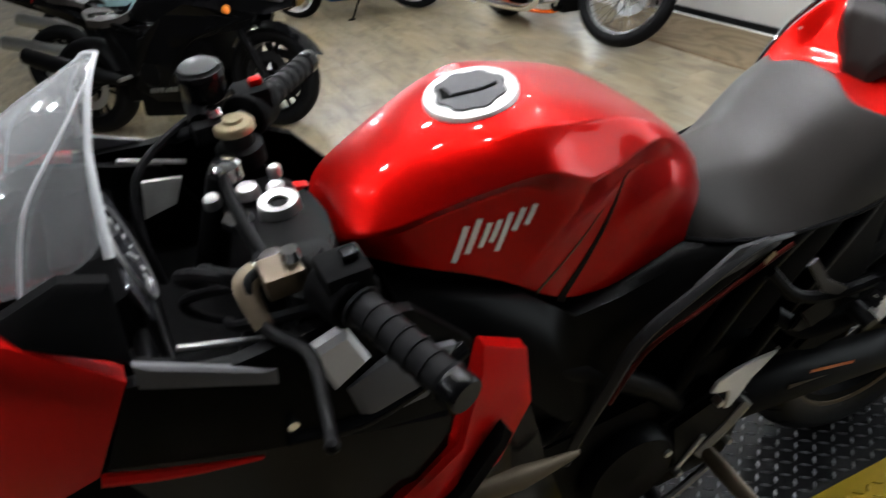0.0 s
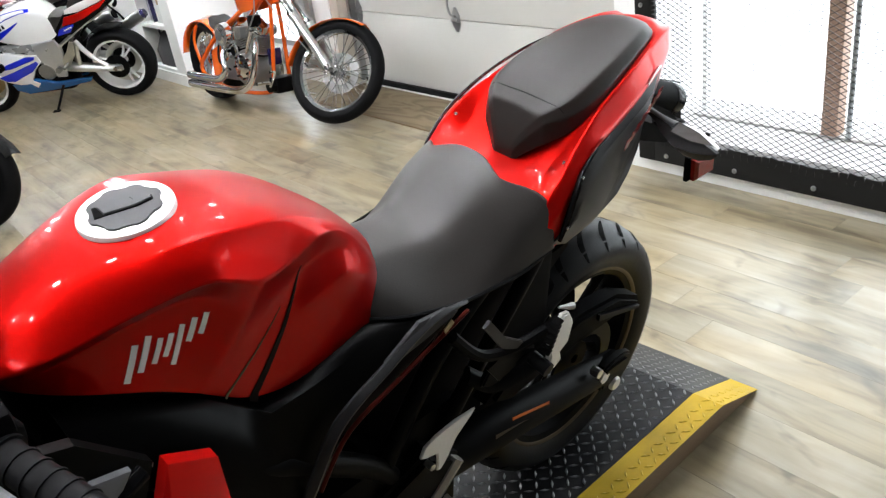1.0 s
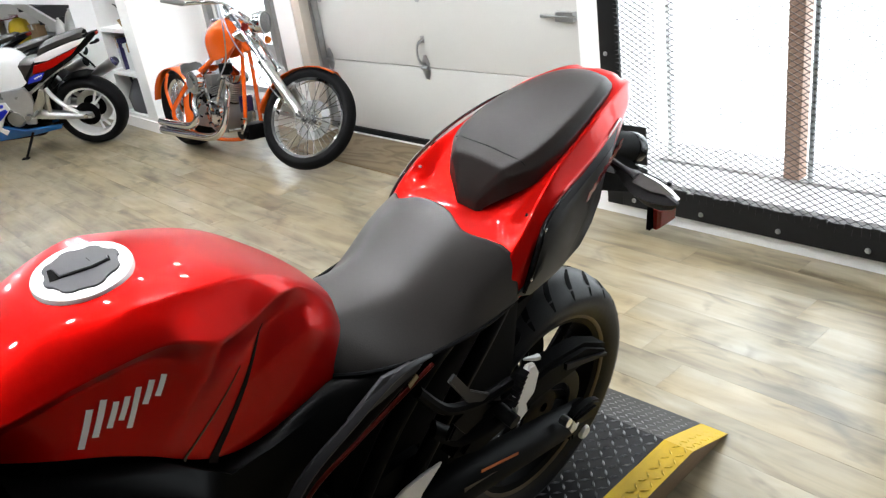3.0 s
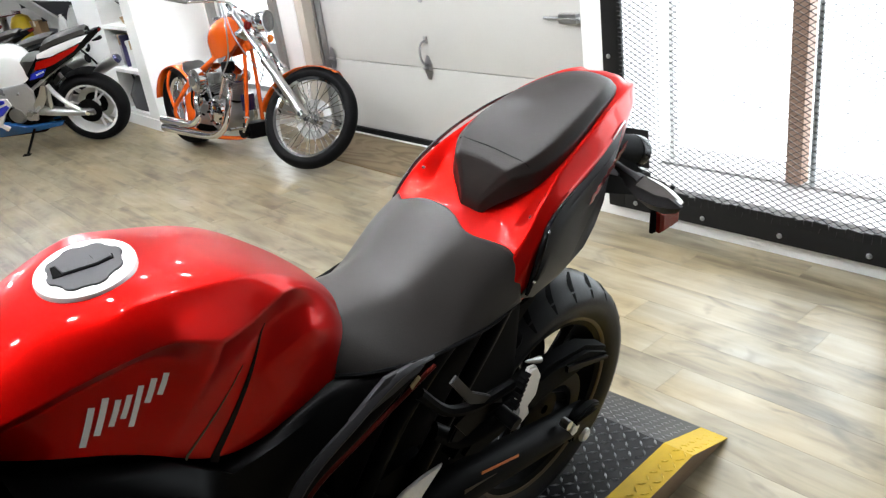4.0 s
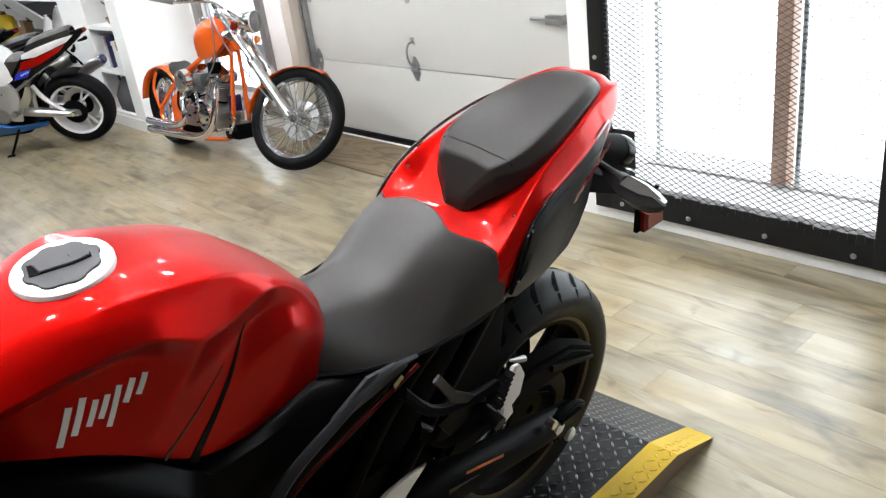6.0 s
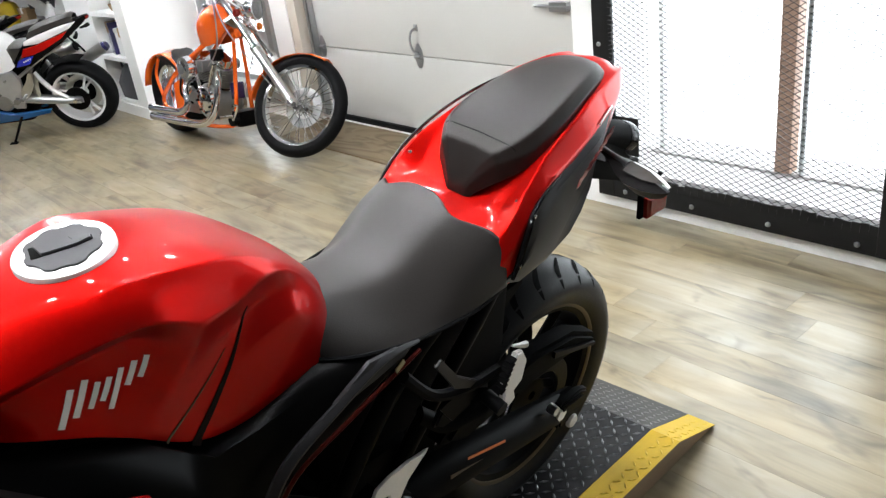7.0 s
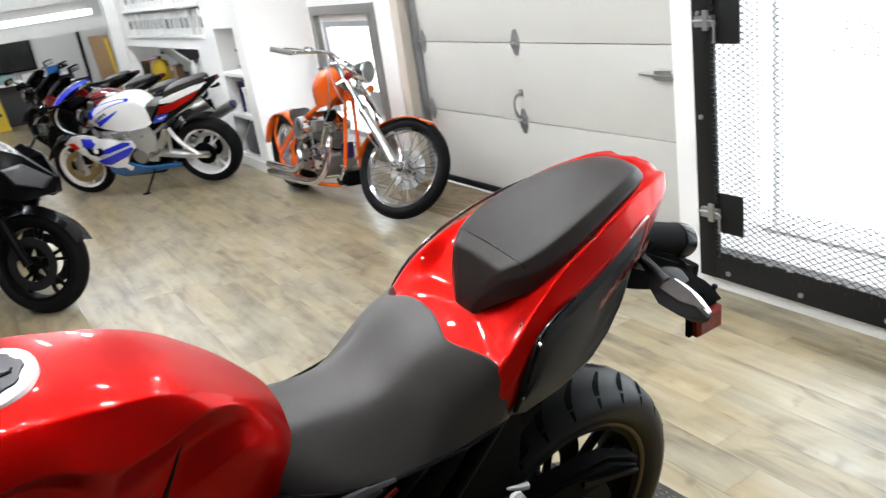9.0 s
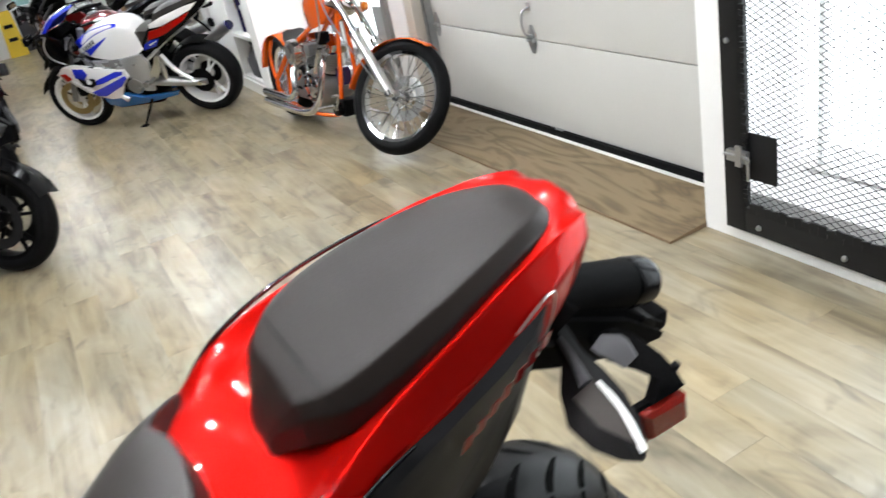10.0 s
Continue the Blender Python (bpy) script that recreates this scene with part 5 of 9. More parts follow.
def red_motorcycle_body(b):
    # rider seat
    seat = skin_part("rider_seat", [
        (-0.590, (0.0, 0.862), (0.024, 0.861), (0.044, 0.856), (0.064, 0.842), (0.082, 0.812), (0.09, 0.785)),
        (-0.540, (0.0, 0.853), (0.03, 0.852), (0.052, 0.845), (0.078, 0.822), (0.102, 0.796), (0.114, 0.772)),
        (-0.480, (0.0, 0.841), (0.034, 0.838), (0.058, 0.827), (0.093, 0.794), (0.118, 0.769), (0.127, 0.755)),
        (-0.430, (0.0, 0.835), (0.034, 0.833), (0.06, 0.825), (0.095, 0.792), (0.122, 0.766), (0.135, 0.753)),
        (-0.392, (0.0, 0.844), (0.036, 0.843), (0.062, 0.835), (0.098, 0.801), (0.128, 0.773), (0.142, 0.754)),
        (-0.350, (0.0, 0.876), (0.038, 0.875), (0.070, 0.866), (0.104, 0.834), (0.132, 0.804), (0.148, 0.758)),
        (-0.318, (0.0, 0.899), (0.038, 0.896), (0.072, 0.878, -0.008), (0.108, 0.860, 0.003), (0.140, 0.830, 0.014), (0.152, 0.764, 0.014)),
        (-0.284, (0.0, 0.9075), (0.040, 0.9045, -0.003), (0.072, 0.888, -0.022), (0.112, 0.876, 0.018), (0.142, 0.853, 0.040), (0.154, 0.778, 0.028)),
        (-0.274, (0.0, 0.860), (0.039, 0.859, -0.002), (0.071, 0.850, -0.020), (0.111, 0.842, 0.019), (0.139, 0.820, 0.040), (0.149, 0.770, 0.030)),
    ], "vinyl", b, "dark grey grained vinyl rider seat", {3: 0.12, 7: 0.12, 0: 1.0, 10: 1.0}, {7: 0.9, 8: 0.6})
    for s in (-1, 1):
        part("seat_piping", tube([(-0.585, s * 0.095, 0.787), (-0.54, s * 0.117, 0.778), (-0.48, s * 0.130, 0.766), (-0.43, s * 0.139, 0.761), (-0.375, s * 0.147, 0.761), (-0.32, s * 0.153, 0.764), (-0.262, s * 0.154, 0.775)], 0.0035, 6), "rubber", seat)
    # red tail cowl round the passenger pad
    skin_part("tail_cowl", [
        (-0.310, (0.0, 0.862), (0.055, 0.858), (0.100, 0.848), (0.126, 0.820), (0.136, 0.796), (0.140, 0.765)),
        (-0.262, (0.0, 0.866), (0.055, 0.862), (0.100, 0.858), (0.134, 0.840), (0.146, 0.812), (0.150, 0.770)),
        (-0.224, (0.0, 0.863), (0.050, 0.861), (0.100, 0.866), (0.137, 0.882), (0.150, 0.852), (0.152, 0.785)),
        (-0.190, (0.0, 0.868), (0.048, 0.872), (0.096, 0.884), (0.128, 0.911), (0.146, 0.884), (0.149, 0.822)),
        (-0.155, (0.0, 0.886), (0.072, 0.908), (0.104, 0.922), (0.122, 0.932), (0.139, 0.908), (0.142, 0.850)),
        (-0.105, (0.0, 0.920), (0.086, 0.940), (0.102, 0.947), (0.109, 0.954), (0.128, 0.915), (0.128, 0.870)),
        (-0.030, (0.0, 0.950), (0.080, 0.968), (0.097, 0.974), (0.102, 0.978), (0.118, 0.932), (0.117, 0.885)),
        (0.030, (0.0, 0.974), (0.068, 0.988), (0.086, 0.994), (0.091, 0.998), (0.110, 0.953), (0.108, 0.903)),
        (0.090, (0.0, 0.988), (0.054, 0.998), (0.072, 1.003), (0.078, 1.006), (0.095, 0.968), (0.090, 0.918)),
        (0.135, (0.0, 1.002), (0.034, 1.006), (0.056, 1.012), (0.068, 1.011), (0.080, 0.980), (0.072, 0.935)),
        (0.164, (0.0, 1.006), (0.022, 1.010), (0.042, 1.006), (0.058, 1.009), (0.064, 0.984), (0.056, 0.950)),
        (0.178, (0.0, 1.007), (0.020, 1.009), (0.036, 1.000, -0.004), (0.050, 1.002, -0.010), (0.054, 0.978, -0.012), (0.046, 0.955, -0.020)),
    ], "red_gloss", b, "glossy red tail cowl", {2: 0.9, 8: 0.9, 3: 0.5, 7: 0.5, 1: 0.95, 9: 0.95, 0: 1.0, 10: 1.0}, {11: 1.0, 10: 0.5, 3: 0.3})
    # passenger pad
    pad = skin_part("passenger_pad", [
        (-0.204, (0.0, 0.850), (0.012, 0.850), (0.016, 0.849), (0.018, 0.840)),
        (-0.208, (0.0, 0.884), (0.012, 0.883), (0.017, 0.881), (0.019, 0.862)),
        (-0.196, (0.0, 0.916), (0.026, 0.913), (0.034, 0.906), (0.037, 0.882)),
        (-0.180, (0.0, 0.953), (0.050, 0.948), (0.060, 0.936), (0.064, 0.902)),
        (-0.150, (0.0, 0.969), (0.074, 0.964), (0.088, 0.948), (0.092, 0.922)),
        (-0.110, (0.0, 0.987), (0.080, 0.981), (0.097, 0.963), (0.101, 0.942)),
        (-0.040, (0.0, 1.007), (0.076, 1.000), (0.092, 0.984), (0.096, 0.966)),
        (0.030, (0.0, 1.020), (0.063, 1.014), (0.079, 1.003), (0.083, 0.986)),
        (0.085, (0.0, 1.026), (0.049, 1.020), (0.065, 1.010), (0.069, 0.995)),
        (0.122, (0.0, 1.024), (0.034, 1.018), (0.050, 1.009), (0.053, 0.994)),
        (0.140, (0.0, 1.016), (0.022, 1.013), (0.034, 1.005), (0.037, 0.994)),
        (0.147, (0.0, 1.002), (0.018, 1.001), (0.028, 0.998), (0.030, 0.988)),
    ], "pad_vinyl", b, "dark brown-black grained vinyl passenger seat pad", {2: 0.75, 4: 0.75, 1: 0.5, 5: 0.5, 0: 1.0, 6: 1.0}, {3: 0.6, 1: 0.2})
    for x, w, z, r in ((-0.1805, 0.050, 0.9510, 0.0006), (-0.158, 0.0690, 0.9640, 0.0013)):
        part("stitched_seam", tube([(x + 0.006, -w - 0.013, z - 0.018), (x + 0.001, -w, z - 0.0035), (x - 0.001, -w * 0.5, z), (x - 0.001, 0.0, z + 0.0015), (x - 0.001, w * 0.5, z), (x + 0.001, w, z - 0.0035), (x + 0.006, w + 0.013, z - 0.018)], r, 6), "rubber", pad)
    # graphite side panels of the tail
    side = [(-0.258, -0.154, 0.784), (-0.232, -0.154, 0.800), (-0.212, -0.151, 0.842), (-0.196, -0.147, 0.884), (-0.158, -0.140, 0.906), (-0.055, -0.121, 0.924), (0.030, -0.111, 0.952), (0.088, -0.096, 0.966),
            (0.090, -0.090, 0.930), (0.066, -0.095, 0.890), (0.030, -0.112, 0.846), (-0.015, -0.125, 0.808), (-0.070, -0.138, 0.782), (-0.140, -0.147, 0.770), (-0.215, -0.152, 0.766)]
    for s in (1, -1):
        tp = part("tail_panel", shell([(x, s * y, z) for x, y, z in side], 0.022), "grey_panel", b, "graphite metallic tail side panel", 35)
        part("panel_trim", tube([(0.030, s * -0.113, 0.957), (0.086, s * -0.098, 0.970), (0.0915, s * -0.092, 0.932), (0.068, s * -0.097, 0.892)], [0.0015, 0.002, 0.002, 0.0015], 6), "alloy", tp, "thin silver trim line")
        if s < 0:
            part("panel_edge", tube([(-0.258, 0.154, 0.800), (-0.238, 0.153, 0.846), (-0.205, 0.146, 0.890), (-0.165, 0.137, 0.922), (-0.110, 0.124, 0.953), (-0.030, 0.114, 0.975), (0.060, 0.098, 0.990)], [0.004, 0.005, 0.005, 0.005, 0.004, 0.004, 0.003], 8, flat=0.7), "black_chrome", tp, "polished black grab edge")
        if s > 0:
            part("panel_edge", tube([(-0.240, -0.157, 0.785), (-0.224, -0.157, 0.820), (-0.207, -0.156, 0.866), (-0.192, -0.152, 0.890), (-0.158, -0.146, 0.908), (-0.110, -0.137, 0.917)], [0.005, 0.008, 0.008, 0.006, 0.004, 0.003], 8, flat=0.7), "black_gloss", tp)
            for (x, y, z) in ((-0.198, 0.157, 0.886), (-0.230, 0.161, 0.808)):
                part("fastener", lathe([(0.0, -0.004), (0.0028, -0.003), (0.0036, 0.0), (0.0, 0.002)], 10, (x, 0, z), closed=False), "chrome", tp).location = (0, -y, 0)
        for k in range(7):
            x0, z0, y0 = -0.062 + 0.019 * k, 0.876 + 0.0082 * k, 0.1415 - 0.0036 * k
            part("model_mark", plate([(x0, z0), (x0 + 0.010, z0 + 0.004), (x0 + 0.016, z0 + 0.020), (x0 + 0.005, z0 + 0.016)], 0.001, Matrix.Translation((0, s * -y0, 0))), "dark_red", tp)
    # grab-side fastener pair on the cowl
    for y in (-0.122, 0.122):
        part("cowl_screw", lathe([(0.0, 0.004), (0.004, 0.003), (0.005, 0.0), (0.0, -0.002)], 10, (-0.198, y, 0.897), closed=False, axis="z"), "chrome", b)
    # tail lamp housing, fender and plate holder
    hs = part("tail_lamp_housing", tube([(0.075, 0, 0.882), (0.14, 0, 0.864), (0.20, 0, 0.846), (0.262, 0, 0.824), (0.296, 0, 0.811)], [0.036, 0.035, 0.034, 0.0335, 0.0335], 20, smooth=3), "black_plastic", b, "matt black tail lamp and fender housing", 40)
    part("housing_cap", tube([(0.292, 0, 0.8125), (0.296, 0, 0.811), (0.322, 0, 0.801), (0.332, 0, 0.797), (0.335, 0, 0.796)], [0.0325, 0.0348, 0.0345, 0.0315, 0.026], 24, smooth=2), "black_gloss", hs, "rounded black end cap")
    part("housing_saddle", plate([(0.09, 0.862), (0.20, 0.840), (0.262, 0.812), (0.292, 0.772), (0.262, 0.766), (0.20, 0.790), (0.12, 0.812)], 0.060, bevel=0.008), "black_plastic", hs)
    part("lamp_bulge", lathe([(0.0, 0.020), (0.016, 0.018), (0.022, 0.008), (0.022, -0.018), (0.0, -0.02)], 20, (0.300, -0.020, 0.748), closed=False), "lens_dark", hs, "smoked round lamp below the housing")
    for s in (-1, 1):
        part("housing_gusset", shell([(x, s * y, z) for x, y, z in ((0.122, 0.048, 0.838), (0.150, 0.046, 0.858), (0.168, 0.052, 0.815))], 0.012), "smoke", hs, "paler grey gusset", 30)
    part("tail_lens", bx(0.135, 0.172, -0.034, 0.034, 0.915, 0.945, bevel=0.008), "lens_red", hs)
    part("undertail", grid_skin([[(x, sy * w, z) for sy in (-1, -0.4, 0.4, 1)] for x, w, z in ((-0.20, 0.10, 0.75), (-0.05, 0.10, 0.80), (0.08, 0.075, 0.86), (0.16, 0.06, 0.88))]), "black_plastic", b)
    fender = part("rear_fender", plate([(0.06, 0.872), (0.16, 0.862), (0.27, 0.800), (0.345, 0.735), (0.335, 0.712), (0.26, 0.735), (0.15, 0.780), (0.06, 0.820)], 0.085, bevel=0.010), "black_plastic", b, "black rear fender and plate bracket")
    part("plate_lamp", bx(0.322, 0.362, -0.026, 0.026, 0.712, 0.746, bevel=0.008), "black_plastic", fender)
    for s in (-1, 1):
        part("reflector_arm", shell([(x, s * y, z) for x, y, z in ((0.236, 0.060, 0.800), (0.244, 0.076, 0.800), (0.250, 0.112, 0.794), (0.250, 0.134, 0.787), (0.248, 0.152, 0.776), (0.200, 0.148, 0.770), (0.216, 0.139, 0.780), (0.222, 0.132, 0.785), (0.210, 0.108, 0.790), (0.190, 0.080, 0.796), (0.195, 0.050, 0.805))], 0.014), "black_plastic", fender, "black bent bracket arm", 30)
        part("arm_brace", shell([(x, s * y, z) for x, y, z in ((0.182, 0.072, 0.806), (0.205, 0.066, 0.812), (0.226, 0.078, 0.808), (0.222, 0.098, 0.800), (0.196, 0.102, 0.797))], 0.012), "smoke", fender, "paler grey bracket facet", 30)
        part("reflector", shell([(x, s * y, z) for x, y, z in ((0.183, 0.151, 0.764), (0.246, 0.156, 0.766), (0.256, 0.156, 0.720), (0.194, 0.151, 0.715))], 0.010), "lens_red", fender, "square red side reflector", 30)
        part("reflector_back", shell([(x - 0.003, s * (y - 0.0115), z) for x, y, z in ((0.180, 0.151, 0.768), (0.249, 0.156, 0.770), (0.260, 0.156, 0.716), (0.191, 0.151, 0.711))], 0.008), "black_plastic", fender, "", 30)
        part("arm_screw", rod((0.250, s * 0.132, 0.787), (0.252, s * 0.133, 0.794), 0.005, 8), "rubber", fender)
        sg = part("turn_signal", grid_skin([[(x + dx, s * y, z + dz) for dx, dz in ((-0.046 * k, 0.006 * k), (-0.006, 0.019 * k), (0.034 * k, 0.004 * k), (0.006 * k, -0.034 * k))]
                                            for y, x, z, k in ((0.055, 0.136, 0.860, 0.30), (0.095, 0.122, 0.856, 0.40), (0.130, 0.108, 0.852, 0.80), (0.165, 0.097, 0.848, 1.0), (0.200, 0.089, 0.848, 0.82), (0.226, 0.084, 0.850, 0.45), (0.238, 0.082, 0.853, 0.14))], close=True), "lens_dark", b, "smoked wedge-shaped turn signal with a pale edge", 25)
        # Brown plate stands in for the reflection on the dark signal's face.
        part("signal_lens", shell([(x, s * y, z) for x, y, z in ((0.074, 0.150, 0.8655), (0.102, 0.150, 0.874), (0.096, 0.190, 0.871), (0.084, 0.229, 0.863), (0.070, 0.190, 0.864))], 0.004), "smoke_lens", sg, "smoked lens face with its brownish reflection put into the colour", 30)
        part("signal_edge", tube([(0.107, s * 0.148, 0.869), (0.102, s * 0.176, 0.8685), (0.094, s * 0.208, 0.8655), (0.085, s * 0.236, 0.860)], [0.0026, 0.0046, 0.0050, 0.0034], 8, flat=0.5), "decal_white", sg, "pale strip along the top edge")
        part("signal_stem", tube([(0.122, s * 0.070, 0.866), (0.110, s * 0.110, 0.866), (0.096, s * 0.142, 0.8665)], [0.003, 0.005, 0.009], 8, flat=0.5), "smoke", sg, "dull grey stem")

    # front end
    front = part("top_clamp", plate([(-0.135, -0.030), (-0.10, -0.048), (-0.03, -0.036), (0.03, -0.036), (0.10, -0.048), (0.135, -0.030), (0.135, 0.025), (0.09, 0.040), (0.03, 0.050), (-0.03, 0.050), (-0.09, 0.040), (-0.135, 0.025)], 0.022,
                                                   pose(-1.085, 0, 0.958, 90, 0, 0) @ pose(0, 0, 0, 0, 90, 0) @ pose(0, 0, 0, 0, -90, 0), bevel=0.004), "black_metal", b, "black cast top clamp")
    front.data.transform(Matrix.Translation((-1.085, 0, 0.958)) @ pose(0, 0, 0, 0, 12, 90) @ Matrix.Translation((1.085, 0, -0.958)))
    for yy in (-0.055, 0.055):
        part("clamp_boss", lathe([(0.0, 0.014), (0.012, 0.012), (0.014, 0.0), (0.0, -0.004)], 16, (-1.10, yy, 0.966), closed=False, axis="z"), "alloy", b)
    ign = part("ignition_switch", lathe([(0.022, 0.018), (0.024, 0.0), (0.012, 0.0), (0.011, 0.016)], 28, (-1.078, 0, 0.968), axis="z"), "alloy", b, "pale metal ignition lock ring")
    part("key_barrel", lathe([(0.0, 0.012), (0.011, 0.012), (0.011, -0.03), (0.0, -0.03)], 20, (-1.078, 0, 0.968), closed=False, axis="z"), "rubber", ign)
    part("red_mark", plate([(-1.055, 0.984), (-1.040, 0.986), (-1.055, 0.990)], 0.012, Matrix.Translation((0, 0.012, 0))), "red_matt", ign)
    part("stem_nut", lathe([(0.0, 0.012), (0.016, 0.010), (0.018, 0.0), (0.0, -0.002)], 6, (-1.125, 0.0, 0.972), closed=False, axis="z"), "chrome", b)
    for x, y, z, r in ((-1.070, 0.045, 0.975, 0.010), (-1.115, -0.045, 0.972, 0.009), (-1.050, -0.030, 0.966, 0.007), (-1.130, -0.100, 0.985, 0.011), (-1.060, 0.085, 0.972, 0.008), (-1.140, 0.055, 0.978, 0.010)):
        part("clamp_bolt", lathe([(0.0, 0.003), (r * 0.7, 0.003), (r, 0.0), (r, -0.012), (0.0, -0.012)], 12, (x, y, z), closed=False, axis="z"), "alloy", front)
    part("clamp_bridge", tube([(-1.105, -0.13, 0.975), (-1.120, -0.06, 0.982), (-1.120, 0.06, 0.982), (-1.105, 0.13, 0.975)], 0.008, 10, flat=0.7), "black_metal", front)
    part("clutch_cable_elbow", tube([(-1.140, -0.150, 1.018), (-1.165, -0.135, 1.022), (-1.178, -0.105, 1.010), (-1.172, -0.075, 0.985)], 0.006, 8), "black_metal", front)
    for s in (-1, 1):
        part("fork_tube", rod((-1.115, s * 0.098, 0.975), (-1.365, s * 0.098, 0.33), 0.020, 16), "black_metal", b)
        part("fork_slider", rod((-1.235, s * 0.098, 0.665), (-1.375, s * 0.098, 0.285), 0.028, 16), "black_metal", b)
        part("fork_cap", lathe([(0.0, 0.014), (0.014, 0.013), (0.019, 0.008), (0.020, -0.01), (0.0, -0.012)], 18, (-1.112, s * 0.098, 0.980), closed=False, axis="z"), "chrome", b)
        riser = part("bar_riser", lathe([(0.0, 0.048), (0.019, 0.048), (0.0195, 0.030), (0.029, 0.027), (0.029, 0.004), (0.021, 0.0), (0.019, -0.03), (0.0, -0.032)], 26, (-1.084, s * 0.140, 0.955), closed=False, axis="z"), "black_metal", b, "black fork top with a round cap")
        part("riser_cap", lathe([(0.0, 0.064), (0.011, 0.064), (0.012, 0.060), (0.022, 0.059), (0.0245, 0.056), (0.0245, 0.049), (0.0, 0.048)], 26, (-1.084, s * 0.140, 0.955), closed=False, axis="z"), "bronze_cap" if s > 0 else "black_metal", riser, "dull gold fork cap" if s > 0 else "")
        part("riser_block", bx(-1.115, -1.062, s * 0.140 - 0.024, s * 0.140 + 0.024, 0.935, 0.962, bevel=0.006), "black_metal", riser)
        xo, zo, zi = (-1.031, 0.990, 1.012) if s < 0 else (-0.930, 0.945, 1.000)
        a, c = Vector((-1.088, s * 0.150, zi)), Vector((xo, s * (0.334 if s < 0 else 0.372), zo))
        bar = part("handlebar", rod(a, c, 0.0112, 14), "black_metal", b)
        d = (c - a)
        g0, g1 = a + d * 0.38, a + d * 0.94
        grip = part("grip", tube([g0, g0 + d * 0.02, g0 + d * 0.06, g1 - d * 0.03, g1], [0.021, 0.021, 0.0168, 0.0165, 0.0185], 18, smooth=4), "rubber", bar, "black ribbed rubber grip")
        for k in range(5):
            part("grip_rib", tube([g0 + d * (0.10 + 0.09 * k), g0 + d * (0.115 + 0.09 * k)], 0.0182, 18, smooth=1), "rubber", grip)
        part("bar_end", tube([g1, g1 + d * 0.012, c + d * 0.05, c + d * 0.058], [0.015, 0.0175, 0.0175, 0.013], 18, smooth=3), "black_gloss", bar, "glossy black bar-end weight")
        sw0, sw1 = a + d * 0.14, a + d * 0.36
        part("switch_box", tube([sw0, sw0 + d * 0.02, sw1 - d * 0.02, sw1], [0.022, 0.030, 0.029, 0.022], 12, smooth=4), "black_plastic", bar)
        part("switch_box_top", bx(-0.022, 0.022, -0.022, 0.022, 0.0, 0.030, bevel=0.007, m=Matrix.Translation(a + d * 0.25 + Vector((0.004, 0, 0.004)))), "black_plastic", bar)
        part("switch", bx(-0.008, 0.008, -0.007, 0.007, 0.0, 0.010, bevel=0.003, m=Matrix.Translation(a + d * 0.25 + Vector((0.012, 0, 0.032)))), "red_gloss" if s > 0 else "black_gloss", bar, "red kill switch" if s > 0 else "")
        perch = part("lever_perch", bx(-0.026, 0.012, -0.018, 0.018, -0.012, 0.012, bevel=0.004, m=Matrix.Translation(a + d * 0.05 + Vector((-0.024, 0, 0.006)))), "bronze" if s < 0 else "black_metal", bar)
        part("perch_bolt", lathe([(0.0, 0.010), (0.008, 0.009), (0.010, 0.0), (0.0, -0.002)], 16, tuple(a + d * 0.05 + Vector((-0.02, 0, 0.022))), closed=False, axis="z"), "chrome", perch)
        if s < 0:
            lever = [(-1.135, -0.145, 1.018), (-1.150, -0.158, 1.016), (-1.147, -0.190, 0.993), (-1.122, -0.232, 0.986), (-1.129, -0.290, 0.979), (-1.137, -0.330, 0.982)]
        else:
            lever = [(-1.128, 0.165, 1.004), (-1.150, 0.20, 0.985), (-1.130, 0.26, 0.966), (-1.080, 0.335, 0.945), (-1.04, 0.385, 0.930)]
        lv = part("lever", tube(lever, [0.009, 0.009, 0.0075, 0.0065, 0.006, 0.0055], 10, flat=0.7), "black_metal", bar, "bent clutch lever" if s < 0 else "bent brake lever")
        if s < 0:
            part("lever_arm", tube(lever[:3], [0.0125, 0.0125, 0.010], 10, flat=0.45), "bronze", lv, "bronze lever root")
        part("lever_tip", lathe([(0.0, -0.007), (0.005, -0.005), (0.007, 0.0), (0.005, 0.005), (0.0, 0.007)], 14, lever[-1], closed=False, axis="z"), "black_metal", lv)
    res = part("brake_reservoir", lathe([(0.0, 0.026), (0.022, 0.026), (0.028, 0.022), (0.029, 0.015), (0.027, 0.013), (0.027, -0.010), (0.022, -0.016), (0.0, -0.016)], 28, (-1.098, 0.205, 1.036), closed=False, axis="z"), "black_gloss", b, "black brake fluid reservoir")
    part("reservoir_lid", lathe([(0.0, 0.030), (0.020, 0.030), (0.024, 0.027), (0.0, 0.026)], 28, (-1.098, 0.205, 1.036), closed=False, axis="z"), "grey_panel", res)
    part("master_cylinder", tube([(-1.118, 0.165, 1.010), (-1.112, 0.235, 1.012)], 0.013, 10, smooth=3), "black_metal", b)
    for pts, r in (([(-1.13, -0.14, 1.0), (-1.20, -0.10, 0.98), (-1.19, -0.04, 0.90), (-1.10, -0.02, 0.82)], 0.005), ([(-1.11, 0.20, 1.01), (-1.21, 0.15, 0.97), (-1.22, 0.09, 0.85), (-1.18, 0.09, 0.70)], 0.0055),
                   ([(-1.08, -0.19, 0.99), (-1.16, -0.13, 0.95), (-1.17, -0.06, 0.90)], 0.006), ([(-1.13, -0.155, 1.005), (-1.175, -0.13, 1.02), (-1.20, -0.085, 0.995), (-1.17, -0.04, 0.93)], 0.007)):
        part("cable", tube(pts, r, 8), "rubber", b)

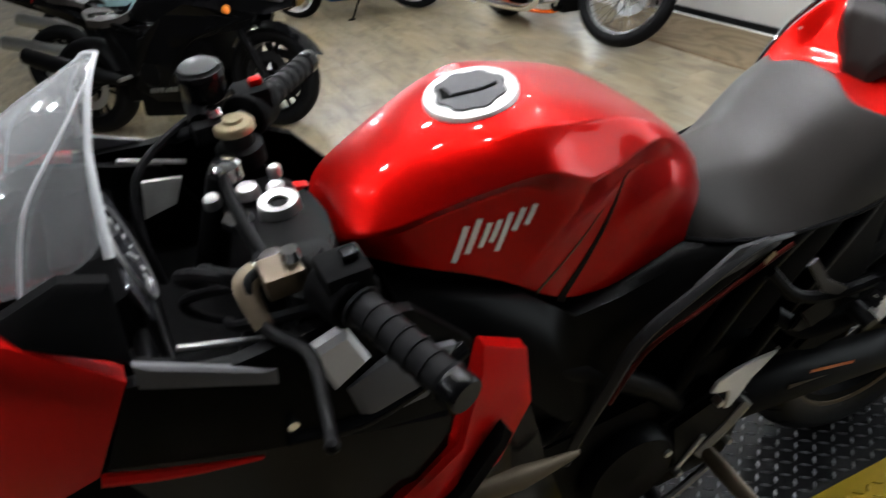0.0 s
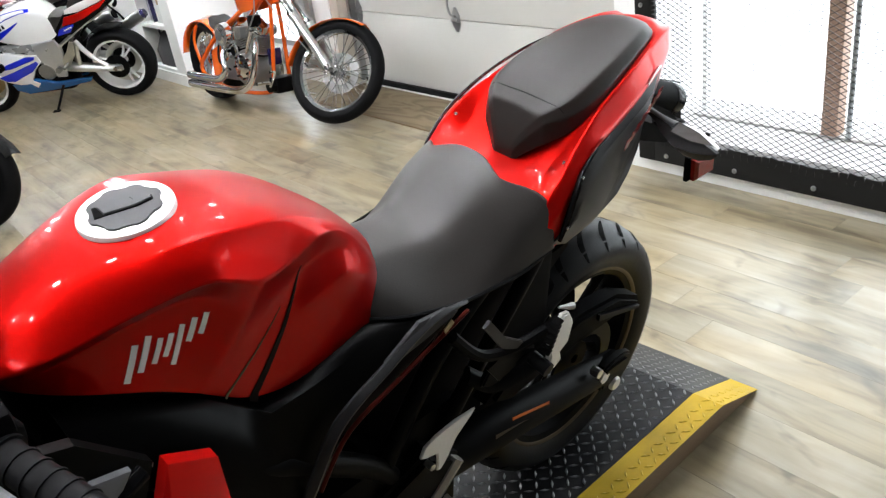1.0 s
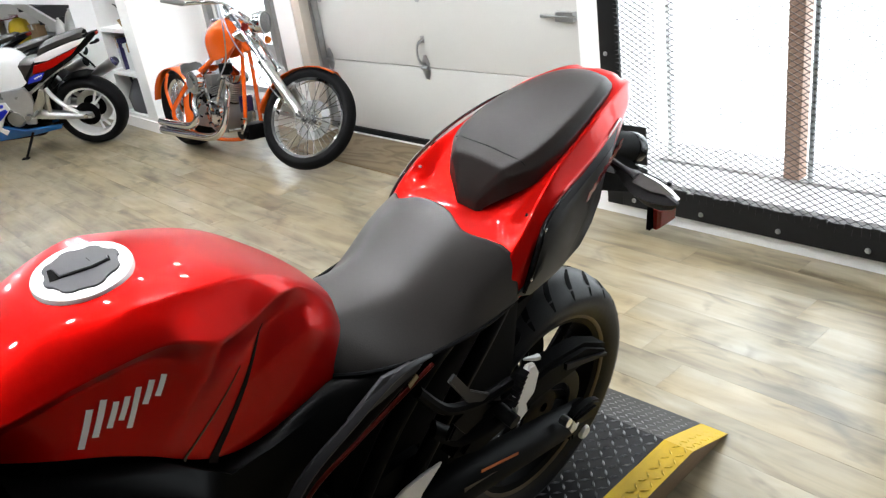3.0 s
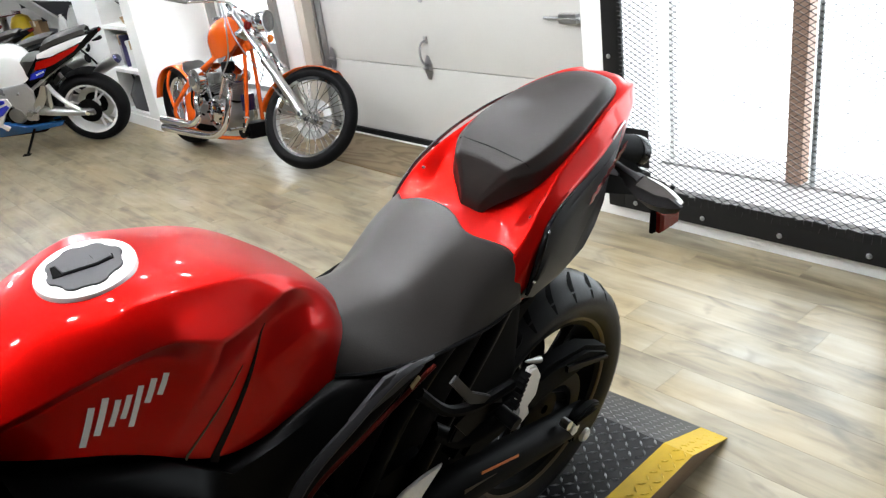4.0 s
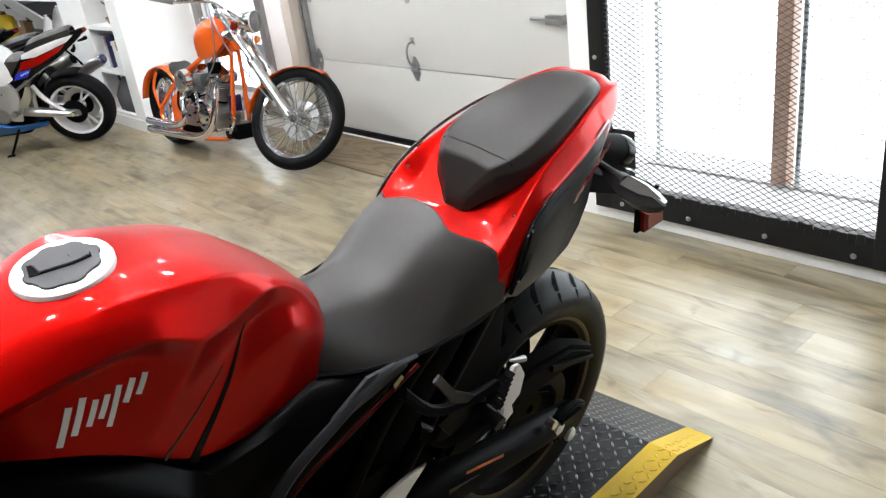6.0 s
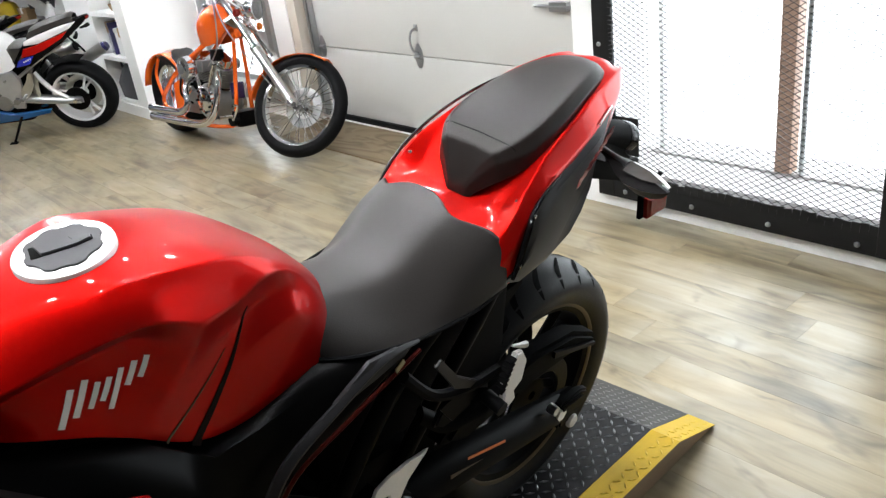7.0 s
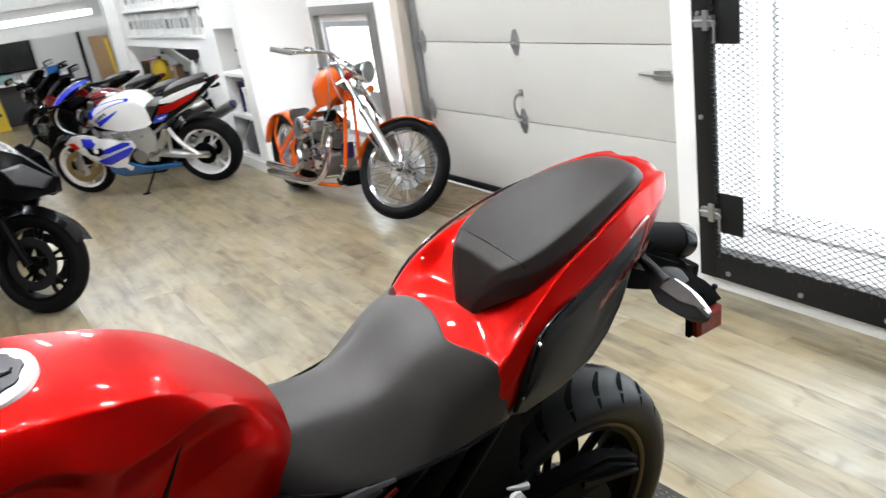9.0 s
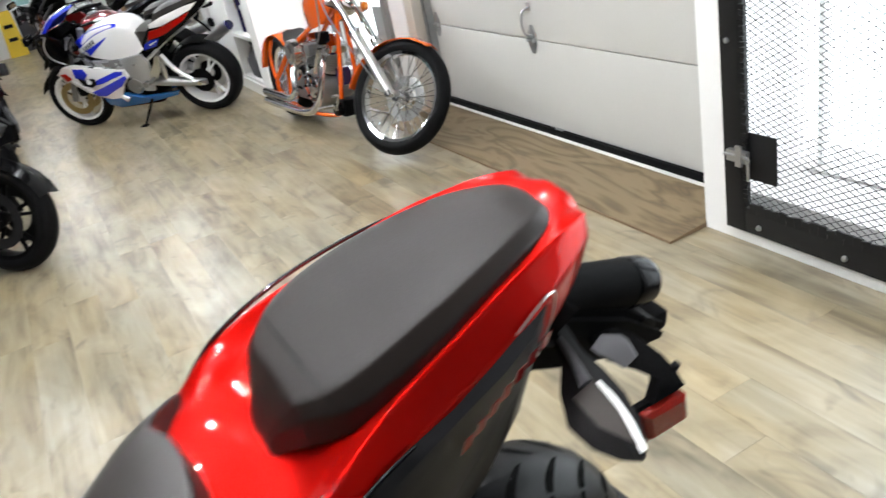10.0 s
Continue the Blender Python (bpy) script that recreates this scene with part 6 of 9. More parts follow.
    # instruments
    dash = part("instrument_panel", grid_skin([[(x + 0.35 * (z - 0.99), sy * w, z + dz) for sy, dz in ((-1, -0.035), (-1, 0.02), (-0.6, 0.045), (0.6, 0.045), (1, 0.02), (1, -0.035), (0.5, -0.06), (-0.5, -0.06))] for x, w, z in ((-1.300, 0.095, 0.985), (-1.262, 0.105, 0.985), (-1.245, 0.096, 0.985))], close=True), "black_plastic", b, "black instrument cluster with a round tachometer", 30)
    tach = part("tachometer", lathe([(0.0, 0.001), (0.048, 0.001), (0.050, 0.004), (0.054, 0.004), (0.055, 0.0), (0.052, -0.006), (0.0, -0.006)], 40, closed=False, axis="z"), "dial", dash)
    tach.matrix_local = pose(-1.240, -0.012, 0.990, 0, 78, 0)
    part("dial_ring", lathe([(0.049, 0.0045), (0.053, 0.0055), (0.055, 0.002), (0.050, 0.002)], 40, axis="z"), "cast", tach)
    bm = bmesh.new()
    for k in range(14):
        a = radians(-30 + 18.5 * k)
        box(bm, 0.036, 0.045, -0.0012, 0.0012, 0.0012, 0.0018, m=pose(0, 0, 0, 0, 0, math.degrees(a)))
    box(bm, 0.0, 0.036, -0.001, 0.001, 0.002, 0.003, m=pose(0, 0, 0, 0, 0, 40))
    part("dial_marks", bm, "dial_white", tach)
    for y in (-0.075, 0.065):
        part("display", bx(-0.003, 0.003, -0.020, 0.020, -0.025, 0.025, bevel=0.002, m=pose(-1.2405, y, 0.985, 0, -12, 0)), "dial", dash)

    # screen and nose
    rows = []
    for pts in (((-1.246, 0.116, 1.064), (-1.330, 0.112, 1.046), (-1.43, 0.066, 1.035), (-1.460, 0.0, 1.035)), ((-1.240, 0.096, 1.100), (-1.300, 0.084, 1.108), (-1.350, 0.050, 1.110), (-1.372, 0.0, 1.110)),
                ((-1.231, 0.066, 1.140), (-1.254, 0.056, 1.150), (-1.277, 0.034, 1.160), (-1.288, 0.0, 1.164)), ((-1.214, 0.030, 1.178), (-1.210, 0.022, 1.183), (-1.204, 0.012, 1.188), (-1.200, 0.0, 1.190))):
        rows.append([(x, -y, z) for x, y, z in pts] + [(x, y, z) for x, y, z in pts[-2::-1]])
    ws = part("windscreen", grid_skin(rows, crease_rows={0: 1.0, 3: 0.6}, crease_cols={0: 1.0, 6: 1.0}), "screen", b, "clear curved plastic windscreen", 0)
    ws.data.polygons.foreach_set("use_smooth", [True] * len(ws.data.polygons))
    subsurf(solid(ws, 0.003), 2)
    for s in (-1, 1):
        part("screen_edge", tube([(-1.246, s * 0.117, 1.064), (-1.240, s * 0.097, 1.100), (-1.231, s * 0.067, 1.140), (-1.213, s * 0.031, 1.179), (-1.199, 0.0, 1.191)], [0.0045, 0.0040, 0.0034, 0.0028, 0.0024], 8), "screen_rim", ws, "clear screen edge with its bright gleam put into the colour")
        part("screen_lip", tube([(-1.325, s * 0.114, 1.047), (-1.297, s * 0.086, 1.108), (-1.252, s * 0.058, 1.150), (-1.209, s * 0.023, 1.183)], 0.0020, 6), "screen_rim", ws)
    nose = [(-1.265, 0.205, 1.005), (-1.345, 0.165, 1.055), (-1.455, 0.085, 1.055), (-1.530, 0.020, 0.985), (-1.555, 0.015, 0.920), (-1.500, 0.090, 0.870), (-1.400, 0.160, 0.845), (-1.320, 0.200, 0.905)]
    for s in (-1, 1):
        part("nose_panel", shell([(x, s * y, z) for x, y, z in nose], 0.02), "red_matt", b, "red nose fairing panel", 30)
        part("headlight", shell([(x, s * y, z) for x, y, z in ((-1.455, 0.120, 0.862), (-1.535, 0.050, 0.905), (-1.560, 0.020, 0.875), (-1.500, 0.060, 0.820), (-1.420, 0.120, 0.825))], 0.03), "headlight", b, "clear slanted headlight", 30)
        part("screen_mount", shell([(x, s * y, z) for x, y, z in ((-1.256, 0.196, 1.012), (-1.250, 0.165, 1.075), (-1.285, 0.158, 1.085), (-1.345, 0.150, 1.060), (-1.330, 0.170, 1.045))], 0.012), "black_plastic", b, "", 30)
        up = part("upper_fairing", shell([(x, s * y, z) for x, y, z in ((-1.268, 0.205, 0.998), (-1.180, 0.212, 0.985), (-1.085, 0.205, 0.985), (-1.010, 0.195, 0.950), (-0.945, 0.182, 0.862), (-0.985, 0.205, 0.800), (-1.075, 0.222, 0.838), (-1.180, 0.224, 0.880), (-1.310, 0.205, 0.915))], 0.014), "dark_panel", b, "satin black upper side fairing", 28)
        part("fairing_ridge", tube([(-1.160, s * 0.228, 0.888), (-1.090, s * 0.226, 0.868), (-1.020, s * 0.214, 0.868), (-0.960, s * 0.196, 0.872)], 0.009, 8, flat=0.5), "black_gloss", up)
        part("grey_insert", shell([(x, s * y, z) for x, y, z in ((-1.122, 0.2215, 0.975), (-1.083, 0.2185, 0.983), (-1.066, 0.2175, 0.936), (-1.105, 0.2225, 0.918))], 0.010), "insert", up, "pale graphite insert in the side fairing", 28)
        part("fairing_facet", shell([(x, s * y, z) for x, y, z in ((-1.095, 0.2225, 0.912), (-1.045, 0.2185, 0.925), (-0.972, 0.201, 0.888), (-1.015, 0.2140, 0.846), (-1.085, 0.2250, 0.858))], 0.008), "smoke", up, "graphite facet below the insert", 28)
        part("fairing_lip", shell([(x, s * y, z) for x, y, z in ((-1.256, 0.2085, 1.022), (-1.150, 0.2185, 0.968), (-1.152, 0.2205, 0.952), (-1.258, 0.2115, 0.998))], 0.006), "smoke", up, "", 28)
        part("fairing_screw", rod((-1.152, s * 0.222, 0.905), (-1.152, s * 0.2315, 0.904), 0.006, 10), "chrome", up)
        part("red_line", tube([(-1.318, s * 0.207, 0.908), (-1.255, s * 0.219, 0.892), (-1.185, s * 0.228, 0.877)], [0.006, 0.005, 0.002], 6, flat=0.5), "red_gloss", up)
        part("red_side_panel", shell([(x, s * y, z) for x, y, z in ((-0.930, 0.178, 0.842), (-0.872, 0.170, 0.800), (-0.868, 0.172, 0.705), (-0.925, 0.188, 0.640), (-1.010, 0.200, 0.615), (-1.110, 0.205, 0.640), (-1.060, 0.210, 0.690), (-0.985, 0.208, 0.740))], 0.018), "red_matt", b, "red angular side fairing panel", 25)
        part("vent_slash", shell([(x, s * y, z) for x, y, z in ((-0.925, 0.2095, 0.735), (-0.915, 0.2095, 0.715), (-0.985, 0.2165, 0.640), (-1.04, 0.2165, 0.630), (-0.99, 0.2145, 0.665))], 0.012), "black_plastic", b, "", 30)
        low = part("lower_fairing", shell([(x, s * y, z) for x, y, z in ((-1.315, 0.190, 0.900), (-1.185, 0.212, 0.868), (-1.075, 0.212, 0.826), (-0.985, 0.198, 0.780), (-1.10, 0.196, 0.650), (-1.0, 0.190, 0.605), (-0.920, 0.180, 0.630), (-0.865, 0.165, 0.690), (-0.840, 0.160, 0.560), (-0.800, 0.150, 0.400), (-0.860, 0.135, 0.300), (-1.000, 0.130, 0.290), (-1.120, 0.150, 0.420), (-1.230, 0.165, 0.620))], 0.016), "black_gloss", b, "glossy black lower side fairing", 25)
        # Bronze strip paints the floor's reflection along the glossy black pan.
        part("belly_edge", tube([(-1.07, s * 0.198, 0.660), (-0.98, s * 0.202, 0.625), (-0.90, s * 0.196, 0.598), (-0.80, s * 0.182, 0.568)], [0.004, 0.012, 0.016, 0.004], 10, flat=0.4), "bronze", low, "dull gold strip for the floor's reflection in the black belly pan")
        stalk = part("mirror_stalk", tube([(-1.395, s * 0.150, 1.040), (-1.380, s * 0.235, 1.110), (-1.355, s * 0.320, 1.165)], [0.012, 0.010, 0.009], 8), "black_plastic", b)
        mir = part("mirror", bx(-0.022, 0.022, -0.075, 0.075, -0.042, 0.042, bevel=0.018, m=pose(-1.350, s * 0.385, 1.195, 0, 8, s * -12)), "black_gloss", stalk, "black rounded mirror shell")
        part("mirror_glass", bx(0.0225, 0.0245, -0.062, 0.062, -0.030, 0.030, bevel=0.0008, m=pose(-1.350, s * 0.385, 1.195, 0, 8, s * -12)), "chrome", mir)
    for s in (-1, 1):
        part("nose_liner", shell([(x + 0.004, s * (y - 0.022), z) for x, y, z in ((-1.180, 0.215, 0.960), (-1.345, 0.185, 1.035), (-1.455, 0.085, 1.035), (-1.530, 0.03, 0.975), (-1.545, 0.03, 0.900), (-1.450, 0.130, 0.800), (-1.300, 0.200, 0.800), (-1.120, 0.220, 0.820))], 0.01), "black_plastic", b, "", 30)
    part("inner_panel", grid_skin([[(x, sy * w, z) for sy in (-1, -0.5, 0.5, 1)] for x, w, z in ((-1.30, 0.185, 0.900), (-1.20, 0.195, 0.850), (-1.08, 0.19, 0.830), (-1.0, 0.17, 0.82))]), "black_plastic", b, "black inner fairing panel")
    for s in (-1, 1):
        part("inner_trim", shell([(x, s * y, z) for x, y, z in ((-1.204, 0.170, 0.957), (-1.158, 0.170, 0.948), (-1.174, 0.168, 0.916), (-1.215, 0.168, 0.908))], 0.006), "cap_ring", b, "pale grey inner fairing trim", 30)
        part("trim_edge", rod((-1.222, s * 0.172, 0.990), (-1.147, s * 0.172, 0.963), 0.0035, 8), "cast", b)
    part("cross_stay", rod((-1.25, -0.17, 0.955), (-1.25, 0.17, 0.955), 0.009), "black_metal", b)
    part("cross_stay", rod((-1.235, -0.185, 0.905), (-1.235, 0.185, 0.905), 0.007), "black_metal", b)
    part("horn", lathe([(0.0, 0.014), (0.028, 0.012), (0.033, 0.0), (0.0, -0.012)], 24, (-1.205, -0.115, 0.868), closed=False, axis="z"), "cast", b, "grey disc horn")
    part("front_fender", grid_skin([[(-1.37 + 0.325 * math.cos(radians(a)), y, 0.298 + (0.325 - abs(y) * 0.5) * math.sin(radians(a))) for y in (-0.07, -0.04, 0.0, 0.04, 0.07)] for a in range(20, 170, 15)]), "black_gloss", b)
    part("radiator", bx(-1.135, -1.10, -0.14, 0.14, 0.44, 0.70, bevel=0.006), "black_metal", b)


red_motorcycle_body(RED_BIKE)


# ---- the other motorcycles ----
def outline(points, s=1):
    return [(x, s * y, z) for x, y, z in points]


def sport_bike(m, label, tank="black_gloss", tail="black_gloss", upper="black_gloss", side="black_gloss", belly="black_gloss", rim="black_metal", frame="black_metal", seat="vinyl", wb=1.38, disc="alloy",
               amber=False, screen="lens_dark", muffler="alloy", group="", simple=False, lamp="headlight", nose=0.0):
    """A faired sport motorcycle; its front points to -x, its rear tyre stands at the origin."""
    b = thing("sport_motorcycle", m, label, "motorcycle", group)
    cast_wheel(b, "rear_wheel", (0, 0, 0.312), 0.312, 0.185, 0.220, rim, 5, "alloy", (0.07,), None, 0.06, False, 0.9)
    cast_wheel(b, "front_wheel", (-wb, 0, 0.300), 0.300, 0.120, 0.220, rim, 5, disc, (-0.065, 0.065), None, 0.05, False, 0.4)
    for s in (-1, 1):
        sw = part("swingarm", tube([(-0.55, s * 0.11, 0.40), (-0.35, s * 0.125, 0.38), (0.0, s * 0.125, 0.315), (0.07, s * 0.125, 0.305)], [0.04, 0.045, 0.036, 0.03], 8, flat=0.45), frame, b)
        part("axle_end", rod((0.0, s * 0.12, 0.312), (0.0, s * 0.155, 0.312), 0.018, 10), "cast", sw)
        part("frame_beam", tube([(-1.00, s * 0.07, 0.80), (-0.86, s * 0.165, 0.70), (-0.66, s * 0.175, 0.56), (-0.54, s * 0.150, 0.40)], [0.035, 0.05, 0.055, 0.045], 8, flat=0.4), frame, b)
        part("sub_frame", tube([(-0.56, s * 0.12, 0.62), (-0.30, s * 0.10, 0.70), (0.12, s * 0.06, 0.80)], 0.016, 8), frame, b)
        part("footrest_hanger", plate([(-0.50, 0.36), (-0.40, 0.38), (-0.30, 0.62), (-0.36, 0.64), (-0.46, 0.48)], 0.018, Matrix.Translation((0, s * 0.16, 0)), bevel=0.004), "black_metal", b)
        part("foot_peg", rod((-0.45, s * 0.16, 0.37), (-0.45, s * 0.27, 0.36), 0.013, 8), "cast", b)
        part("fork_leg", rod((-wb + 0.22, s * 0.10, 0.80), (-wb, s * 0.10, 0.30), 0.026, 12), "black_metal", b)
        part("grip", rod((-wb + 0.36, s * 0.20, 0.885), (-wb + 0.44, s * 0.345, 0.860), 0.017, 10), "rubber", b)
        part("handlebar", rod((-wb + 0.26, s * 0.09, 0.890), (-wb + 0.36, s * 0.20, 0.885), 0.012, 10), "black_metal", b)
        part("lever", tube([(-wb + 0.30, s * 0.15, 0.885), (-wb + 0.30, s * 0.22, 0.870), (-wb + 0.36, s * 0.345, 0.85)], 0.006, 6), "cast", b)
        st = part("mirror_stalk", tube([(-wb + 0.02, s * 0.12, 0.93), (-wb + 0.06, s * 0.24, 0.99), (-wb + 0.09, s * 0.31, 1.02)], 0.008, 6), "black_plastic", b)
        mi = part("mirror", bx(-0.02, 0.02, -0.07, 0.07, -0.035, 0.035, bevel=0.015, m=pose(-wb + 0.10, s * 0.365, 1.045, 0, 6, s * -10)), "black_gloss", st)
        part("mirror_glass", bx(0.0205, 0.0225, -0.058, 0.058, -0.025, 0.025, m=pose(-wb + 0.10, s * 0.365, 1.045, 0, 6, s * -10)), "chrome", mi)
        # side fairing
        sp = part("side_fairing", shell(outline(((-1.40, 0.11, 0.66), (-1.22, 0.20, 0.75), (-1.00, 0.225, 0.80), (-0.80, 0.21, 0.74), (-0.72, 0.205, 0.62), (-0.86, 0.215, 0.52), (-1.02, 0.215, 0.56), (-1.20, 0.19, 0.58), (-1.36, 0.13, 0.60)), s), 0.03), side, b, "upper side fairing", 28)
        lp = part("lower_fairing", shell(outline(((-1.06, 0.205, 0.585), (-0.90, 0.215, 0.54), (-0.72, 0.20, 0.62), (-0.60, 0.18, 0.50), (-0.46, 0.16, 0.30), (-0.60, 0.14, 0.20), (-0.92, 0.14, 0.18), (-1.08, 0.15, 0.30), (-1.13, 0.17, 0.45)), s), 0.025), belly, b, "lower side fairing", 28)
        if not simple:
            part("fairing_crease", tube(outline(((-1.38, 0.135, 0.645), (-1.15, 0.222, 0.60), (-0.98, 0.240, 0.54), (-0.88, 0.242, 0.42), (-0.74, 0.22, 0.28)), s), [0.004, 0.010, 0.013, 0.010, 0.004], 6, flat=0.5), "dark_panel", sp)
            for k in range(6):
                part("brand_bar", bx(-0.80 + 0.036 * k, -0.774 + 0.036 * k, s * 0.1765 - 0.001, s * 0.1765 + 0.001, 0.262, 0.290), "cast", lp)
        part("upper_cowl", shell(outline(((-wb - 0.13 - nose, 0.015, 0.74 + 0.3 * nose), (-wb - 0.04 - 0.6 * nose, 0.10, 0.86 + 0.5 * nose), (-wb + 0.10 - 0.2 * nose, 0.16, 0.93 + 0.5 * nose), (-wb + 0.28, 0.19, 0.88 + 0.3 * nose), (-wb + 0.34, 0.205, 0.78), (-wb + 0.14, 0.195, 0.72), (-wb - 0.04 - 0.5 * nose, 0.13, 0.66), (-wb - 0.12 - nose, 0.03, 0.66 + 0.3 * nose)), s), 0.025), upper, b, "nose cowl", 28)
        part("headlight", shell(outline(((-wb - 0.115 - nose, 0.045, 0.735 + 0.4 * nose), (-wb - 0.03 - 0.7 * nose, 0.125, 0.825 + 0.4 * nose), (-wb + 0.05 - 0.6 * nose, 0.172, 0.815 + 0.3 * nose), (-wb - 0.01 - 0.6 * nose, 0.158, 0.735 + 0.2 * nose), (-wb - 0.09 - 0.9 * nose, 0.085, 0.690 + 0.3 * nose)), s), 0.03), lamp, b, "headlight", 30)
        if amber:
            part("turn_signal", lathe([(0.0, -0.022), (0.02, -0.016), (0.028, 0.0), (0.0, 0.004)], 18, (0, 0, 0), closed=False), "lens_orange", b, "amber turn signal lens").matrix_local = pose(-1.285, s * 0.205, 0.712, 0, 0, 0 if s < 0 else 180)
    part("front_fender", grid_skin([[(-wb + 0.325 * math.cos(radians(a)), y, 0.300 + (0.325 - abs(y) * 0.5) * math.sin(radians(a))) for y in (-0.075, -0.04, 0.0, 0.04, 0.075)] for a in range(35, 175, 14)]), "black_gloss", b)
    eng = part("engine", bx(-0.98, -0.52, -0.15, 0.15, 0.27, 0.60, bevel=0.04), "black_metal", b)
    part("engine_cover", lathe([(0.0, -0.19), (0.07, -0.185), (0.085, -0.165), (0.085, 0.165), (0.07, 0.185), (0.0, 0.19)], 24, (-0.62, 0, 0.38), closed=False), "black_metal", eng)
    rows = []
    for x, top, w, low in ((-0.44, 0.755, 0.075, 0.70), (-0.52, 0.825, 0.115, 0.70), (-0.62, 0.868, 0.150, 0.685), (-0.74, 0.888, 0.165, 0.675), (-0.86, 0.880, 0.160, 0.69), (-0.96, 0.845, 0.135, 0.71), (-1.02, 0.790, 0.10, 0.72)):
        rows.append([(x, y, z) for y, z in mirror_rows([(0.0, top), (w * 0.5, top - 0.006), (w * 0.85, top - 0.035), (w, (top + low) / 2 + 0.01), (w * 0.92, low)])])
    tk = part("fuel_tank", grid_skin(rows, crease_cols={0: 1.0, 8: 1.0}, crease_rows={}), tank, b, "", 0)
    tk.data.polygons.foreach_set("use_smooth", [True] * len(tk.data.polygons))
    subsurf(tk, 2)
    part("filler_cap", lathe([(0.0, 0.010), (0.045, 0.009), (0.050, 0.0), (0.0, -0.01)], 24, (-0.80, 0, 0.886), closed=False, axis="z"), "cast", tk)
    part("rider_seat", grid_skin([[(x, y, z) for y, z in mirror_rows([(0.0, zz), (w * 0.6, zz - 0.004), (w, zz - 0.022), (w * 0.95, zz - 0.065)])] for x, zz, w in ((-0.47, 0.775, 0.075), (-0.40, 0.745, 0.105), (-0.28, 0.735, 0.135), (-0.17, 0.755, 0.14), (-0.13, 0.805, 0.12))]), seat, b, "", 50)
    part("passenger_pad", grid_skin([[(x, y, z) for y, z in mirror_rows([(0.0, zz), (w * 0.6, zz - 0.003), (w, zz - 0.02), (w * 1.0, zz - 0.055)])] for x, zz, w in ((-0.14, 0.845, 0.09), (-0.10, 0.870, 0.105), (0.05, 0.895, 0.10), (0.18, 0.910, 0.07), (0.22, 0.905, 0.05))]), seat, b, "", 50)
    tl = part("tail_cowl", grid_skin([[(x, y, z) for y, z in mirror_rows([(0.0, zz), (w * 0.7, zz - 0.005), (w, zz - 0.045), (w * 0.8, zz - lo)])] for x, zz, w, lo in ((-0.30, 0.70, 0.13, 0.05), (-0.16, 0.77, 0.135, 0.10), (-0.02, 0.83, 0.125, 0.12), (0.14, 0.872, 0.10, 0.10), (0.28, 0.898, 0.065, 0.07), (0.36, 0.905, 0.035, 0.03))]), tail, b, "", 50)
    part("tail_lamp", bx(0.32, 0.365, -0.035, 0.035, 0.865, 0.895, bevel=0.008), "lens_red", tl)
    rows = [[(x, -y, z) for x, y, z in pts] + [(x, y, z) for x, y, z in pts[-2::-1]] for pts in
            (((-wb + 0.13, 0.165, 0.90), (-wb + 0.02, 0.12, 0.885), (-wb - 0.06, 0.0, 0.875)), ((-wb + 0.20, 0.145, 0.965), (-wb + 0.10, 0.10, 0.975), (-wb + 0.04, 0.0, 0.975)), ((-wb + 0.29, 0.09, 1.035), (-wb + 0.24, 0.065, 1.05), (-wb + 0.21, 0.0, 1.055)))]
    ws = part("windscreen", grid_skin(rows), screen, b, "", 0)
    ws.data.polygons.foreach_set("use_smooth", [True] * len(ws.data.polygons))
    subsurf(solid(ws, 0.003), 1)
    mf = part("muffler", tube([(-0.42, 0.17, 0.34), (-0.20, 0.20, 0.40), (0.10, 0.21, 0.48), (0.34, 0.20, 0.55)], [0.025, 0.05, 0.058, 0.055], 16), muffler, b)
    part("end_cap", rod((0.335, 0.20, 0.548), (0.350, 0.20, 0.554), 0.044, 16), "black_metal", mf)
    part("side_stand", tube([(-0.58, -0.10, 0.30), (-0.60, -0.18, 0.16), (-0.63, -0.27, 0.052)], [0.013, 0.012, 0.010], 8), "black_metal", b)
    part("stand_foot", bx(-0.665, -0.60, -0.295, -0.255, 0.046, 0.056, bevel=0.003), "black_metal", b)
    part("radiator", bx(-1.10, -1.06, -0.15, 0.15, 0.36, 0.66, bevel=0.006), "black_metal", b)
    # Sump block, made large and black to stand for deep shade underneath.
    part("oil_pan", bx(-0.96, -0.44, -0.12, 0.12, 0.10, 0.30, bevel=0.04), "black_metal", eng)
    part("linkage", bx(-0.50, -0.33, -0.10, 0.10, 0.20, 0.66, bevel=0.03), "black_metal", b)
    part("instrument_panel", bx(-wb + 0.12, -wb + 0.18, -0.09, 0.09, 0.86, 0.94, bevel=0.012), "black_plastic", b)
    return b


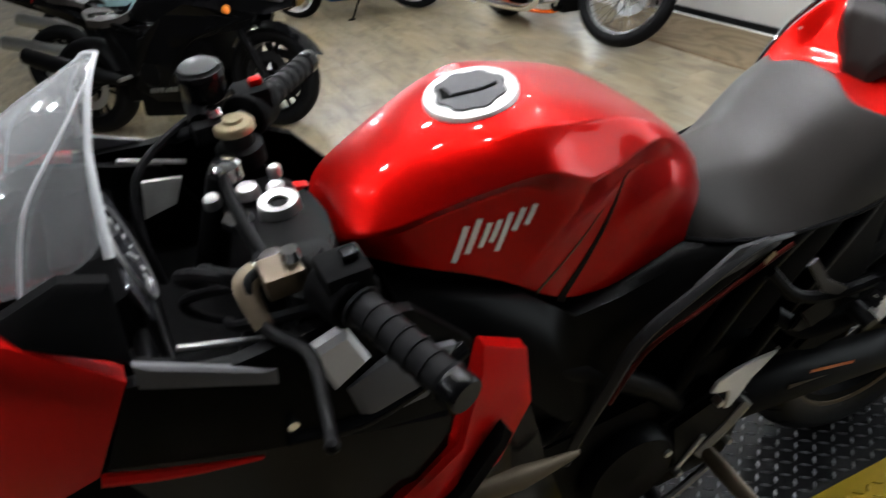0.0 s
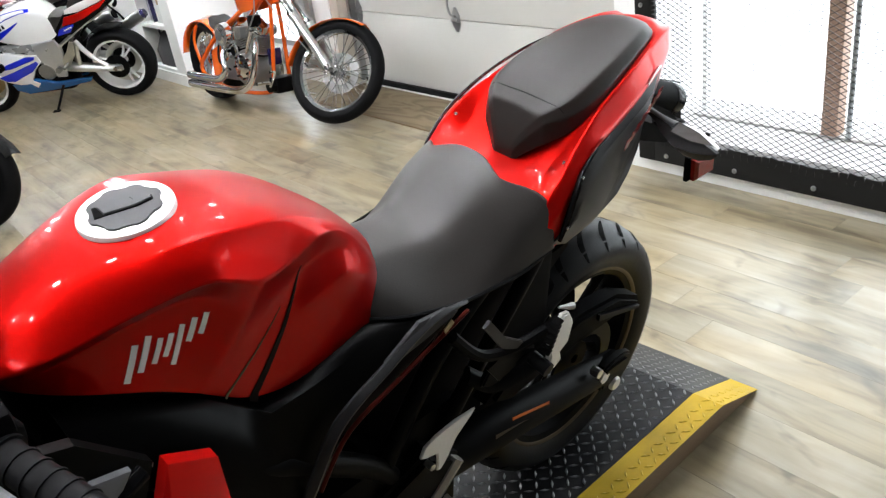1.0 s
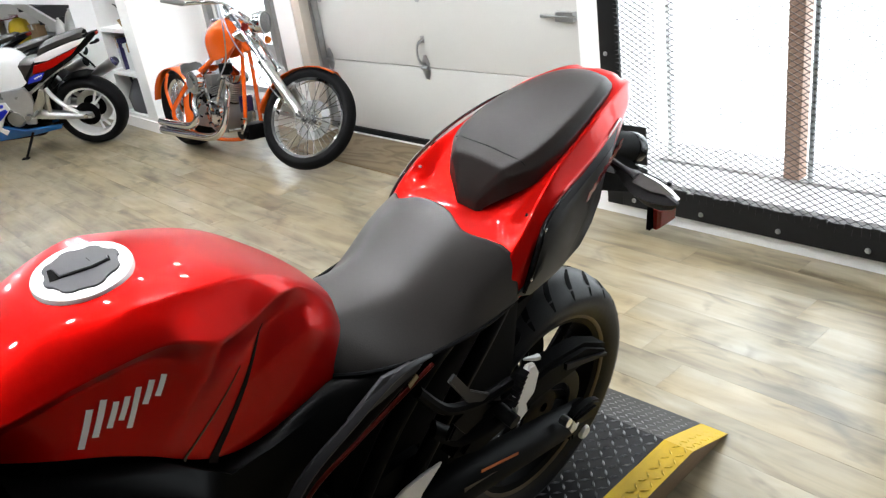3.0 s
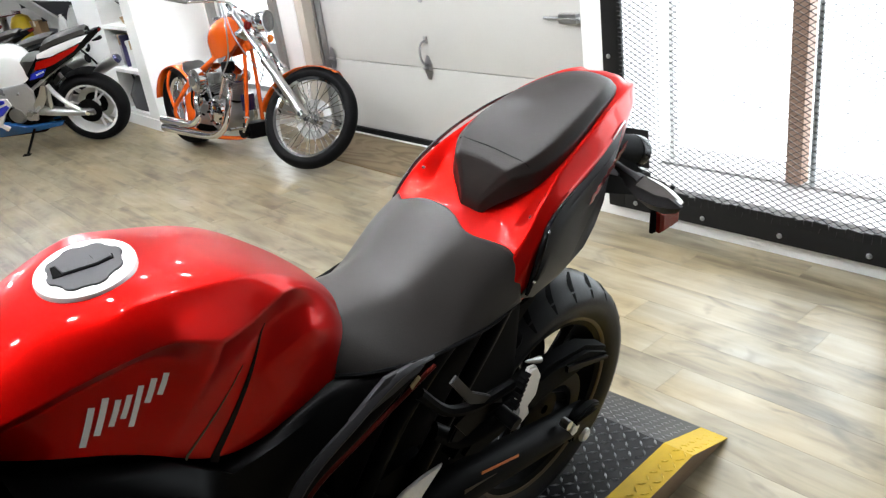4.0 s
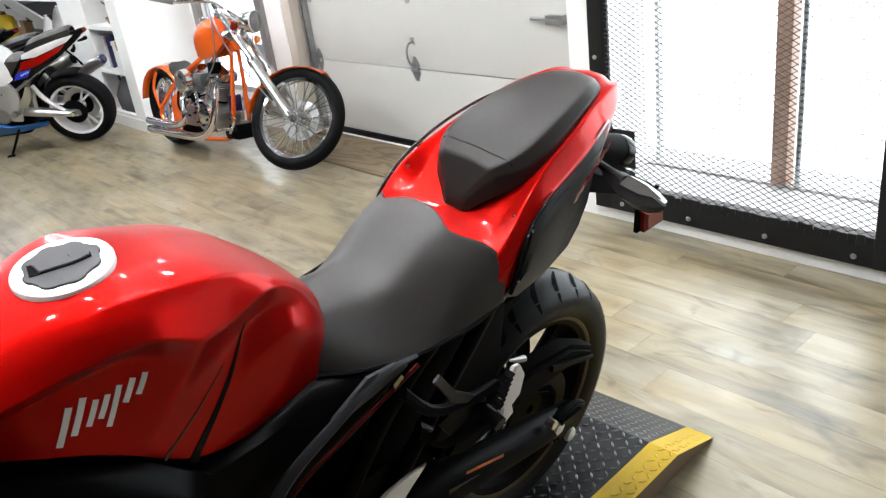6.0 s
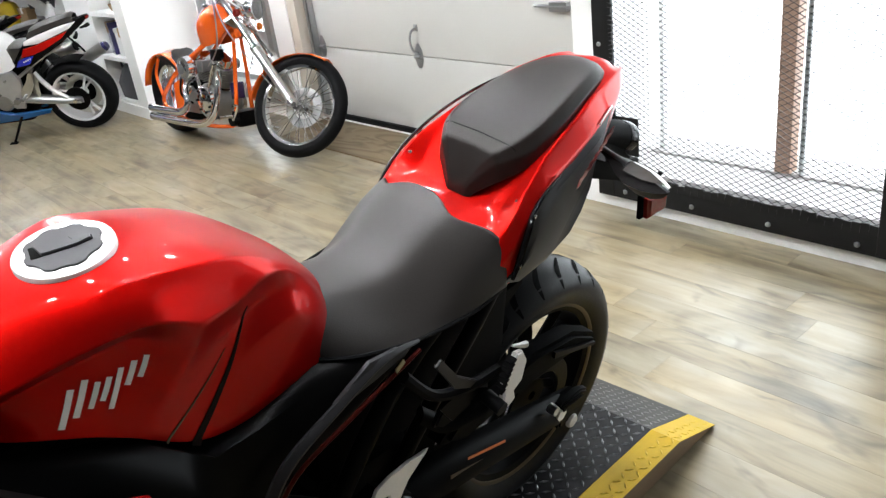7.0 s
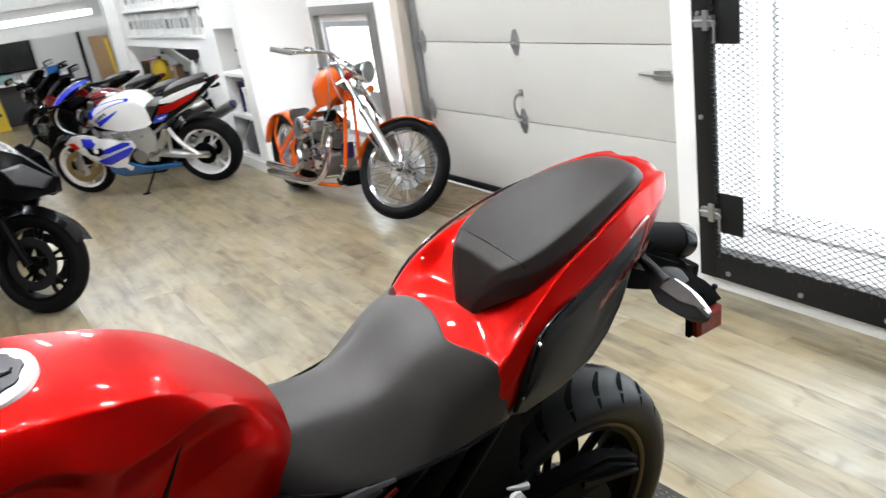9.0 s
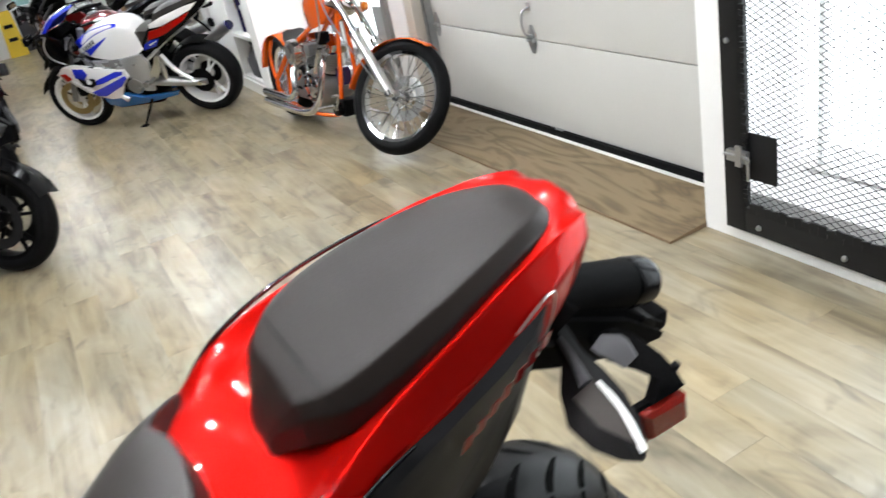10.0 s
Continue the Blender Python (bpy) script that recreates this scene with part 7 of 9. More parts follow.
def white_motorcycle(m):
    """The half-faired white and blue motorcycle; its front points to -x, its rear tyre stands at the origin."""
    wb = 1.30
    b = thing("sport_motorcycle", m, "white and blue sport motorcycle with white wheels on its side stand", "motorcycle", "parked motorcycles")
    cast_wheel(b, "rear_wheel", (0, 0, 0.312), 0.312, 0.185, 0.222, "white_paint", 3, "alloy", (0.07,), None, 0.06, False, 0.9)
    cast_wheel(b, "front_wheel", (-wb, 0, 0.300), 0.300, 0.120, 0.222, "white_paint", 3, "brass", (-0.065, 0.065), None, 0.05, False, 0.4)
    for s in (-1, 1):
        sw = part("swingarm", tube([(-0.47, s * 0.125, 0.395), (-0.30, s * 0.135, 0.365), (-0.10, s * 0.138, 0.330), (0.045, s * 0.138, 0.310)], [0.046, 0.044, 0.036, 0.030], 8, flat=0.5), "alloy", b, "brushed alloy braced swingarm")
        part("swingarm_brace", tube([(-0.262, s * 0.130, 0.600), (-0.225, s * 0.134, 0.520), (-0.160, s * 0.137, 0.430), (-0.06, s * 0.138, 0.345)], [0.020, 0.022, 0.020, 0.016], 8, flat=0.6), "alloy", sw)
        part("brace_strut", tube([(-0.255, s * 0.132, 0.585), (-0.285, s * 0.134, 0.480), (-0.300, s * 0.135, 0.380)], [0.018, 0.017, 0.018], 8, flat=0.6), "alloy", sw)
        part("chain_adjuster", bx(0.010, 0.062, s * 0.146 - 0.012, s * 0.146 + 0.012, 0.290, 0.330, bevel=0.005), "cast", sw)
        part("axle_end", rod((0.0, s * 0.12, 0.312), (0.0, s * 0.170, 0.312), 0.019, 12), "chrome", sw)
        part("sprocket", lathe([(0.105, s * 0.098), (0.105, s * 0.106), (0.03, s * 0.112), (0.02, s * 0.08)], 36, (0, 0, 0.312)), "black_metal", b)
        # broad alloy frame: a spar along the tank and a plate down to the pivot
        fr = part("frame_spar", shell(outline(((-1.02, 0.120, 0.700), (-0.92, 0.178, 0.655), (-0.70, 0.190, 0.640), (-0.50, 0.182, 0.640), (-0.425, 0.172, 0.640), (-0.395, 0.160, 0.560), (-0.415, 0.152, 0.420), (-0.455, 0.150, 0.300), (-0.530, 0.152, 0.310), (-0.545, 0.158, 0.440),
                                               (-0.590, 0.172, 0.550), (-0.720, 0.184, 0.590), (-0.900, 0.180, 0.585), (-1.00, 0.130, 0.610)), s), 0.030), "silver_paint", b, "broad silver frame spar", 30)
        for x, z, r in ((-0.475, 0.385, 0.026), (-0.50, 0.575, 0.010), (-0.66, 0.605, 0.009), (-0.86, 0.620, 0.010)):
            part("frame_bolt", rod((x, s * 0.165, z), (x, s * 0.206, z), r, 14), "cast", fr)
        part("frame_slot", bx(-0.935, -0.885, s * 0.198 - 0.004, s * 0.198 + 0.004, 0.600, 0.618, bevel=0.003), "black_metal", fr)
        part("seat_rail", tube([(-0.46, s * 0.125, 0.545), (-0.34, s * 0.118, 0.610), (-0.18, s * 0.100, 0.700), (0.02, s * 0.075, 0.780)], 0.014, 8), "alloy", b)
        part("seat_rail", tube([(-0.44, s * 0.120, 0.440), (-0.32, s * 0.110, 0.560), (-0.20, s * 0.098, 0.660)], 0.011, 8), "black_metal", b)
        hg = part("footrest_hanger", plate([(-0.43, 0.40), (-0.36, 0.41), (-0.29, 0.50), (-0.265, 0.60), (-0.30, 0.61), (-0.345, 0.54), (-0.42, 0.46)], 0.016, Matrix.Translation((0, s * 0.165, 0)), bevel=0.004), "alloy", b)
        part("foot_peg", rod((-0.385, s * 0.165, 0.425), (-0.385, s * 0.265, 0.415), 0.013, 8), "cast", hg)
        part("gear_lever", tube([(-0.40, s * 0.18, 0.41), (-0.50, s * 0.195, 0.37), (-0.56, s * 0.20, 0.36)], 0.007, 6), "cast", hg)
        part("fork_leg", rod((-wb + 0.24, s * 0.10, 0.86), (-wb, s * 0.10, 0.30), 0.026, 14), "cast", b)
        part("brake_caliper", bx(-wb + 0.075, -wb + 0.145, s * 0.088 - 0.024, s * 0.088 + 0.024, 0.33, 0.42, bevel=0.010), "black_metal", b)
        hb = part("handlebar", rod((-wb + 0.27, s * 0.09, 0.880), (-wb + 0.36, s * 0.20, 0.870), 0.012, 10), "black_metal", b)
        part("grip", rod((-wb + 0.36, s * 0.20, 0.870), (-wb + 0.44, s * 0.335, 0.845), 0.018, 12), "rubber", hb)
        part("lever", tube([(-wb + 0.30, s * 0.15, 0.875), (-wb + 0.30, s * 0.22, 0.860), (-wb + 0.36, s * 0.335, 0.84)], 0.006, 6), "cast", hb)
        st = part("mirror_stalk", tube([(-1.19, s * 0.13, 0.93), (-1.24, s * 0.22, 0.955), (-1.25, s * 0.27, 0.96)], 0.009, 8), "black_plastic", b)
        mi = part("mirror", bx(-0.02, 0.02, -0.065, 0.065, -0.034, 0.034, bevel=0.015, m=pose(-1.25, s * 0.325, 0.97, 0, 6, s * -10)), "black_gloss", st)
        part("mirror_glass", bx(0.0205, 0.0225, -0.054, 0.054, -0.024, 0.024, m=pose(-1.25, s * 0.325, 0.97, 0, 6, s * -10)), "chrome", mi)
        # white side fairing with a dark opening, blue flashes and a red tip
        sp = part("side_fairing", shell(outline(((-1.335, 0.120, 0.560), (-1.20, 0.178, 0.640), (-1.07, 0.200, 0.650), (-0.90, 0.208, 0.605), (-0.72, 0.206, 0.560), (-0.612, 0.200, 0.545), (-0.600, 0.198, 0.480), (-0.680, 0.202, 0.410), (-0.760, 0.200, 0.300), (-0.860, 0.196, 0.300), (-0.960, 0.206, 0.345), (-1.060, 0.202, 0.400), (-1.160, 0.184, 0.480)), s), 0.030), "white_paint", b, "white side fairing with blue flashes", 25)
        for pts in (((-1.085, 0.2165, 0.625), (-0.985, 0.2225, 0.612), (-0.960, 0.2235, 0.560), (-1.010, 0.2225, 0.520), (-1.095, 0.2160, 0.545)), ((-0.900, 0.2245, 0.500), (-0.700, 0.2205, 0.548), (-0.628, 0.2165, 0.536), (-0.640, 0.2165, 0.512), (-0.860, 0.2245, 0.462), (-0.930, 0.2245, 0.458)),
                    ((-1.000, 0.2225, 0.398), (-0.860, 0.2235, 0.432), (-0.632, 0.2165, 0.496), (-0.618, 0.2140, 0.470), (-0.690, 0.2175, 0.412), (-0.880, 0.2220, 0.345), (-0.960, 0.2215, 0.358))):
            part("blue_flash", shell(outline(pts, s), 0.010), "blue_paint", sp, "", 25)
        part("fairing_duct", shell(outline(((-1.075, 0.2185, 0.540), (-1.000, 0.2240, 0.515), (-0.925, 0.2255, 0.520), (-0.905, 0.2250, 0.470), (-0.965, 0.2245, 0.440), (-1.050, 0.2200, 0.470)), s), 0.010), "black_plastic", sp, "dark duct in the fairing", 25)
        part("fairing_hole", lathe([(0.0, -0.005), (0.020, -0.004), (0.024, 0.0), (0.0, 0.004)], 20, (-0.972, s * 0.234, 0.498), closed=False), "paper", sp)
        part("red_flash", shell(outline(((-1.265, 0.166, 0.575), (-1.19, 0.194, 0.585), (-1.145, 0.204, 0.530), (-1.215, 0.182, 0.510)), s), 0.012), "red_gloss", sp, "", 25)
        part("black_infill", shell(outline(((-0.700, 0.170, 0.555), (-0.600, 0.170, 0.530), (-0.560, 0.160, 0.430), (-0.540, 0.150, 0.320), (-0.680, 0.160, 0.300), (-0.720, 0.172, 0.420)), s), 0.030), "black_metal", b, "", 25)
        bp = part("belly_pan", shell(outline(((-0.960, 0.160, 0.300), (-0.780, 0.182, 0.335), (-0.700, 0.184, 0.325), (-0.560, 0.170, 0.268), (-0.400, 0.150, 0.262), (-0.250, 0.125, 0.255), (-0.280, 0.110, 0.215), (-0.560, 0.120, 0.190), (-0.860, 0.125, 0.180), (-0.950, 0.140, 0.230)), s), 0.026), "sky_paint", b, "blue belly pan", 25)
        part("white_wedge", shell(outline(((-0.800, 0.190, 0.318), (-0.745, 0.192, 0.328), (-0.690, 0.192, 0.285), (-0.730, 0.186, 0.250)), s), 0.010), "white_paint", bp, "", 25)
        # dark nose cowl and headlight
        part("upper_cowl", shell(outline(((-1.43, 0.015, 0.78), (-1.37, 0.10, 0.885), (-1.22, 0.155, 0.925), (-1.10, 0.178, 0.880), (-1.06, 0.186, 0.760), (-1.12, 0.184, 0.665), (-1.28, 0.150, 0.655), (-1.38, 0.08, 0.680), (-1.43, 0.02, 0.72)), s), 0.025), "black_gloss", b, "dark nose cowl", 28)
        part("cowl_edge", tube(outline(((-1.215, 0.172, 0.920), (-1.275, 0.168, 0.830), (-1.255, 0.172, 0.730), (-1.130, 0.190, 0.668)), s), 0.006, 6), "alloy", b)
        part("headlight", shell(outline(((-1.425, 0.045, 0.775), (-1.345, 0.118, 0.850), (-1.285, 0.150, 0.835), (-1.330, 0.138, 0.765), (-1.40, 0.080, 0.735)), s), 0.03), "lens_dark", b, "headlight", 30)
        # tail: white top band, red wedge, blue front corner over black
        tp = part("tail_panel", shell(outline(((-0.400, 0.128, 0.700), (-0.330, 0.140, 0.770), (-0.238, 0.142, 0.860), (-0.100, 0.130, 0.900), (0.090, 0.098, 0.940), (0.200, 0.072, 0.958), (0.290, 0.040, 0.985), (0.200, 0.066, 0.895), (0.040, 0.098, 0.800), (-0.100, 0.118, 0.735), (-0.260, 0.128, 0.655), (-0.380, 0.126, 0.640)), s), 0.020), "black_gloss", b, "black tail panel with white and red bands", 30)
        part("white_band", shell(outline(((-0.246, 0.152, 0.838), (-0.232, 0.150, 0.872), (-0.100, 0.139, 0.912), (0.090, 0.108, 0.950), (0.215, 0.078, 0.962), (0.150, 0.094, 0.915), (0.020, 0.122, 0.878), (-0.130, 0.144, 0.838)), s), 0.012), "white_paint", tp, "", 30)
        part("red_band", shell(outline(((-0.305, 0.148, 0.742), (-0.262, 0.150, 0.812), (-0.130, 0.143, 0.832), (0.020, 0.121, 0.870), (0.130, 0.097, 0.900), (0.060, 0.108, 0.845), (-0.110, 0.135, 0.775), (-0.200, 0.143, 0.752)), s), 0.012), "red_gloss", tp, "", 30)
        part("blue_band", shell(outline(((-0.385, 0.138, 0.660), (-0.350, 0.142, 0.712), (-0.290, 0.147, 0.735), (-0.205, 0.142, 0.742), (-0.260, 0.138, 0.678)), s), 0.012), "blue_paint", tp, "", 30)
        for k in range(4):
            part("mark_bar", bx(-0.300 + 0.020 * k, -0.288 + 0.020 * k, s * 0.157 - 0.001, s * 0.157 + 0.001, 0.700 + 0.006 * k, 0.712 + 0.006 * k), "paper", tp)
        part("rear_turn_signal", tube(outline(((0.18, 0.05, 0.870), (0.20, 0.11, 0.862), (0.205, 0.16, 0.858)), s), [0.008, 0.014, 0.018], 8), "black_plastic", b)
    part("front_fender", grid_skin([[(-wb + 0.325 * math.cos(radians(a)), y, 0.300 + (0.325 - abs(y) * 0.5) * math.sin(radians(a))) for y in (-0.075, -0.04, 0.0, 0.04, 0.075)] for a in range(55, 175, 12)]), "black_gloss", b)
    eng = part("engine", bx(-0.96, -0.52, -0.15, 0.15, 0.27, 0.60, bevel=0.04), "black_metal", b)
    part("engine_cover", lathe([(0.0, -0.185), (0.065, -0.180), (0.080, -0.162), (0.080, 0.162), (0.065, 0.180), (0.0, 0.185)], 24, (-0.60, 0, 0.38), closed=False), "cast", eng)
    part("oil_pan", bx(-0.90, -0.44, -0.11, 0.11, 0.16, 0.30, bevel=0.04), "black_metal", eng)
    part("shock_block", bx(-0.46, -0.30, -0.09, 0.09, 0.28, 0.70, bevel=0.03), "black_metal", b)
    part("shock_spring", rod((-0.335, -0.10, 0.38), (-0.300, -0.095, 0.62), 0.026, 14), "cast", b)
    part("inner_fender", grid_skin([[(0.0 + 0.335 * math.cos(radians(a)), y, 0.312 + 0.335 * math.sin(radians(a))) for y in (-0.09, -0.05, 0.05, 0.09)] for a in range(70, 165, 12)]), "black_plastic", b)
    rows = []
    for x, top, w, low in ((-0.385, 0.770, 0.090, 0.69), (-0.410, 0.850, 0.125, 0.66), (-0.455, 0.915, 0.155, 0.635), (-0.540, 0.948, 0.176, 0.625), (-0.650, 0.950, 0.188, 0.63), (-0.770, 0.930, 0.188, 0.655), (-0.880, 0.890, 0.172, 0.685), (-0.970, 0.835, 0.140, 0.72), (-1.02, 0.780, 0.10, 0.73)):
        rows.append([(x, y, z) for y, z in mirror_rows([(0.0, top), (w * 0.45, top - 0.006), (w * 0.80, top - 0.040), (w, top * 0.42 + low * 0.58), (w * 0.94, low)])])
    tk = part("fuel_tank", grid_skin(rows, crease_cols={0: 1.0, 8: 1.0, 2: 0.4, 6: 0.4}, crease_rows={1: 0.4}), "white_paint", b, "broad white fuel tank with blue stripes", 0)
    tk.data.polygons.foreach_set("use_smooth", [True] * len(tk.data.polygons))
    subsurf(tk, 2)
    part("filler_cap", lathe([(0.0, 0.010), (0.045, 0.009), (0.050, 0.0), (0.0, -0.01)], 24, (-0.76, 0, 0.934), closed=False, axis="z"), "cast", tk)
    bpy.context.view_layer.update()
    for pts, w, tap in (([(-0.945, 0.700), (-0.840, 0.745), (-0.740, 0.790), (-0.655, 0.832)], 0.062, (1.0, 0.08)), ([(-0.985, 0.790), (-0.880, 0.842), (-0.760, 0.882), (-0.630, 0.905), (-0.540, 0.905)], 0.052, (1.3, 0.35))):
        strip_on(tk, along(pts), w, "tank_stripe", "blue_paint", 0.003, taper=tap)
    for k in range(5):
        strip_on(tk, [(-0.925 + 0.030 * k, 0.752 + 0.0135 * k), (-0.905 + 0.030 * k, 0.761 + 0.0135 * k)], 0.030, "mark_bar", "dark_panel", 0.003)
    part("rider_seat", grid_skin([[(x, y, z) for y, z in mirror_rows([(0.0, zz), (w * 0.6, zz - 0.004), (w, zz - 0.022), (w * 1.02, zz - dn)])] for x, zz, w, dn in ((-0.445, 0.800, 0.085, 0.08), (-0.420, 0.835, 0.110, 0.14), (-0.370, 0.845, 0.125, 0.15), (-0.300, 0.840, 0.138, 0.11), (-0.235, 0.862, 0.138, 0.07), (-0.200, 0.905, 0.115, 0.05))]), "vinyl", b, "small dark grey rider seat", 50)
    part("passenger_pad", grid_skin([[(x, y, z) for y, z in mirror_rows([(0.0, zz), (w * 0.6, zz - 0.003), (w, zz - 0.018), (w * 1.0, zz - 0.060)])] for x, zz, w in ((-0.225, 0.905, 0.095), (-0.185, 0.950, 0.112), (-0.060, 0.985, 0.110), (0.080, 1.010, 0.088), (0.165, 1.022, 0.060), (0.190, 1.010, 0.050))]), "vinyl", b, "dark grey passenger pad", 50)
    tl = part("tail_cowl", grid_skin([[(x, y, z) for y, z in mirror_rows([(0.0, zz), (w * 0.7, zz - 0.005), (w, zz - 0.030), (w * 0.8, zz - lo)])] for x, zz, w, lo in ((-0.30, 0.79, 0.12, 0.08), (-0.16, 0.87, 0.125, 0.12), (0.0, 0.915, 0.11, 0.13), (0.14, 0.955, 0.085, 0.10), (0.24, 0.985, 0.055, 0.06), (0.29, 0.992, 0.035, 0.03))]), "black_gloss", b, "", 50)
    part("tail_lamp", bx(0.262, 0.300, -0.030, 0.030, 0.955, 0.980, bevel=0.008), "lens_red", tl)
    rows = [[(x, -y, z) for x, y, z in pts] + [(x, y, z) for x, y, z in pts[-2::-1]] for pts in
            (((-1.215, 0.150, 0.925), (-1.33, 0.11, 0.900), (-1.40, 0.0, 0.890)), ((-1.120, 0.128, 1.010), (-1.22, 0.095, 1.015), (-1.27, 0.0, 1.015)), ((-0.990, 0.098, 1.070), (-1.06, 0.070, 1.085), (-1.09, 0.0, 1.090)), ((-0.900, 0.070, 1.090), (-0.915, 0.045, 1.108), (-0.925, 0.0, 1.112)))]
    ws = part("windscreen", grid_skin(rows), "blue_paint", b, "deep blue rounded windscreen", 0)
    ws.data.polygons.foreach_set("use_smooth", [True] * len(ws.data.polygons))
    subsurf(solid(ws, 0.003), 1)
    mf = part("muffler", tube([(-0.42, 0.15, 0.34), (-0.22, 0.18, 0.46), (0.00, 0.19, 0.535), (0.12, 0.19, 0.580), (0.265, 0.185, 0.645)], [0.022, 0.024, 0.046, 0.050, 0.050], 18), "alloy", b, "polished muffler with a violet-tinted tip")
    part("end_cap", rod((0.262, 0.185, 0.6435), (0.290, 0.184, 0.656), 0.046, 18, r2=0.034), "purple", mf)
    part("clamp_band", rod((0.020, 0.19, 0.5425), (0.034, 0.19, 0.548), 0.0505, 18), "cast", mf)
    part("hanger", tube([(0.02, 0.12, 0.78), (0.06, 0.17, 0.68), (0.09, 0.19, 0.60)], 0.009, 6), "black_metal", mf)
    part("side_stand", tube([(-0.50, -0.10, 0.28), (-0.55, -0.20, 0.16), (-0.585, -0.30, 0.066)], [0.013, 0.012, 0.010], 8), "black_metal", b)
    part("stand_foot", bx(-0.625, -0.560, -0.325, -0.285, 0.058, 0.067, bevel=0.003), "black_metal", b)
    part("radiator", bx(-1.06, -1.02, -0.15, 0.15, 0.36, 0.66, bevel=0.006), "black_metal", b)
    part("instrument_panel", bx(-1.16, -1.11, -0.09, 0.09, 0.88, 0.95, bevel=0.012), "black_plastic", b)
    for pts in ([(-1.04, 0.12, 0.90), (-1.16, 0.14, 0.86), (-1.12, 0.15, 0.72), (-0.96, 0.13, 0.66)], [(-1.02, -0.16, 0.90), (-1.12, -0.17, 0.82), (-1.05, -0.17, 0.74), (-0.98, -0.13, 0.68)], [(-1.0, -0.12, 0.88), (-1.06, -0.16, 0.78), (-1.02, -0.15, 0.70)]):
        part("cable", tube(pts, 0.007, 6), "rubber", b)
    return b


LEAN = 10.0
SMALL = Matrix.Scale(0.90, 4)
white_motorcycle(pose(2.235, 6.66, 0.0, LEAN, 0, -41.0) @ SMALL)
sport_bike(pose(-0.373, 5.393, 0.0, LEAN, 0, 139) @ Matrix.Scale(0.94, 4), "gloss black sport motorcycle with amber turn signals", "black_gloss", "black_gloss", "black_gloss", "black_gloss", "black_gloss", wb=1.40, disc="steel_black", amber=True, screen="screen", muffler="black_metal", lamp="cap_lid", nose=0.09, group="parked motorcycles")
for bx_, by_, yaw, tank_, upper_, rim_, lab in ((-0.60, 6.38, 152, "teal_paint", "teal_paint", "black_metal", "pale blue sport motorcycle parked in the row"), (-0.60, 7.43, 153, "orange", "orange", "silver_paint", "orange and black sport motorcycle parked in the row"),
                                                (-0.62, 8.48, 154, "yellow_paint", "yellow_paint", "black_metal", "yellow sport motorcycle parked in the row"), (-0.64, 9.53, 154, "white_paint", "silver_paint", "black_metal", "white and silver sport motorcycle parked in the row"),
                                                (-0.66, 10.58, 154, "yellow_paint", "orange", "black_metal", "yellow and orange sport motorcycle parked in the row")):
    sport_bike(pose(bx_, by_, 0.0, LEAN, 0, yaw) @ SMALL, lab, tank_, "black_gloss", upper_, tank_, "black_gloss", rim_, wb=1.38, screen="screen", group="parked motorcycles", simple=True)
for bx_, by_, yaw, tank_, upper_, lab in ((2.28, 7.75, -48, "dark_red", "dark_red", "dark red sport motorcycle behind the white one"), (2.28, 8.75, -50, "black_gloss", "black_gloss", "black sport motorcycle with a tall dark screen"), (2.25, 9.80, -50, "silver_paint", "black_gloss", "silver and black sport motorcycle in the back row")):
    sport_bike(pose(bx_, by_, 0.0, LEAN, 0, yaw) @ SMALL, lab, tank_, "black_gloss", upper_, upper_, "black_gloss", "black_metal", wb=1.40, screen="lens_dark", group="parked motorcycles", simple=True)


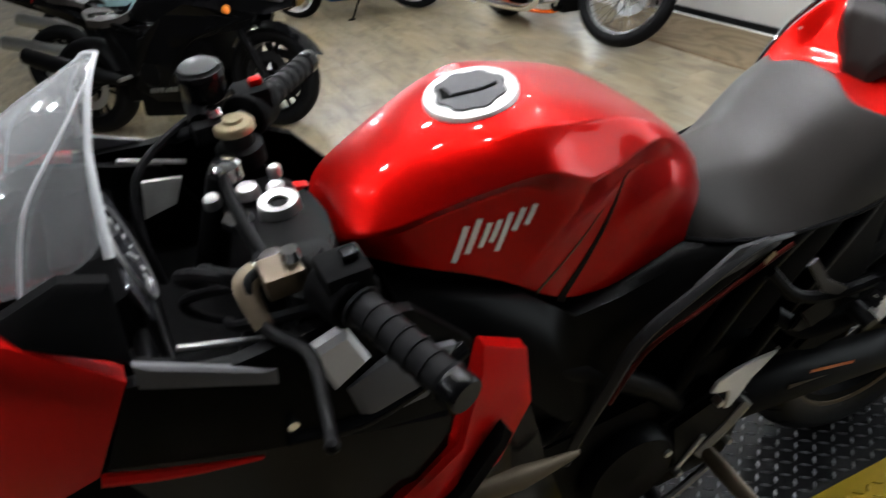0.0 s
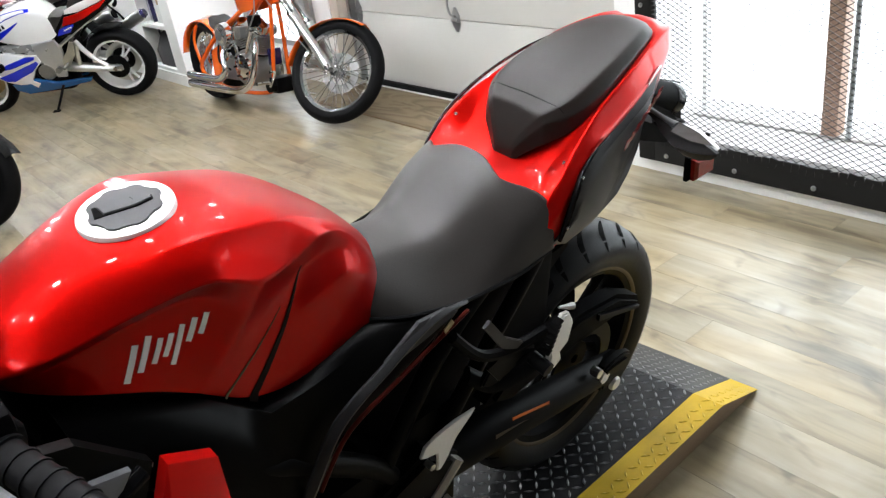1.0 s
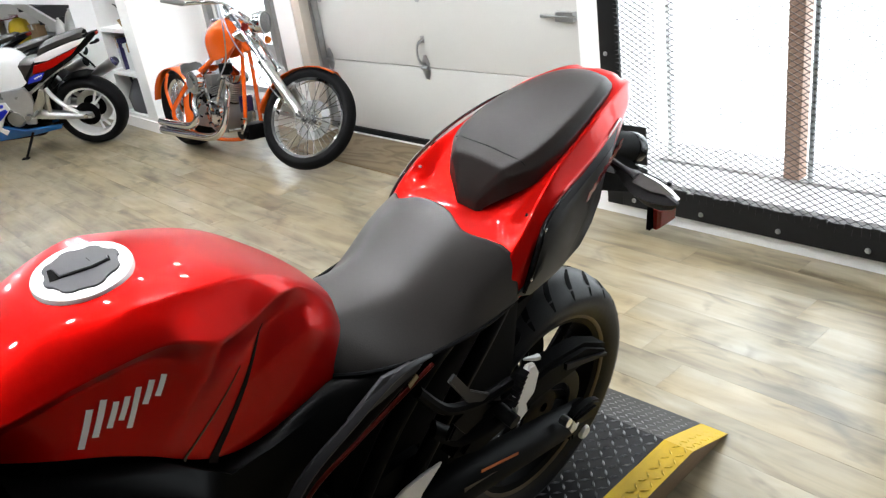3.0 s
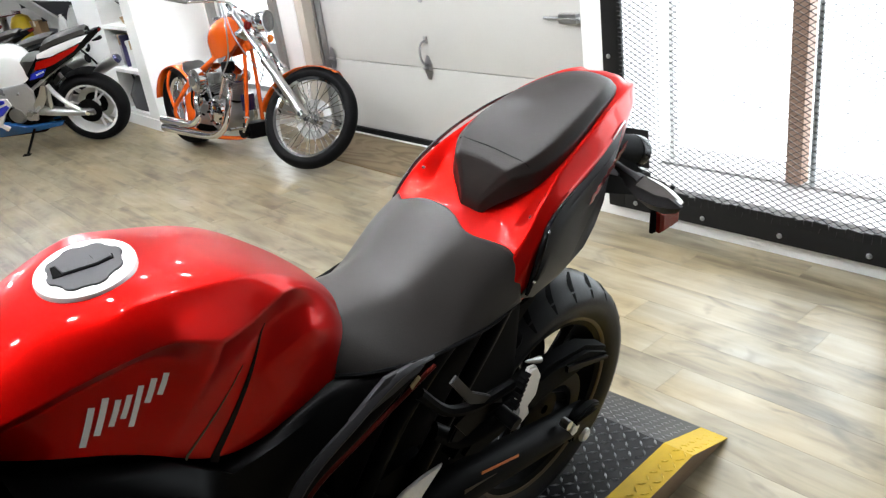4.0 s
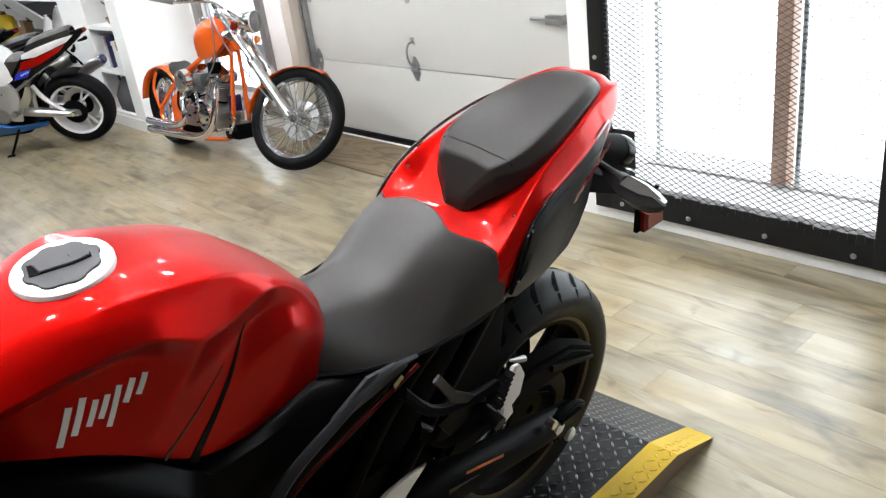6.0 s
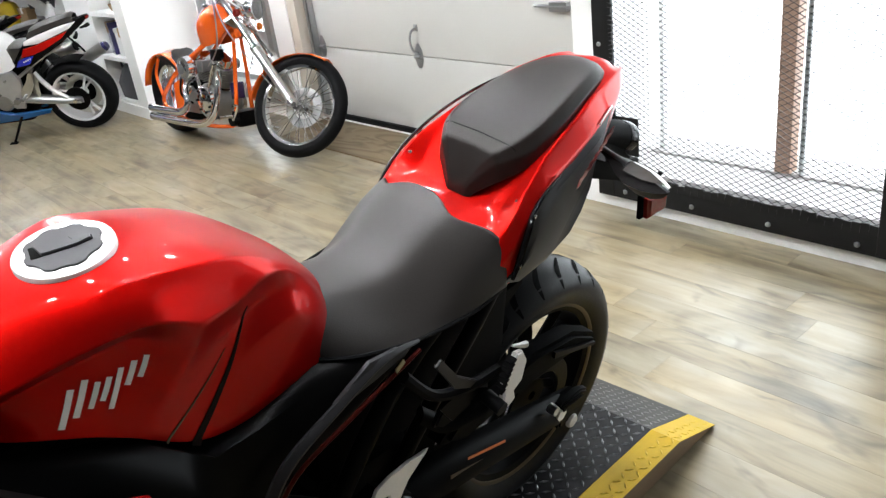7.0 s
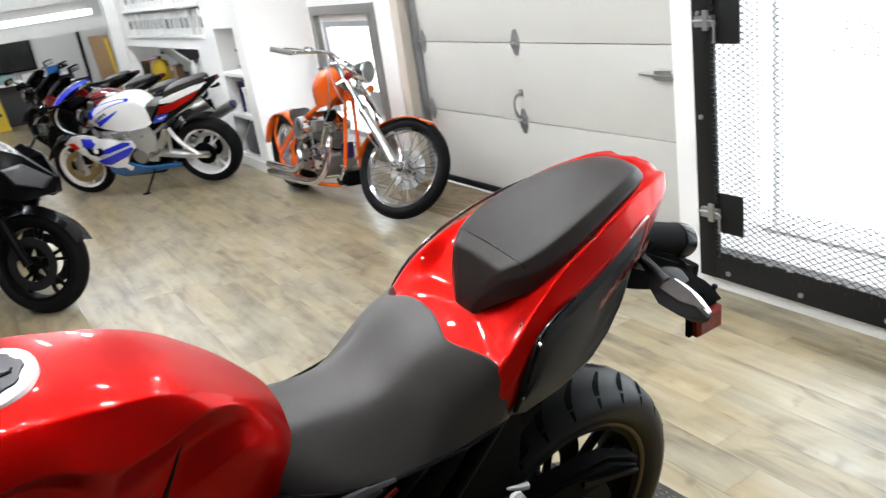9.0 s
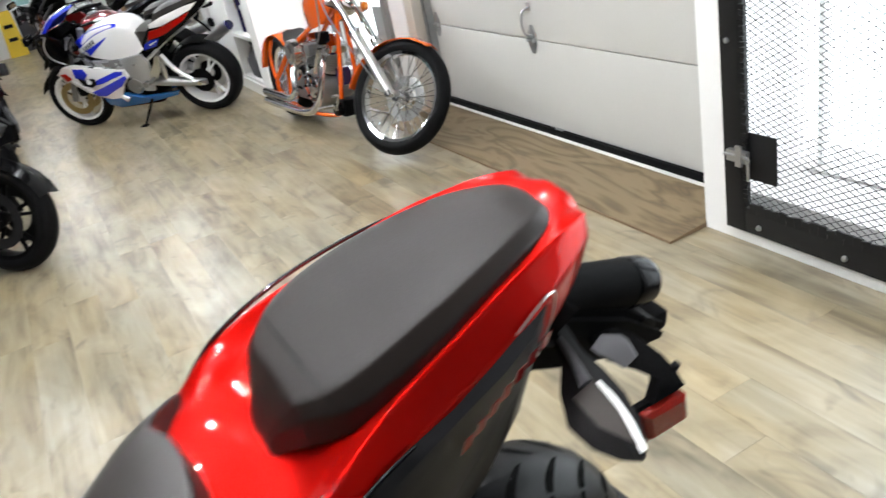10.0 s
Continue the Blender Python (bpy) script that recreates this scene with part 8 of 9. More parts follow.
def chopper():
    b = thing("chopper_motorcycle", pose(2.559, 5.767, 0.0, 6, 0, 94.4) @ Matrix.Scale(0.93, 4), "orange custom chopper with long chrome forks and spoked wheels", "motorcycle", "parked motorcycles")

    def wire_wheel(name, c, r, w, rim, n=40):
        wh = part(name, lathe([(rim - 0.022, -w * 0.25), (rim + 0.004, -w * 0.36), (rim + 0.004, -w * 0.28), (rim - 0.012, -w * 0.2), (rim - 0.014, w * 0.2), (rim + 0.004, w * 0.28), (rim + 0.004, w * 0.36), (rim - 0.022, w * 0.25), (rim - 0.026, 0.0)], 64), "chrome", b)
        wh.location = c
        part("tyre", lathe(tyre_profile(r, w, rim - 0.004), 72), "rubber", wh)
        for k in range(n):
            a = 2 * math.pi * k / n
            s = 1 if k % 2 else -1
            a2 = a + (0.55 if (k // 2) % 2 else -0.55)
            part("spoke", rod((0.030 * math.cos(a2), s * 0.038, 0.030 * math.sin(a2)), ((rim - 0.02) * math.cos(a), s * 0.004, (rim - 0.02) * math.sin(a)), 0.0026, 5), "chrome", wh)
        part("hub", lathe([(0.034, -0.055), (0.036, -0.036), (0.020, -0.028), (0.020, 0.028), (0.036, 0.036), (0.034, 0.055), (0.010, 0.060), (0.010, -0.060)], 24), "chrome", wh)
        part("brake_disc", lathe([(0.135, -0.052), (0.135, -0.047), (0.075, -0.047), (0.075, -0.052)], 36), "cast", wh)
        return wh
    wire_wheel("front_wheel", (-1.715, 0, 0.343), 0.343, 0.095, 0.272)
    wire_wheel("rear_wheel", (-0.13, 0, 0.310), 0.310, 0.200, 0.225)
    ff = part("front_fender", grid_skin([[(-1.715 + 0.356 * math.cos(radians(a)), y, 0.343 + (0.356 - abs(y) * 0.35) * math.sin(radians(a))) for y in (-0.060, -0.035, 0.0, 0.035, 0.060)] for a in (0, 12, 25, 38, 52, 66, 80, 95, 110, 116)]), "orange", b, "slim orange front fender")
    solid(ff, 0.004)
    rf = part("rear_fender", grid_skin([[(-0.13 + 0.330 * math.cos(radians(a)), y, 0.310 + (0.336 - abs(y) * 0.22) * math.sin(radians(a))) for y in (-0.125, -0.08, 0.0, 0.08, 0.125)] for a in range(8, 150, 12)]), "orange", b, "wide orange rear fender")
    solid(rf, 0.004)
    for s in (-1, 1):
        fk = part("fork_leg", rod((-0.98, s * 0.105, 1.03), (-1.42, s * 0.105, 0.62), 0.021, 14), "chrome", b, "polished fork tube")
        part("fork_slider", rod((-1.36, s * 0.105, 0.675), (-1.725, s * 0.105, 0.335), 0.031, 16), "alloy", fk)
        part("slider_collar", rod((-1.375, s * 0.105, 0.660), (-1.355, s * 0.105, 0.680), 0.036, 16), "chrome", fk)
        part("axle_cap", rod((-1.715, s * 0.09, 0.343), (-1.715, s * 0.135, 0.343), 0.022, 12), "chrome", fk)
        part("frame_rail", tube([(-1.06, s * 0.025, 0.80), (-1.05, s * 0.045, 0.55), (-1.02, s * 0.07, 0.22), (-0.96, s * 0.10, 0.145), (-0.55, s * 0.15, 0.14), (-0.15, s * 0.14, 0.22), (-0.13, s * 0.14, 0.310)], 0.015, 10), "orange", b, "orange tubular frame rail")
        part("frame_rail", tube([(-1.04, s * 0.02, 0.90), (-0.70, s * 0.06, 0.70), (-0.38, s * 0.11, 0.52), (-0.13, s * 0.14, 0.310)], 0.018, 10), "orange", b, "orange tubular frame rail")
        part("grip", rod((-0.82, s * 0.31, 0.965), (-0.70, s * 0.40, 0.955), 0.018, 12), "cast", b)
        part("handlebar", tube([(-1.00, s * 0.03, 1.035), (-1.00, s * 0.16, 1.03), (-0.93, s * 0.25, 1.0), (-0.82, s * 0.31, 0.965)], 0.0125, 10), "chrome", b)
        part("lever", tube([(-0.91, s * 0.265, 1.0), (-0.89, s * 0.32, 0.99), (-0.81, s * 0.39, 0.97)], 0.006, 8), "chrome", b)
        part("master_cylinder", bx(-0.935, -0.875, s * 0.25 - 0.022, s * 0.25 + 0.022, 0.99, 1.03, bevel=0.008), "chrome", b)
    part("neck", rod((-1.10, 0, 0.76), (-1.02, 0, 0.95), 0.032, 16), "orange", b)
    for z, x in ((0.97, -1.03), (0.84, -1.125)):
        part("triple_tree", bx(-0.03, 0.03, -0.13, 0.13, -0.016, 0.016, bevel=0.008, m=pose(x, 0, z, 0, -47 + 90, 0)), "chrome", b)
    rows = []
    for x, top, w, low in ((-0.60, 0.800, 0.03, 0.72), (-0.635, 0.885, 0.075, 0.69), (-0.71, 0.955, 0.105, 0.69), (-0.82, 0.992, 0.118, 0.70), (-0.91, 0.995, 0.108, 0.73), (-0.97, 0.972, 0.078, 0.78), (-1.00, 0.93, 0.035, 0.84)):
        rows.append([(x, y, z) for y, z in mirror_rows([(0.0, top), (w * 0.55, top - 0.012), (w * 0.95, top - 0.06), (w, (top + low) / 2), (w * 0.7, low)])])
    tk = part("fuel_tank", grid_skin(rows), "orange", b, "deep orange teardrop fuel tank", 0)
    tk.data.polygons.foreach_set("use_smooth", [True] * len(tk.data.polygons))
    subsurf(tk, 2)
    part("filler_cap", lathe([(0.0, 0.022), (0.028, 0.018), (0.034, 0.0), (0.0, -0.01)], 24, (-0.80, 0.05, 0.965), closed=False, axis="z"), "chrome", tk)
    part("tank_seam", tube([(-0.635, 0.0, 0.865), (-0.72, 0.0, 0.942), (-0.82, 0.0, 0.976), (-0.93, 0.0, 0.978)], 0.004, 6), "orange", tk)
    st = part("seat", grid_skin([[(x, y, z) for y, z in mirror_rows([(0.0, zz), (w * 0.6, zz + 0.004), (w, zz - 0.01), (w * 0.9, zz - 0.05)])] for x, zz, w in ((-0.56, 0.640, 0.055), (-0.48, 0.600, 0.095), (-0.38, 0.578, 0.115), (-0.29, 0.606, 0.110), (-0.245, 0.650, 0.085))]), "vinyl", b, "black leather solo seat", 50)
    part("seat_edge", tube([(-0.56, 0.050, 0.60), (-0.48, 0.090, 0.557), (-0.38, 0.109, 0.535), (-0.29, 0.104, 0.563), (-0.245, 0.080, 0.612)], 0.007, 8), "cap_ring", st)
    for s in (-1, 1):
        part("side_plate", shell([(x, s * y, z) for x, y, z in ((-0.42, 0.125, 0.46), (-0.29, 0.13, 0.40), (-0.27, 0.13, 0.20), (-0.40, 0.125, 0.19))], 0.012), "orange", b, "orange oil tank side plate", 30)
        part("fender_strut", tube([(-0.13, s * 0.15, 0.31), (-0.07, s * 0.145, 0.46), (-0.11, s * 0.13, 0.58)], 0.012, 8), "orange", b)
    # headlight
    hl = part("headlight", lathe([(0.0, -0.10), (0.05, -0.092), (0.082, -0.06), (0.093, 0.0), (0.096, 0.045), (0.088, 0.052), (0.0, 0.058)], 32, closed=False, axis="x"), "chrome", b, "large chrome headlight")
    hl.matrix_local = pose(-1.215, 0, 0.962, 0, -6, 180) @ Matrix.Scale(0.82, 4)
    part("lens", lathe([(0.0, 0.066), (0.05, 0.062), (0.086, 0.053), (0.0, 0.050)], 32, closed=False, axis="x"), "headlight", hl)
    part("headlight_bracket", rod((-1.12, 0, 0.90), (-1.20, 0, 0.86), 0.014), "chrome", b)
    for s in (-1, 1):
        part("turn_signal", lathe([(0.0, -0.02), (0.024, -0.012), (0.030, 0.01), (0.0, 0.026)], 18, (-1.20, s * 0.14, 0.885), closed=False, axis="x"), "lens_orange" if s < 0 else "lens_red", b)
    # engine: crankcase, two finned cylinders, rocker boxes
    eng = part("crankcase", lathe([(0.0, -0.12), (0.115, -0.12), (0.135, -0.09), (0.135, 0.09), (0.115, 0.12), (0.0, 0.125)], 32, (-0.72, 0, 0.30), closed=False), "cast", b, "polished v-twin crankcase")
    part("cam_cover", lathe([(0.0, 0.155), (0.075, 0.152), (0.095, 0.14), (0.10, 0.11), (0.0, 0.10)], 28, (-0.735, 0, 0.315), closed=False), "chrome", eng)
    for k in range(7):
        t = 0.9 * k
        part("cover_bolt", rod((-0.735 + 0.085 * math.cos(t), 0.148, 0.315 + 0.085 * math.sin(t)), (-0.735 + 0.085 * math.cos(t), 0.158, 0.315 + 0.085 * math.sin(t)), 0.008, 8), "black_metal", eng)
    part("lifter_block", bx(-0.80, -0.66, 0.09, 0.14, 0.36, 0.41, bevel=0.01), "cast", eng)
    part("starter", rod((-0.62, -0.02, 0.42), (-0.62, 0.13, 0.42), 0.034, 16), "black_metal", eng)
    part("coil_box", bx(-0.90, -0.83, 0.02, 0.10, 0.60, 0.68, bevel=0.012), "black_metal", eng)
    part("oil_line", tube([(-0.55, 0.13, 0.28), (-0.47, 0.17, 0.34), (-0.43, 0.14, 0.44), (-0.40, 0.10, 0.48)], 0.008, 8), "rubber", b)
    for ang, x0 in ((24, -0.64), (-22, -0.80)):
        d = Vector((math.sin(radians(ang)), 0, math.cos(radians(ang))))
        o = Vector((x0, 0, 0.40))
        cyl = part("cylinder", rod(o, o + d * 0.17, 0.062, 24), "black_metal", eng)
        for k in range(9):
            part("fin", rod(o + d * (0.03 + 0.016 * k), o + d * (0.036 + 0.016 * k), 0.088 - 0.001 * k, 24), "alloy", cyl)
        part("rocker_box", bx(-0.085, 0.085, -0.07, 0.07, 0.0, 0.075, bevel=0.022, m=Matrix.Translation(o + d * 0.17) @ pose(0, 0, 0, 0, ang, 0)), "chrome", cyl)
        for y in (0.085, 0.105):
            part("pushrod_tube", rod((x0 * 0.4 - 0.735 * 0.6, 0.13, 0.36), tuple(o + d * 0.19 + Vector((0, y, 0))), 0.011, 10), "chrome", eng)
    part("air_cleaner", lathe([(0.0, 0.215), (0.045, 0.212), (0.082, 0.195), (0.088, 0.15), (0.06, 0.13), (0.0, 0.13)], 32, (-0.60, 0, 0.545), closed=False), "chrome", eng, "ribbed chrome air cleaner")
    for k in range(5):
        part("air_fin", rod((-0.60, 0.20 + 0.004 * k, 0.545), (-0.60, 0.2015 + 0.004 * k, 0.545), 0.078 - 0.013 * k, 28), "cast", eng)
    part("carburettor", bx(-0.76, -0.68, 0.04, 0.13, 0.52, 0.60, bevel=0.012), "cast", eng)
    part("oil_tank", lathe([(0.0, -0.12), (0.085, -0.115), (0.10, -0.09), (0.10, 0.09), (0.085, 0.115), (0.0, 0.12)], 28, (-0.40, 0, 0.40), closed=False), "chrome", b)
    part("gearbox", bx(-0.56, -0.30, -0.11, 0.10, 0.19, 0.36, bevel=0.03), "cast", b)
    part("primary_cover", bx(-0.80, -0.30, -0.19, -0.12, 0.20, 0.40, bevel=0.05), "chrome", b)
    for pts, lab in (([(-0.87, 0.07, 0.52), (-0.96, 0.14, 0.45), (-0.93, 0.19, 0.25), (-0.78, 0.205, 0.165), (-0.45, 0.205, 0.150), (-0.02, 0.205, 0.150)], "chrome drag pipe"), ([(-0.58, 0.07, 0.50), (-0.55, 0.17, 0.42), (-0.60, 0.205, 0.29), (-0.50, 0.205, 0.225), (-0.30, 0.205, 0.215), (-0.02, 0.205, 0.215)], "chrome drag pipe")):
        ex = part("exhaust_pipe", tube(pts, [0.020, 0.021, 0.024, 0.029, 0.031, 0.031], 14), "chrome", b, lab)
        part("pipe_mouth", rod((-0.022, 0.205, pts[-1][2]), (-0.018, 0.205, pts[-1][2]), 0.024, 14), "black_metal", ex)
    part("horn_box", bx(-0.99, -0.955, -0.05, 0.05, 0.33, 0.45, bevel=0.012, m=None), "purple", b, "dark violet cover on the down tubes")
    part("oil_filter", rod((-1.05, 0.02, 0.20), (-1.05, 0.13, 0.20), 0.042, 18), "black_gloss", b)
    part("regulator", bx(-1.10, -0.99, -0.08, 0.09, 0.145, 0.26, bevel=0.02), "black_metal", b)
    part("foot_control", tube([(-1.12, 0.15, 0.22), (-1.20, 0.22, 0.26), (-1.22, 0.32, 0.27)], 0.012, 8), "chrome", b)
    part("brake_pedal", tube([(-1.14, 0.17, 0.22), (-1.27, 0.20, 0.33), (-1.29, 0.25, 0.345)], 0.008, 8), "chrome", b)
    part("side_stand", tube([(-0.80, -0.13, 0.16), (-0.86, -0.24, 0.09), (-0.92, -0.34, 0.045)], 0.011, 8), "chrome", b)
    for pts in ([(-0.95, 0.1, 1.09), (-1.08, 0.16, 0.98), (-1.02, 0.14, 0.72), (-0.80, 0.10, 0.56)], [(-0.92, -0.2, 1.09), (-1.10, -0.15, 0.96), (-1.06, -0.1, 0.6), (-0.8, -0.12, 0.3)], [(-1.03, 0.12, 1.0), (-1.25, 0.17, 0.80), (-1.60, 0.10, 0.45)]):
        part("cable", tube(pts, 0.005, 6), "cast", b)
    part("tail_lamp", bx(0.185, 0.212, -0.04, 0.04, 0.40, 0.45, bevel=0.010), "lens_red", b)
    # the bars and the front wheel are turned to one side about the fork line
    turn = Matrix.Translation((-1.35, 0, 0.685)) @ Matrix.Rotation(radians(33), 4, Vector((0.73, 0, 0.68))) @ Matrix.Translation((1.35, 0, -0.685))
    steered = ("front_wheel", "front_fender", "fork_leg", "grip", "handlebar", "lever", "master_cylinder", "triple_tree", "headlight", "turn_signal", "headlight_bracket")
    for ob in list(b.children):
        if ob.name.split(".")[0] in steered:
            ob.matrix_basis = turn @ ob.matrix_basis
    return b


chopper()


# ---- recess shelves, stair cupboard and the back of the room ----
def shelf_board(x0, x1, y0, y1, z, label):
    s = thing("shelf", pose((x0 + x1) / 2, (y0 + y1) / 2, z), label, "shelf", "wall shelves")
    part("board", bx(-(x1 - x0) / 2, (x1 - x0) / 2, -(y1 - y0) / 2, (y1 - y0) / 2, -0.022, 0.0, bevel=0.002), "wall", s)
    part("lip", bx(-(x1 - x0) / 2 - 0.008, -(x1 - x0) / 2 - 0.0005, -(y1 - y0) / 2, (y1 - y0) / 2, -0.03, 0.002, bevel=0.002), "wall", s)
    return s


for z in (0.470, 0.825):
    shelf_board(2.585, 2.955, 6.502, 7.028, z, "white painted board shelf in the recess")
for z in (1.142, 1.430):
    shelf_board(2.575, 2.95, 7.31, 10.64, z, "long white shelf for catalogues")


def binders():
    rng = random.Random(5)
    kinds = []
    for k, (w, h) in enumerate(((0.062, 0.235), (0.075, 0.225), (0.05, 0.215))):
        b = thing("binder", pose(0, 0, -5), "white catalogue binder standing on a shelf", "binder", "catalogue binders")
        part("cover", bx(-0.10, 0.10, -w / 2, w / 2, 0.0, h, bevel=0.004), "paper", b)
        part("spine_label", bx(-0.1025, -0.1005, -w * 0.32, w * 0.32, h * 0.28, h * 0.72), "grey_cloth" if k == 2 else "galv", b)
        kinds.append((b, w))
    for z in (1.1422, 1.4302):
        y = 7.36
        while y < 10.55:
            b, w = rng.choice(kinds)
            y += w / 2 + 0.004
            copy_thing(b, pose(2.70 + rng.uniform(0, 0.02), y, z, 0, 0, rng.uniform(-3, 3)))
            y += w / 2 + (0.0 if rng.random() > 0.12 else 0.08)
    for b, w in kinds:
        for o in list(b.children_recursive) + [b]:
            bpy.data.objects.remove(o)


binders()


def carton(x, y, z, sx, sy, sz, material, label, turn=0, name="carton"):
    c = thing(name, pose(x, y, z, 0, 0, turn), label, "box")
    part("body", bx(-sx / 2, sx / 2, -sy / 2, sy / 2, 0, sz, bevel=0.006), material, c)
    part("lid", bx(-sx / 2 - 0.004, sx / 2 + 0.004, -sy / 2 - 0.004, sy / 2 + 0.004, sz * 0.86, sz + 0.004, bevel=0.004), material, c)
    part("tape", bx(-sx / 2 - 0.006, sx / 2 + 0.006, -0.02, 0.02, sz * 0.7, sz + 0.006), "cardboard" if material != "cardboard" else "paper", c)
    return c


# recess items
basket = thing("basket", pose(2.74, 6.72, 0.825), "small brown tray with dark wiry stems", "basket")
part("tray", lathe([(0.0, 0.0), (0.085, 0.002), (0.105, 0.055), (0.098, 0.055), (0.08, 0.01), (0.0, 0.008)], 20, axis="z", closed=False), "cardboard", basket)
for k in range(7):
    a = 2.4 * k
    part("stem", tube([(0.03 * math.cos(a), 0.03 * math.sin(a), 0.02), (0.06 * math.cos(a), 0.07 * math.sin(a), 0.12), (0.10 * math.cos(a + 0.4), 0.13 * math.sin(a + 0.4), 0.17 + 0.015 * (k % 3))], 0.004, 6), "grey_cloth", basket)
carton(2.74, 6.68, 0.470, 0.20, 0.17, 0.22, "paper", "pale grey carton on the shelf", 8)
carton(2.70, 6.90, 0.470, 0.12, 0.12, 0.26, "purple", "tall dark violet carton on the shelf", -10)
bag = thing("holdall", pose(2.76, 6.77, 0.115), "slumped dark grey cloth holdall", "bag")
part("body", grid_skin([[(0.14 * sx * k, y, z * h) for sx, z in ((-1, 0.0), (-1.1, 0.5), (-0.6, 1.0), (0.6, 1.0), (1.1, 0.5), (1, 0.0))] for y, k, h in ((-0.24, 0.6, 0.18), (-0.15, 1.0, 0.26), (0.0, 1.05, 0.30), (0.14, 1.0, 0.25), (0.24, 0.55, 0.17))], close=True), "grey_cloth", bag)
part("strap", tube([(-0.10, -0.10, 0.25), (-0.12, -0.04, 0.33), (-0.12, 0.05, 0.33), (-0.10, 0.10, 0.25)], 0.010, 8), "grey_cloth", bag)

# under the stair
stair = thing("stair", pose(2.876, 10.897, 0.0, 0, 0, -62.9), "white stair stringer with dark treads crossing the cupboard", "stair")
part("stringer", plate([(-0.60, 1.370), (-0.60, 1.490), (1.72, 0.045), (1.72, 0.0), (1.60, 0.0)], 0.040), "wall", stair)
for k in range(6):
    part("tread", bx(-0.16 + 0.272 * k, 0.13 + 0.272 * k, 0.021, 0.62, 1.010 - 0.170 * k, 1.045 - 0.170 * k, bevel=0.004), "grey_cloth", stair)
    part("riser", bx(0.105 + 0.272 * k, 0.120 + 0.272 * k, 0.021, 0.60, 0.876 - 0.170 * k, 1.009 - 0.170 * k), "grey_cloth", stair)
bench = thing("bench", pose(3.11, 11.45, 0.0), "low dark workbench under the stair", "bench")
part("top", bx(-0.39, 0.39, -0.75, 0.75, 0.435, 0.470, bevel=0.004), "grey_cloth", bench)
for x in (-0.34, 0.34):
    for y in (-0.70, 0.70):
        part("leg", bx(x - 0.03, x + 0.03, y - 0.03, y + 0.03, 0.0, 0.434), "grey_cloth", bench)
carton(2.835, 11.80, 0.470, 0.21, 0.34, 0.27, "silver_paint", "pale grey plastic case on the bench", 0, "storage_case")
tray = thing("tray", pose(2.89, 11.60, 0.7445), "flat dark red tray lying on a grey case", "tray")
part("base", bx(-0.18, 0.18, -0.20, 0.20, 0.0, 0.012, bevel=0.004), "dark_red", tray)
for side_x in (-0.174, 0.174):
    part("rim", bx(side_x - 0.006, side_x + 0.006, -0.20, 0.20, 0.0125, 0.040, bevel=0.003), "dark_red", tray)
carton(3.10, 10.86, 0.470, 0.11, 0.20, 0.20, "cardboard", "brown carton on the bench", 12)
sack = thing("sack", pose(2.965, 11.08, 0.470), "crumpled yellow plastic sack", "sack")
part("body", grid_skin([[(0.125 * math.cos(a) * k, 0.14 * math.sin(a) * k, z) for a in [radians(40 * q) for q in range(9)]] for z, k in ((0.0, 0.8), (0.08, 1.08), (0.18, 1.05), (0.26, 0.8), (0.30, 0.25))], close=True), "yellow_sign", sack)
part("tie", lathe([(0.025, 0.292), (0.032, 0.300), (0.025, 0.308), (0.018, 0.300)], 14, axis="z"), "rubber", sack)
for x, y, r, h in ((2.925, 9.30, 0.075, 0.78), (3.02, 9.16, 0.10, 0.86)):
    bag = thing("plastic_bag", pose(x, y, 0.0), "tall crumpled white plastic bag on the floor", "bag", "white bags")
    part("body", grid_skin([[(r * math.cos(a) * k * (1 + 0.12 * math.sin(3 * a + 9 * z)), 1.25 * r * math.sin(a) * k * (1 + 0.10 * math.cos(4 * a + 7 * z)), z * h) for a in [radians(24 * q) for q in range(15)]] for z, k in ((0.0, 0.9), (0.25, 1.08), (0.55, 1.0), (0.80, 0.92), (0.93, 0.62), (1.0, 0.30))], close=True), "paper", bag, smooth=60)
    part("knot", lathe([(0.0, h + 0.03), (0.018, h + 0.02), (0.014, h), (0.020, h - 0.01), (0.0, h - 0.015)], 10, axis="z", closed=False), "paper", bag)
board = thing("cardboard_sheet", pose(2.60, 12.45, 0.0, 0, -4, 24), "tall brown cardboard sheet leaning by the post", "cardboard")
part("sheet", bx(-0.02, 0.0, -0.24, 0.24, 0.0, 1.15, bevel=0.003), "cardboard", board)
part("yellow_strip", bx(-0.026, -0.021, -0.20, -0.14, 0.55, 1.10), "yellow_sign", board)
pole = thing("pole", pose(2.42, 13.5, 0.0), "dark upright pole against the back wall", "pole")
part("shaft", rod((0, 0, 0.02), (0, 0, 1.26), 0.026, 12), "steel_black", pole)
part("foot", lathe([(0.0, 0.03), (0.05, 0.025), (0.09, 0.008), (0.09, 0.0), (0.0, 0.0)], 18, closed=False, axis="z"), "steel_black", pole)

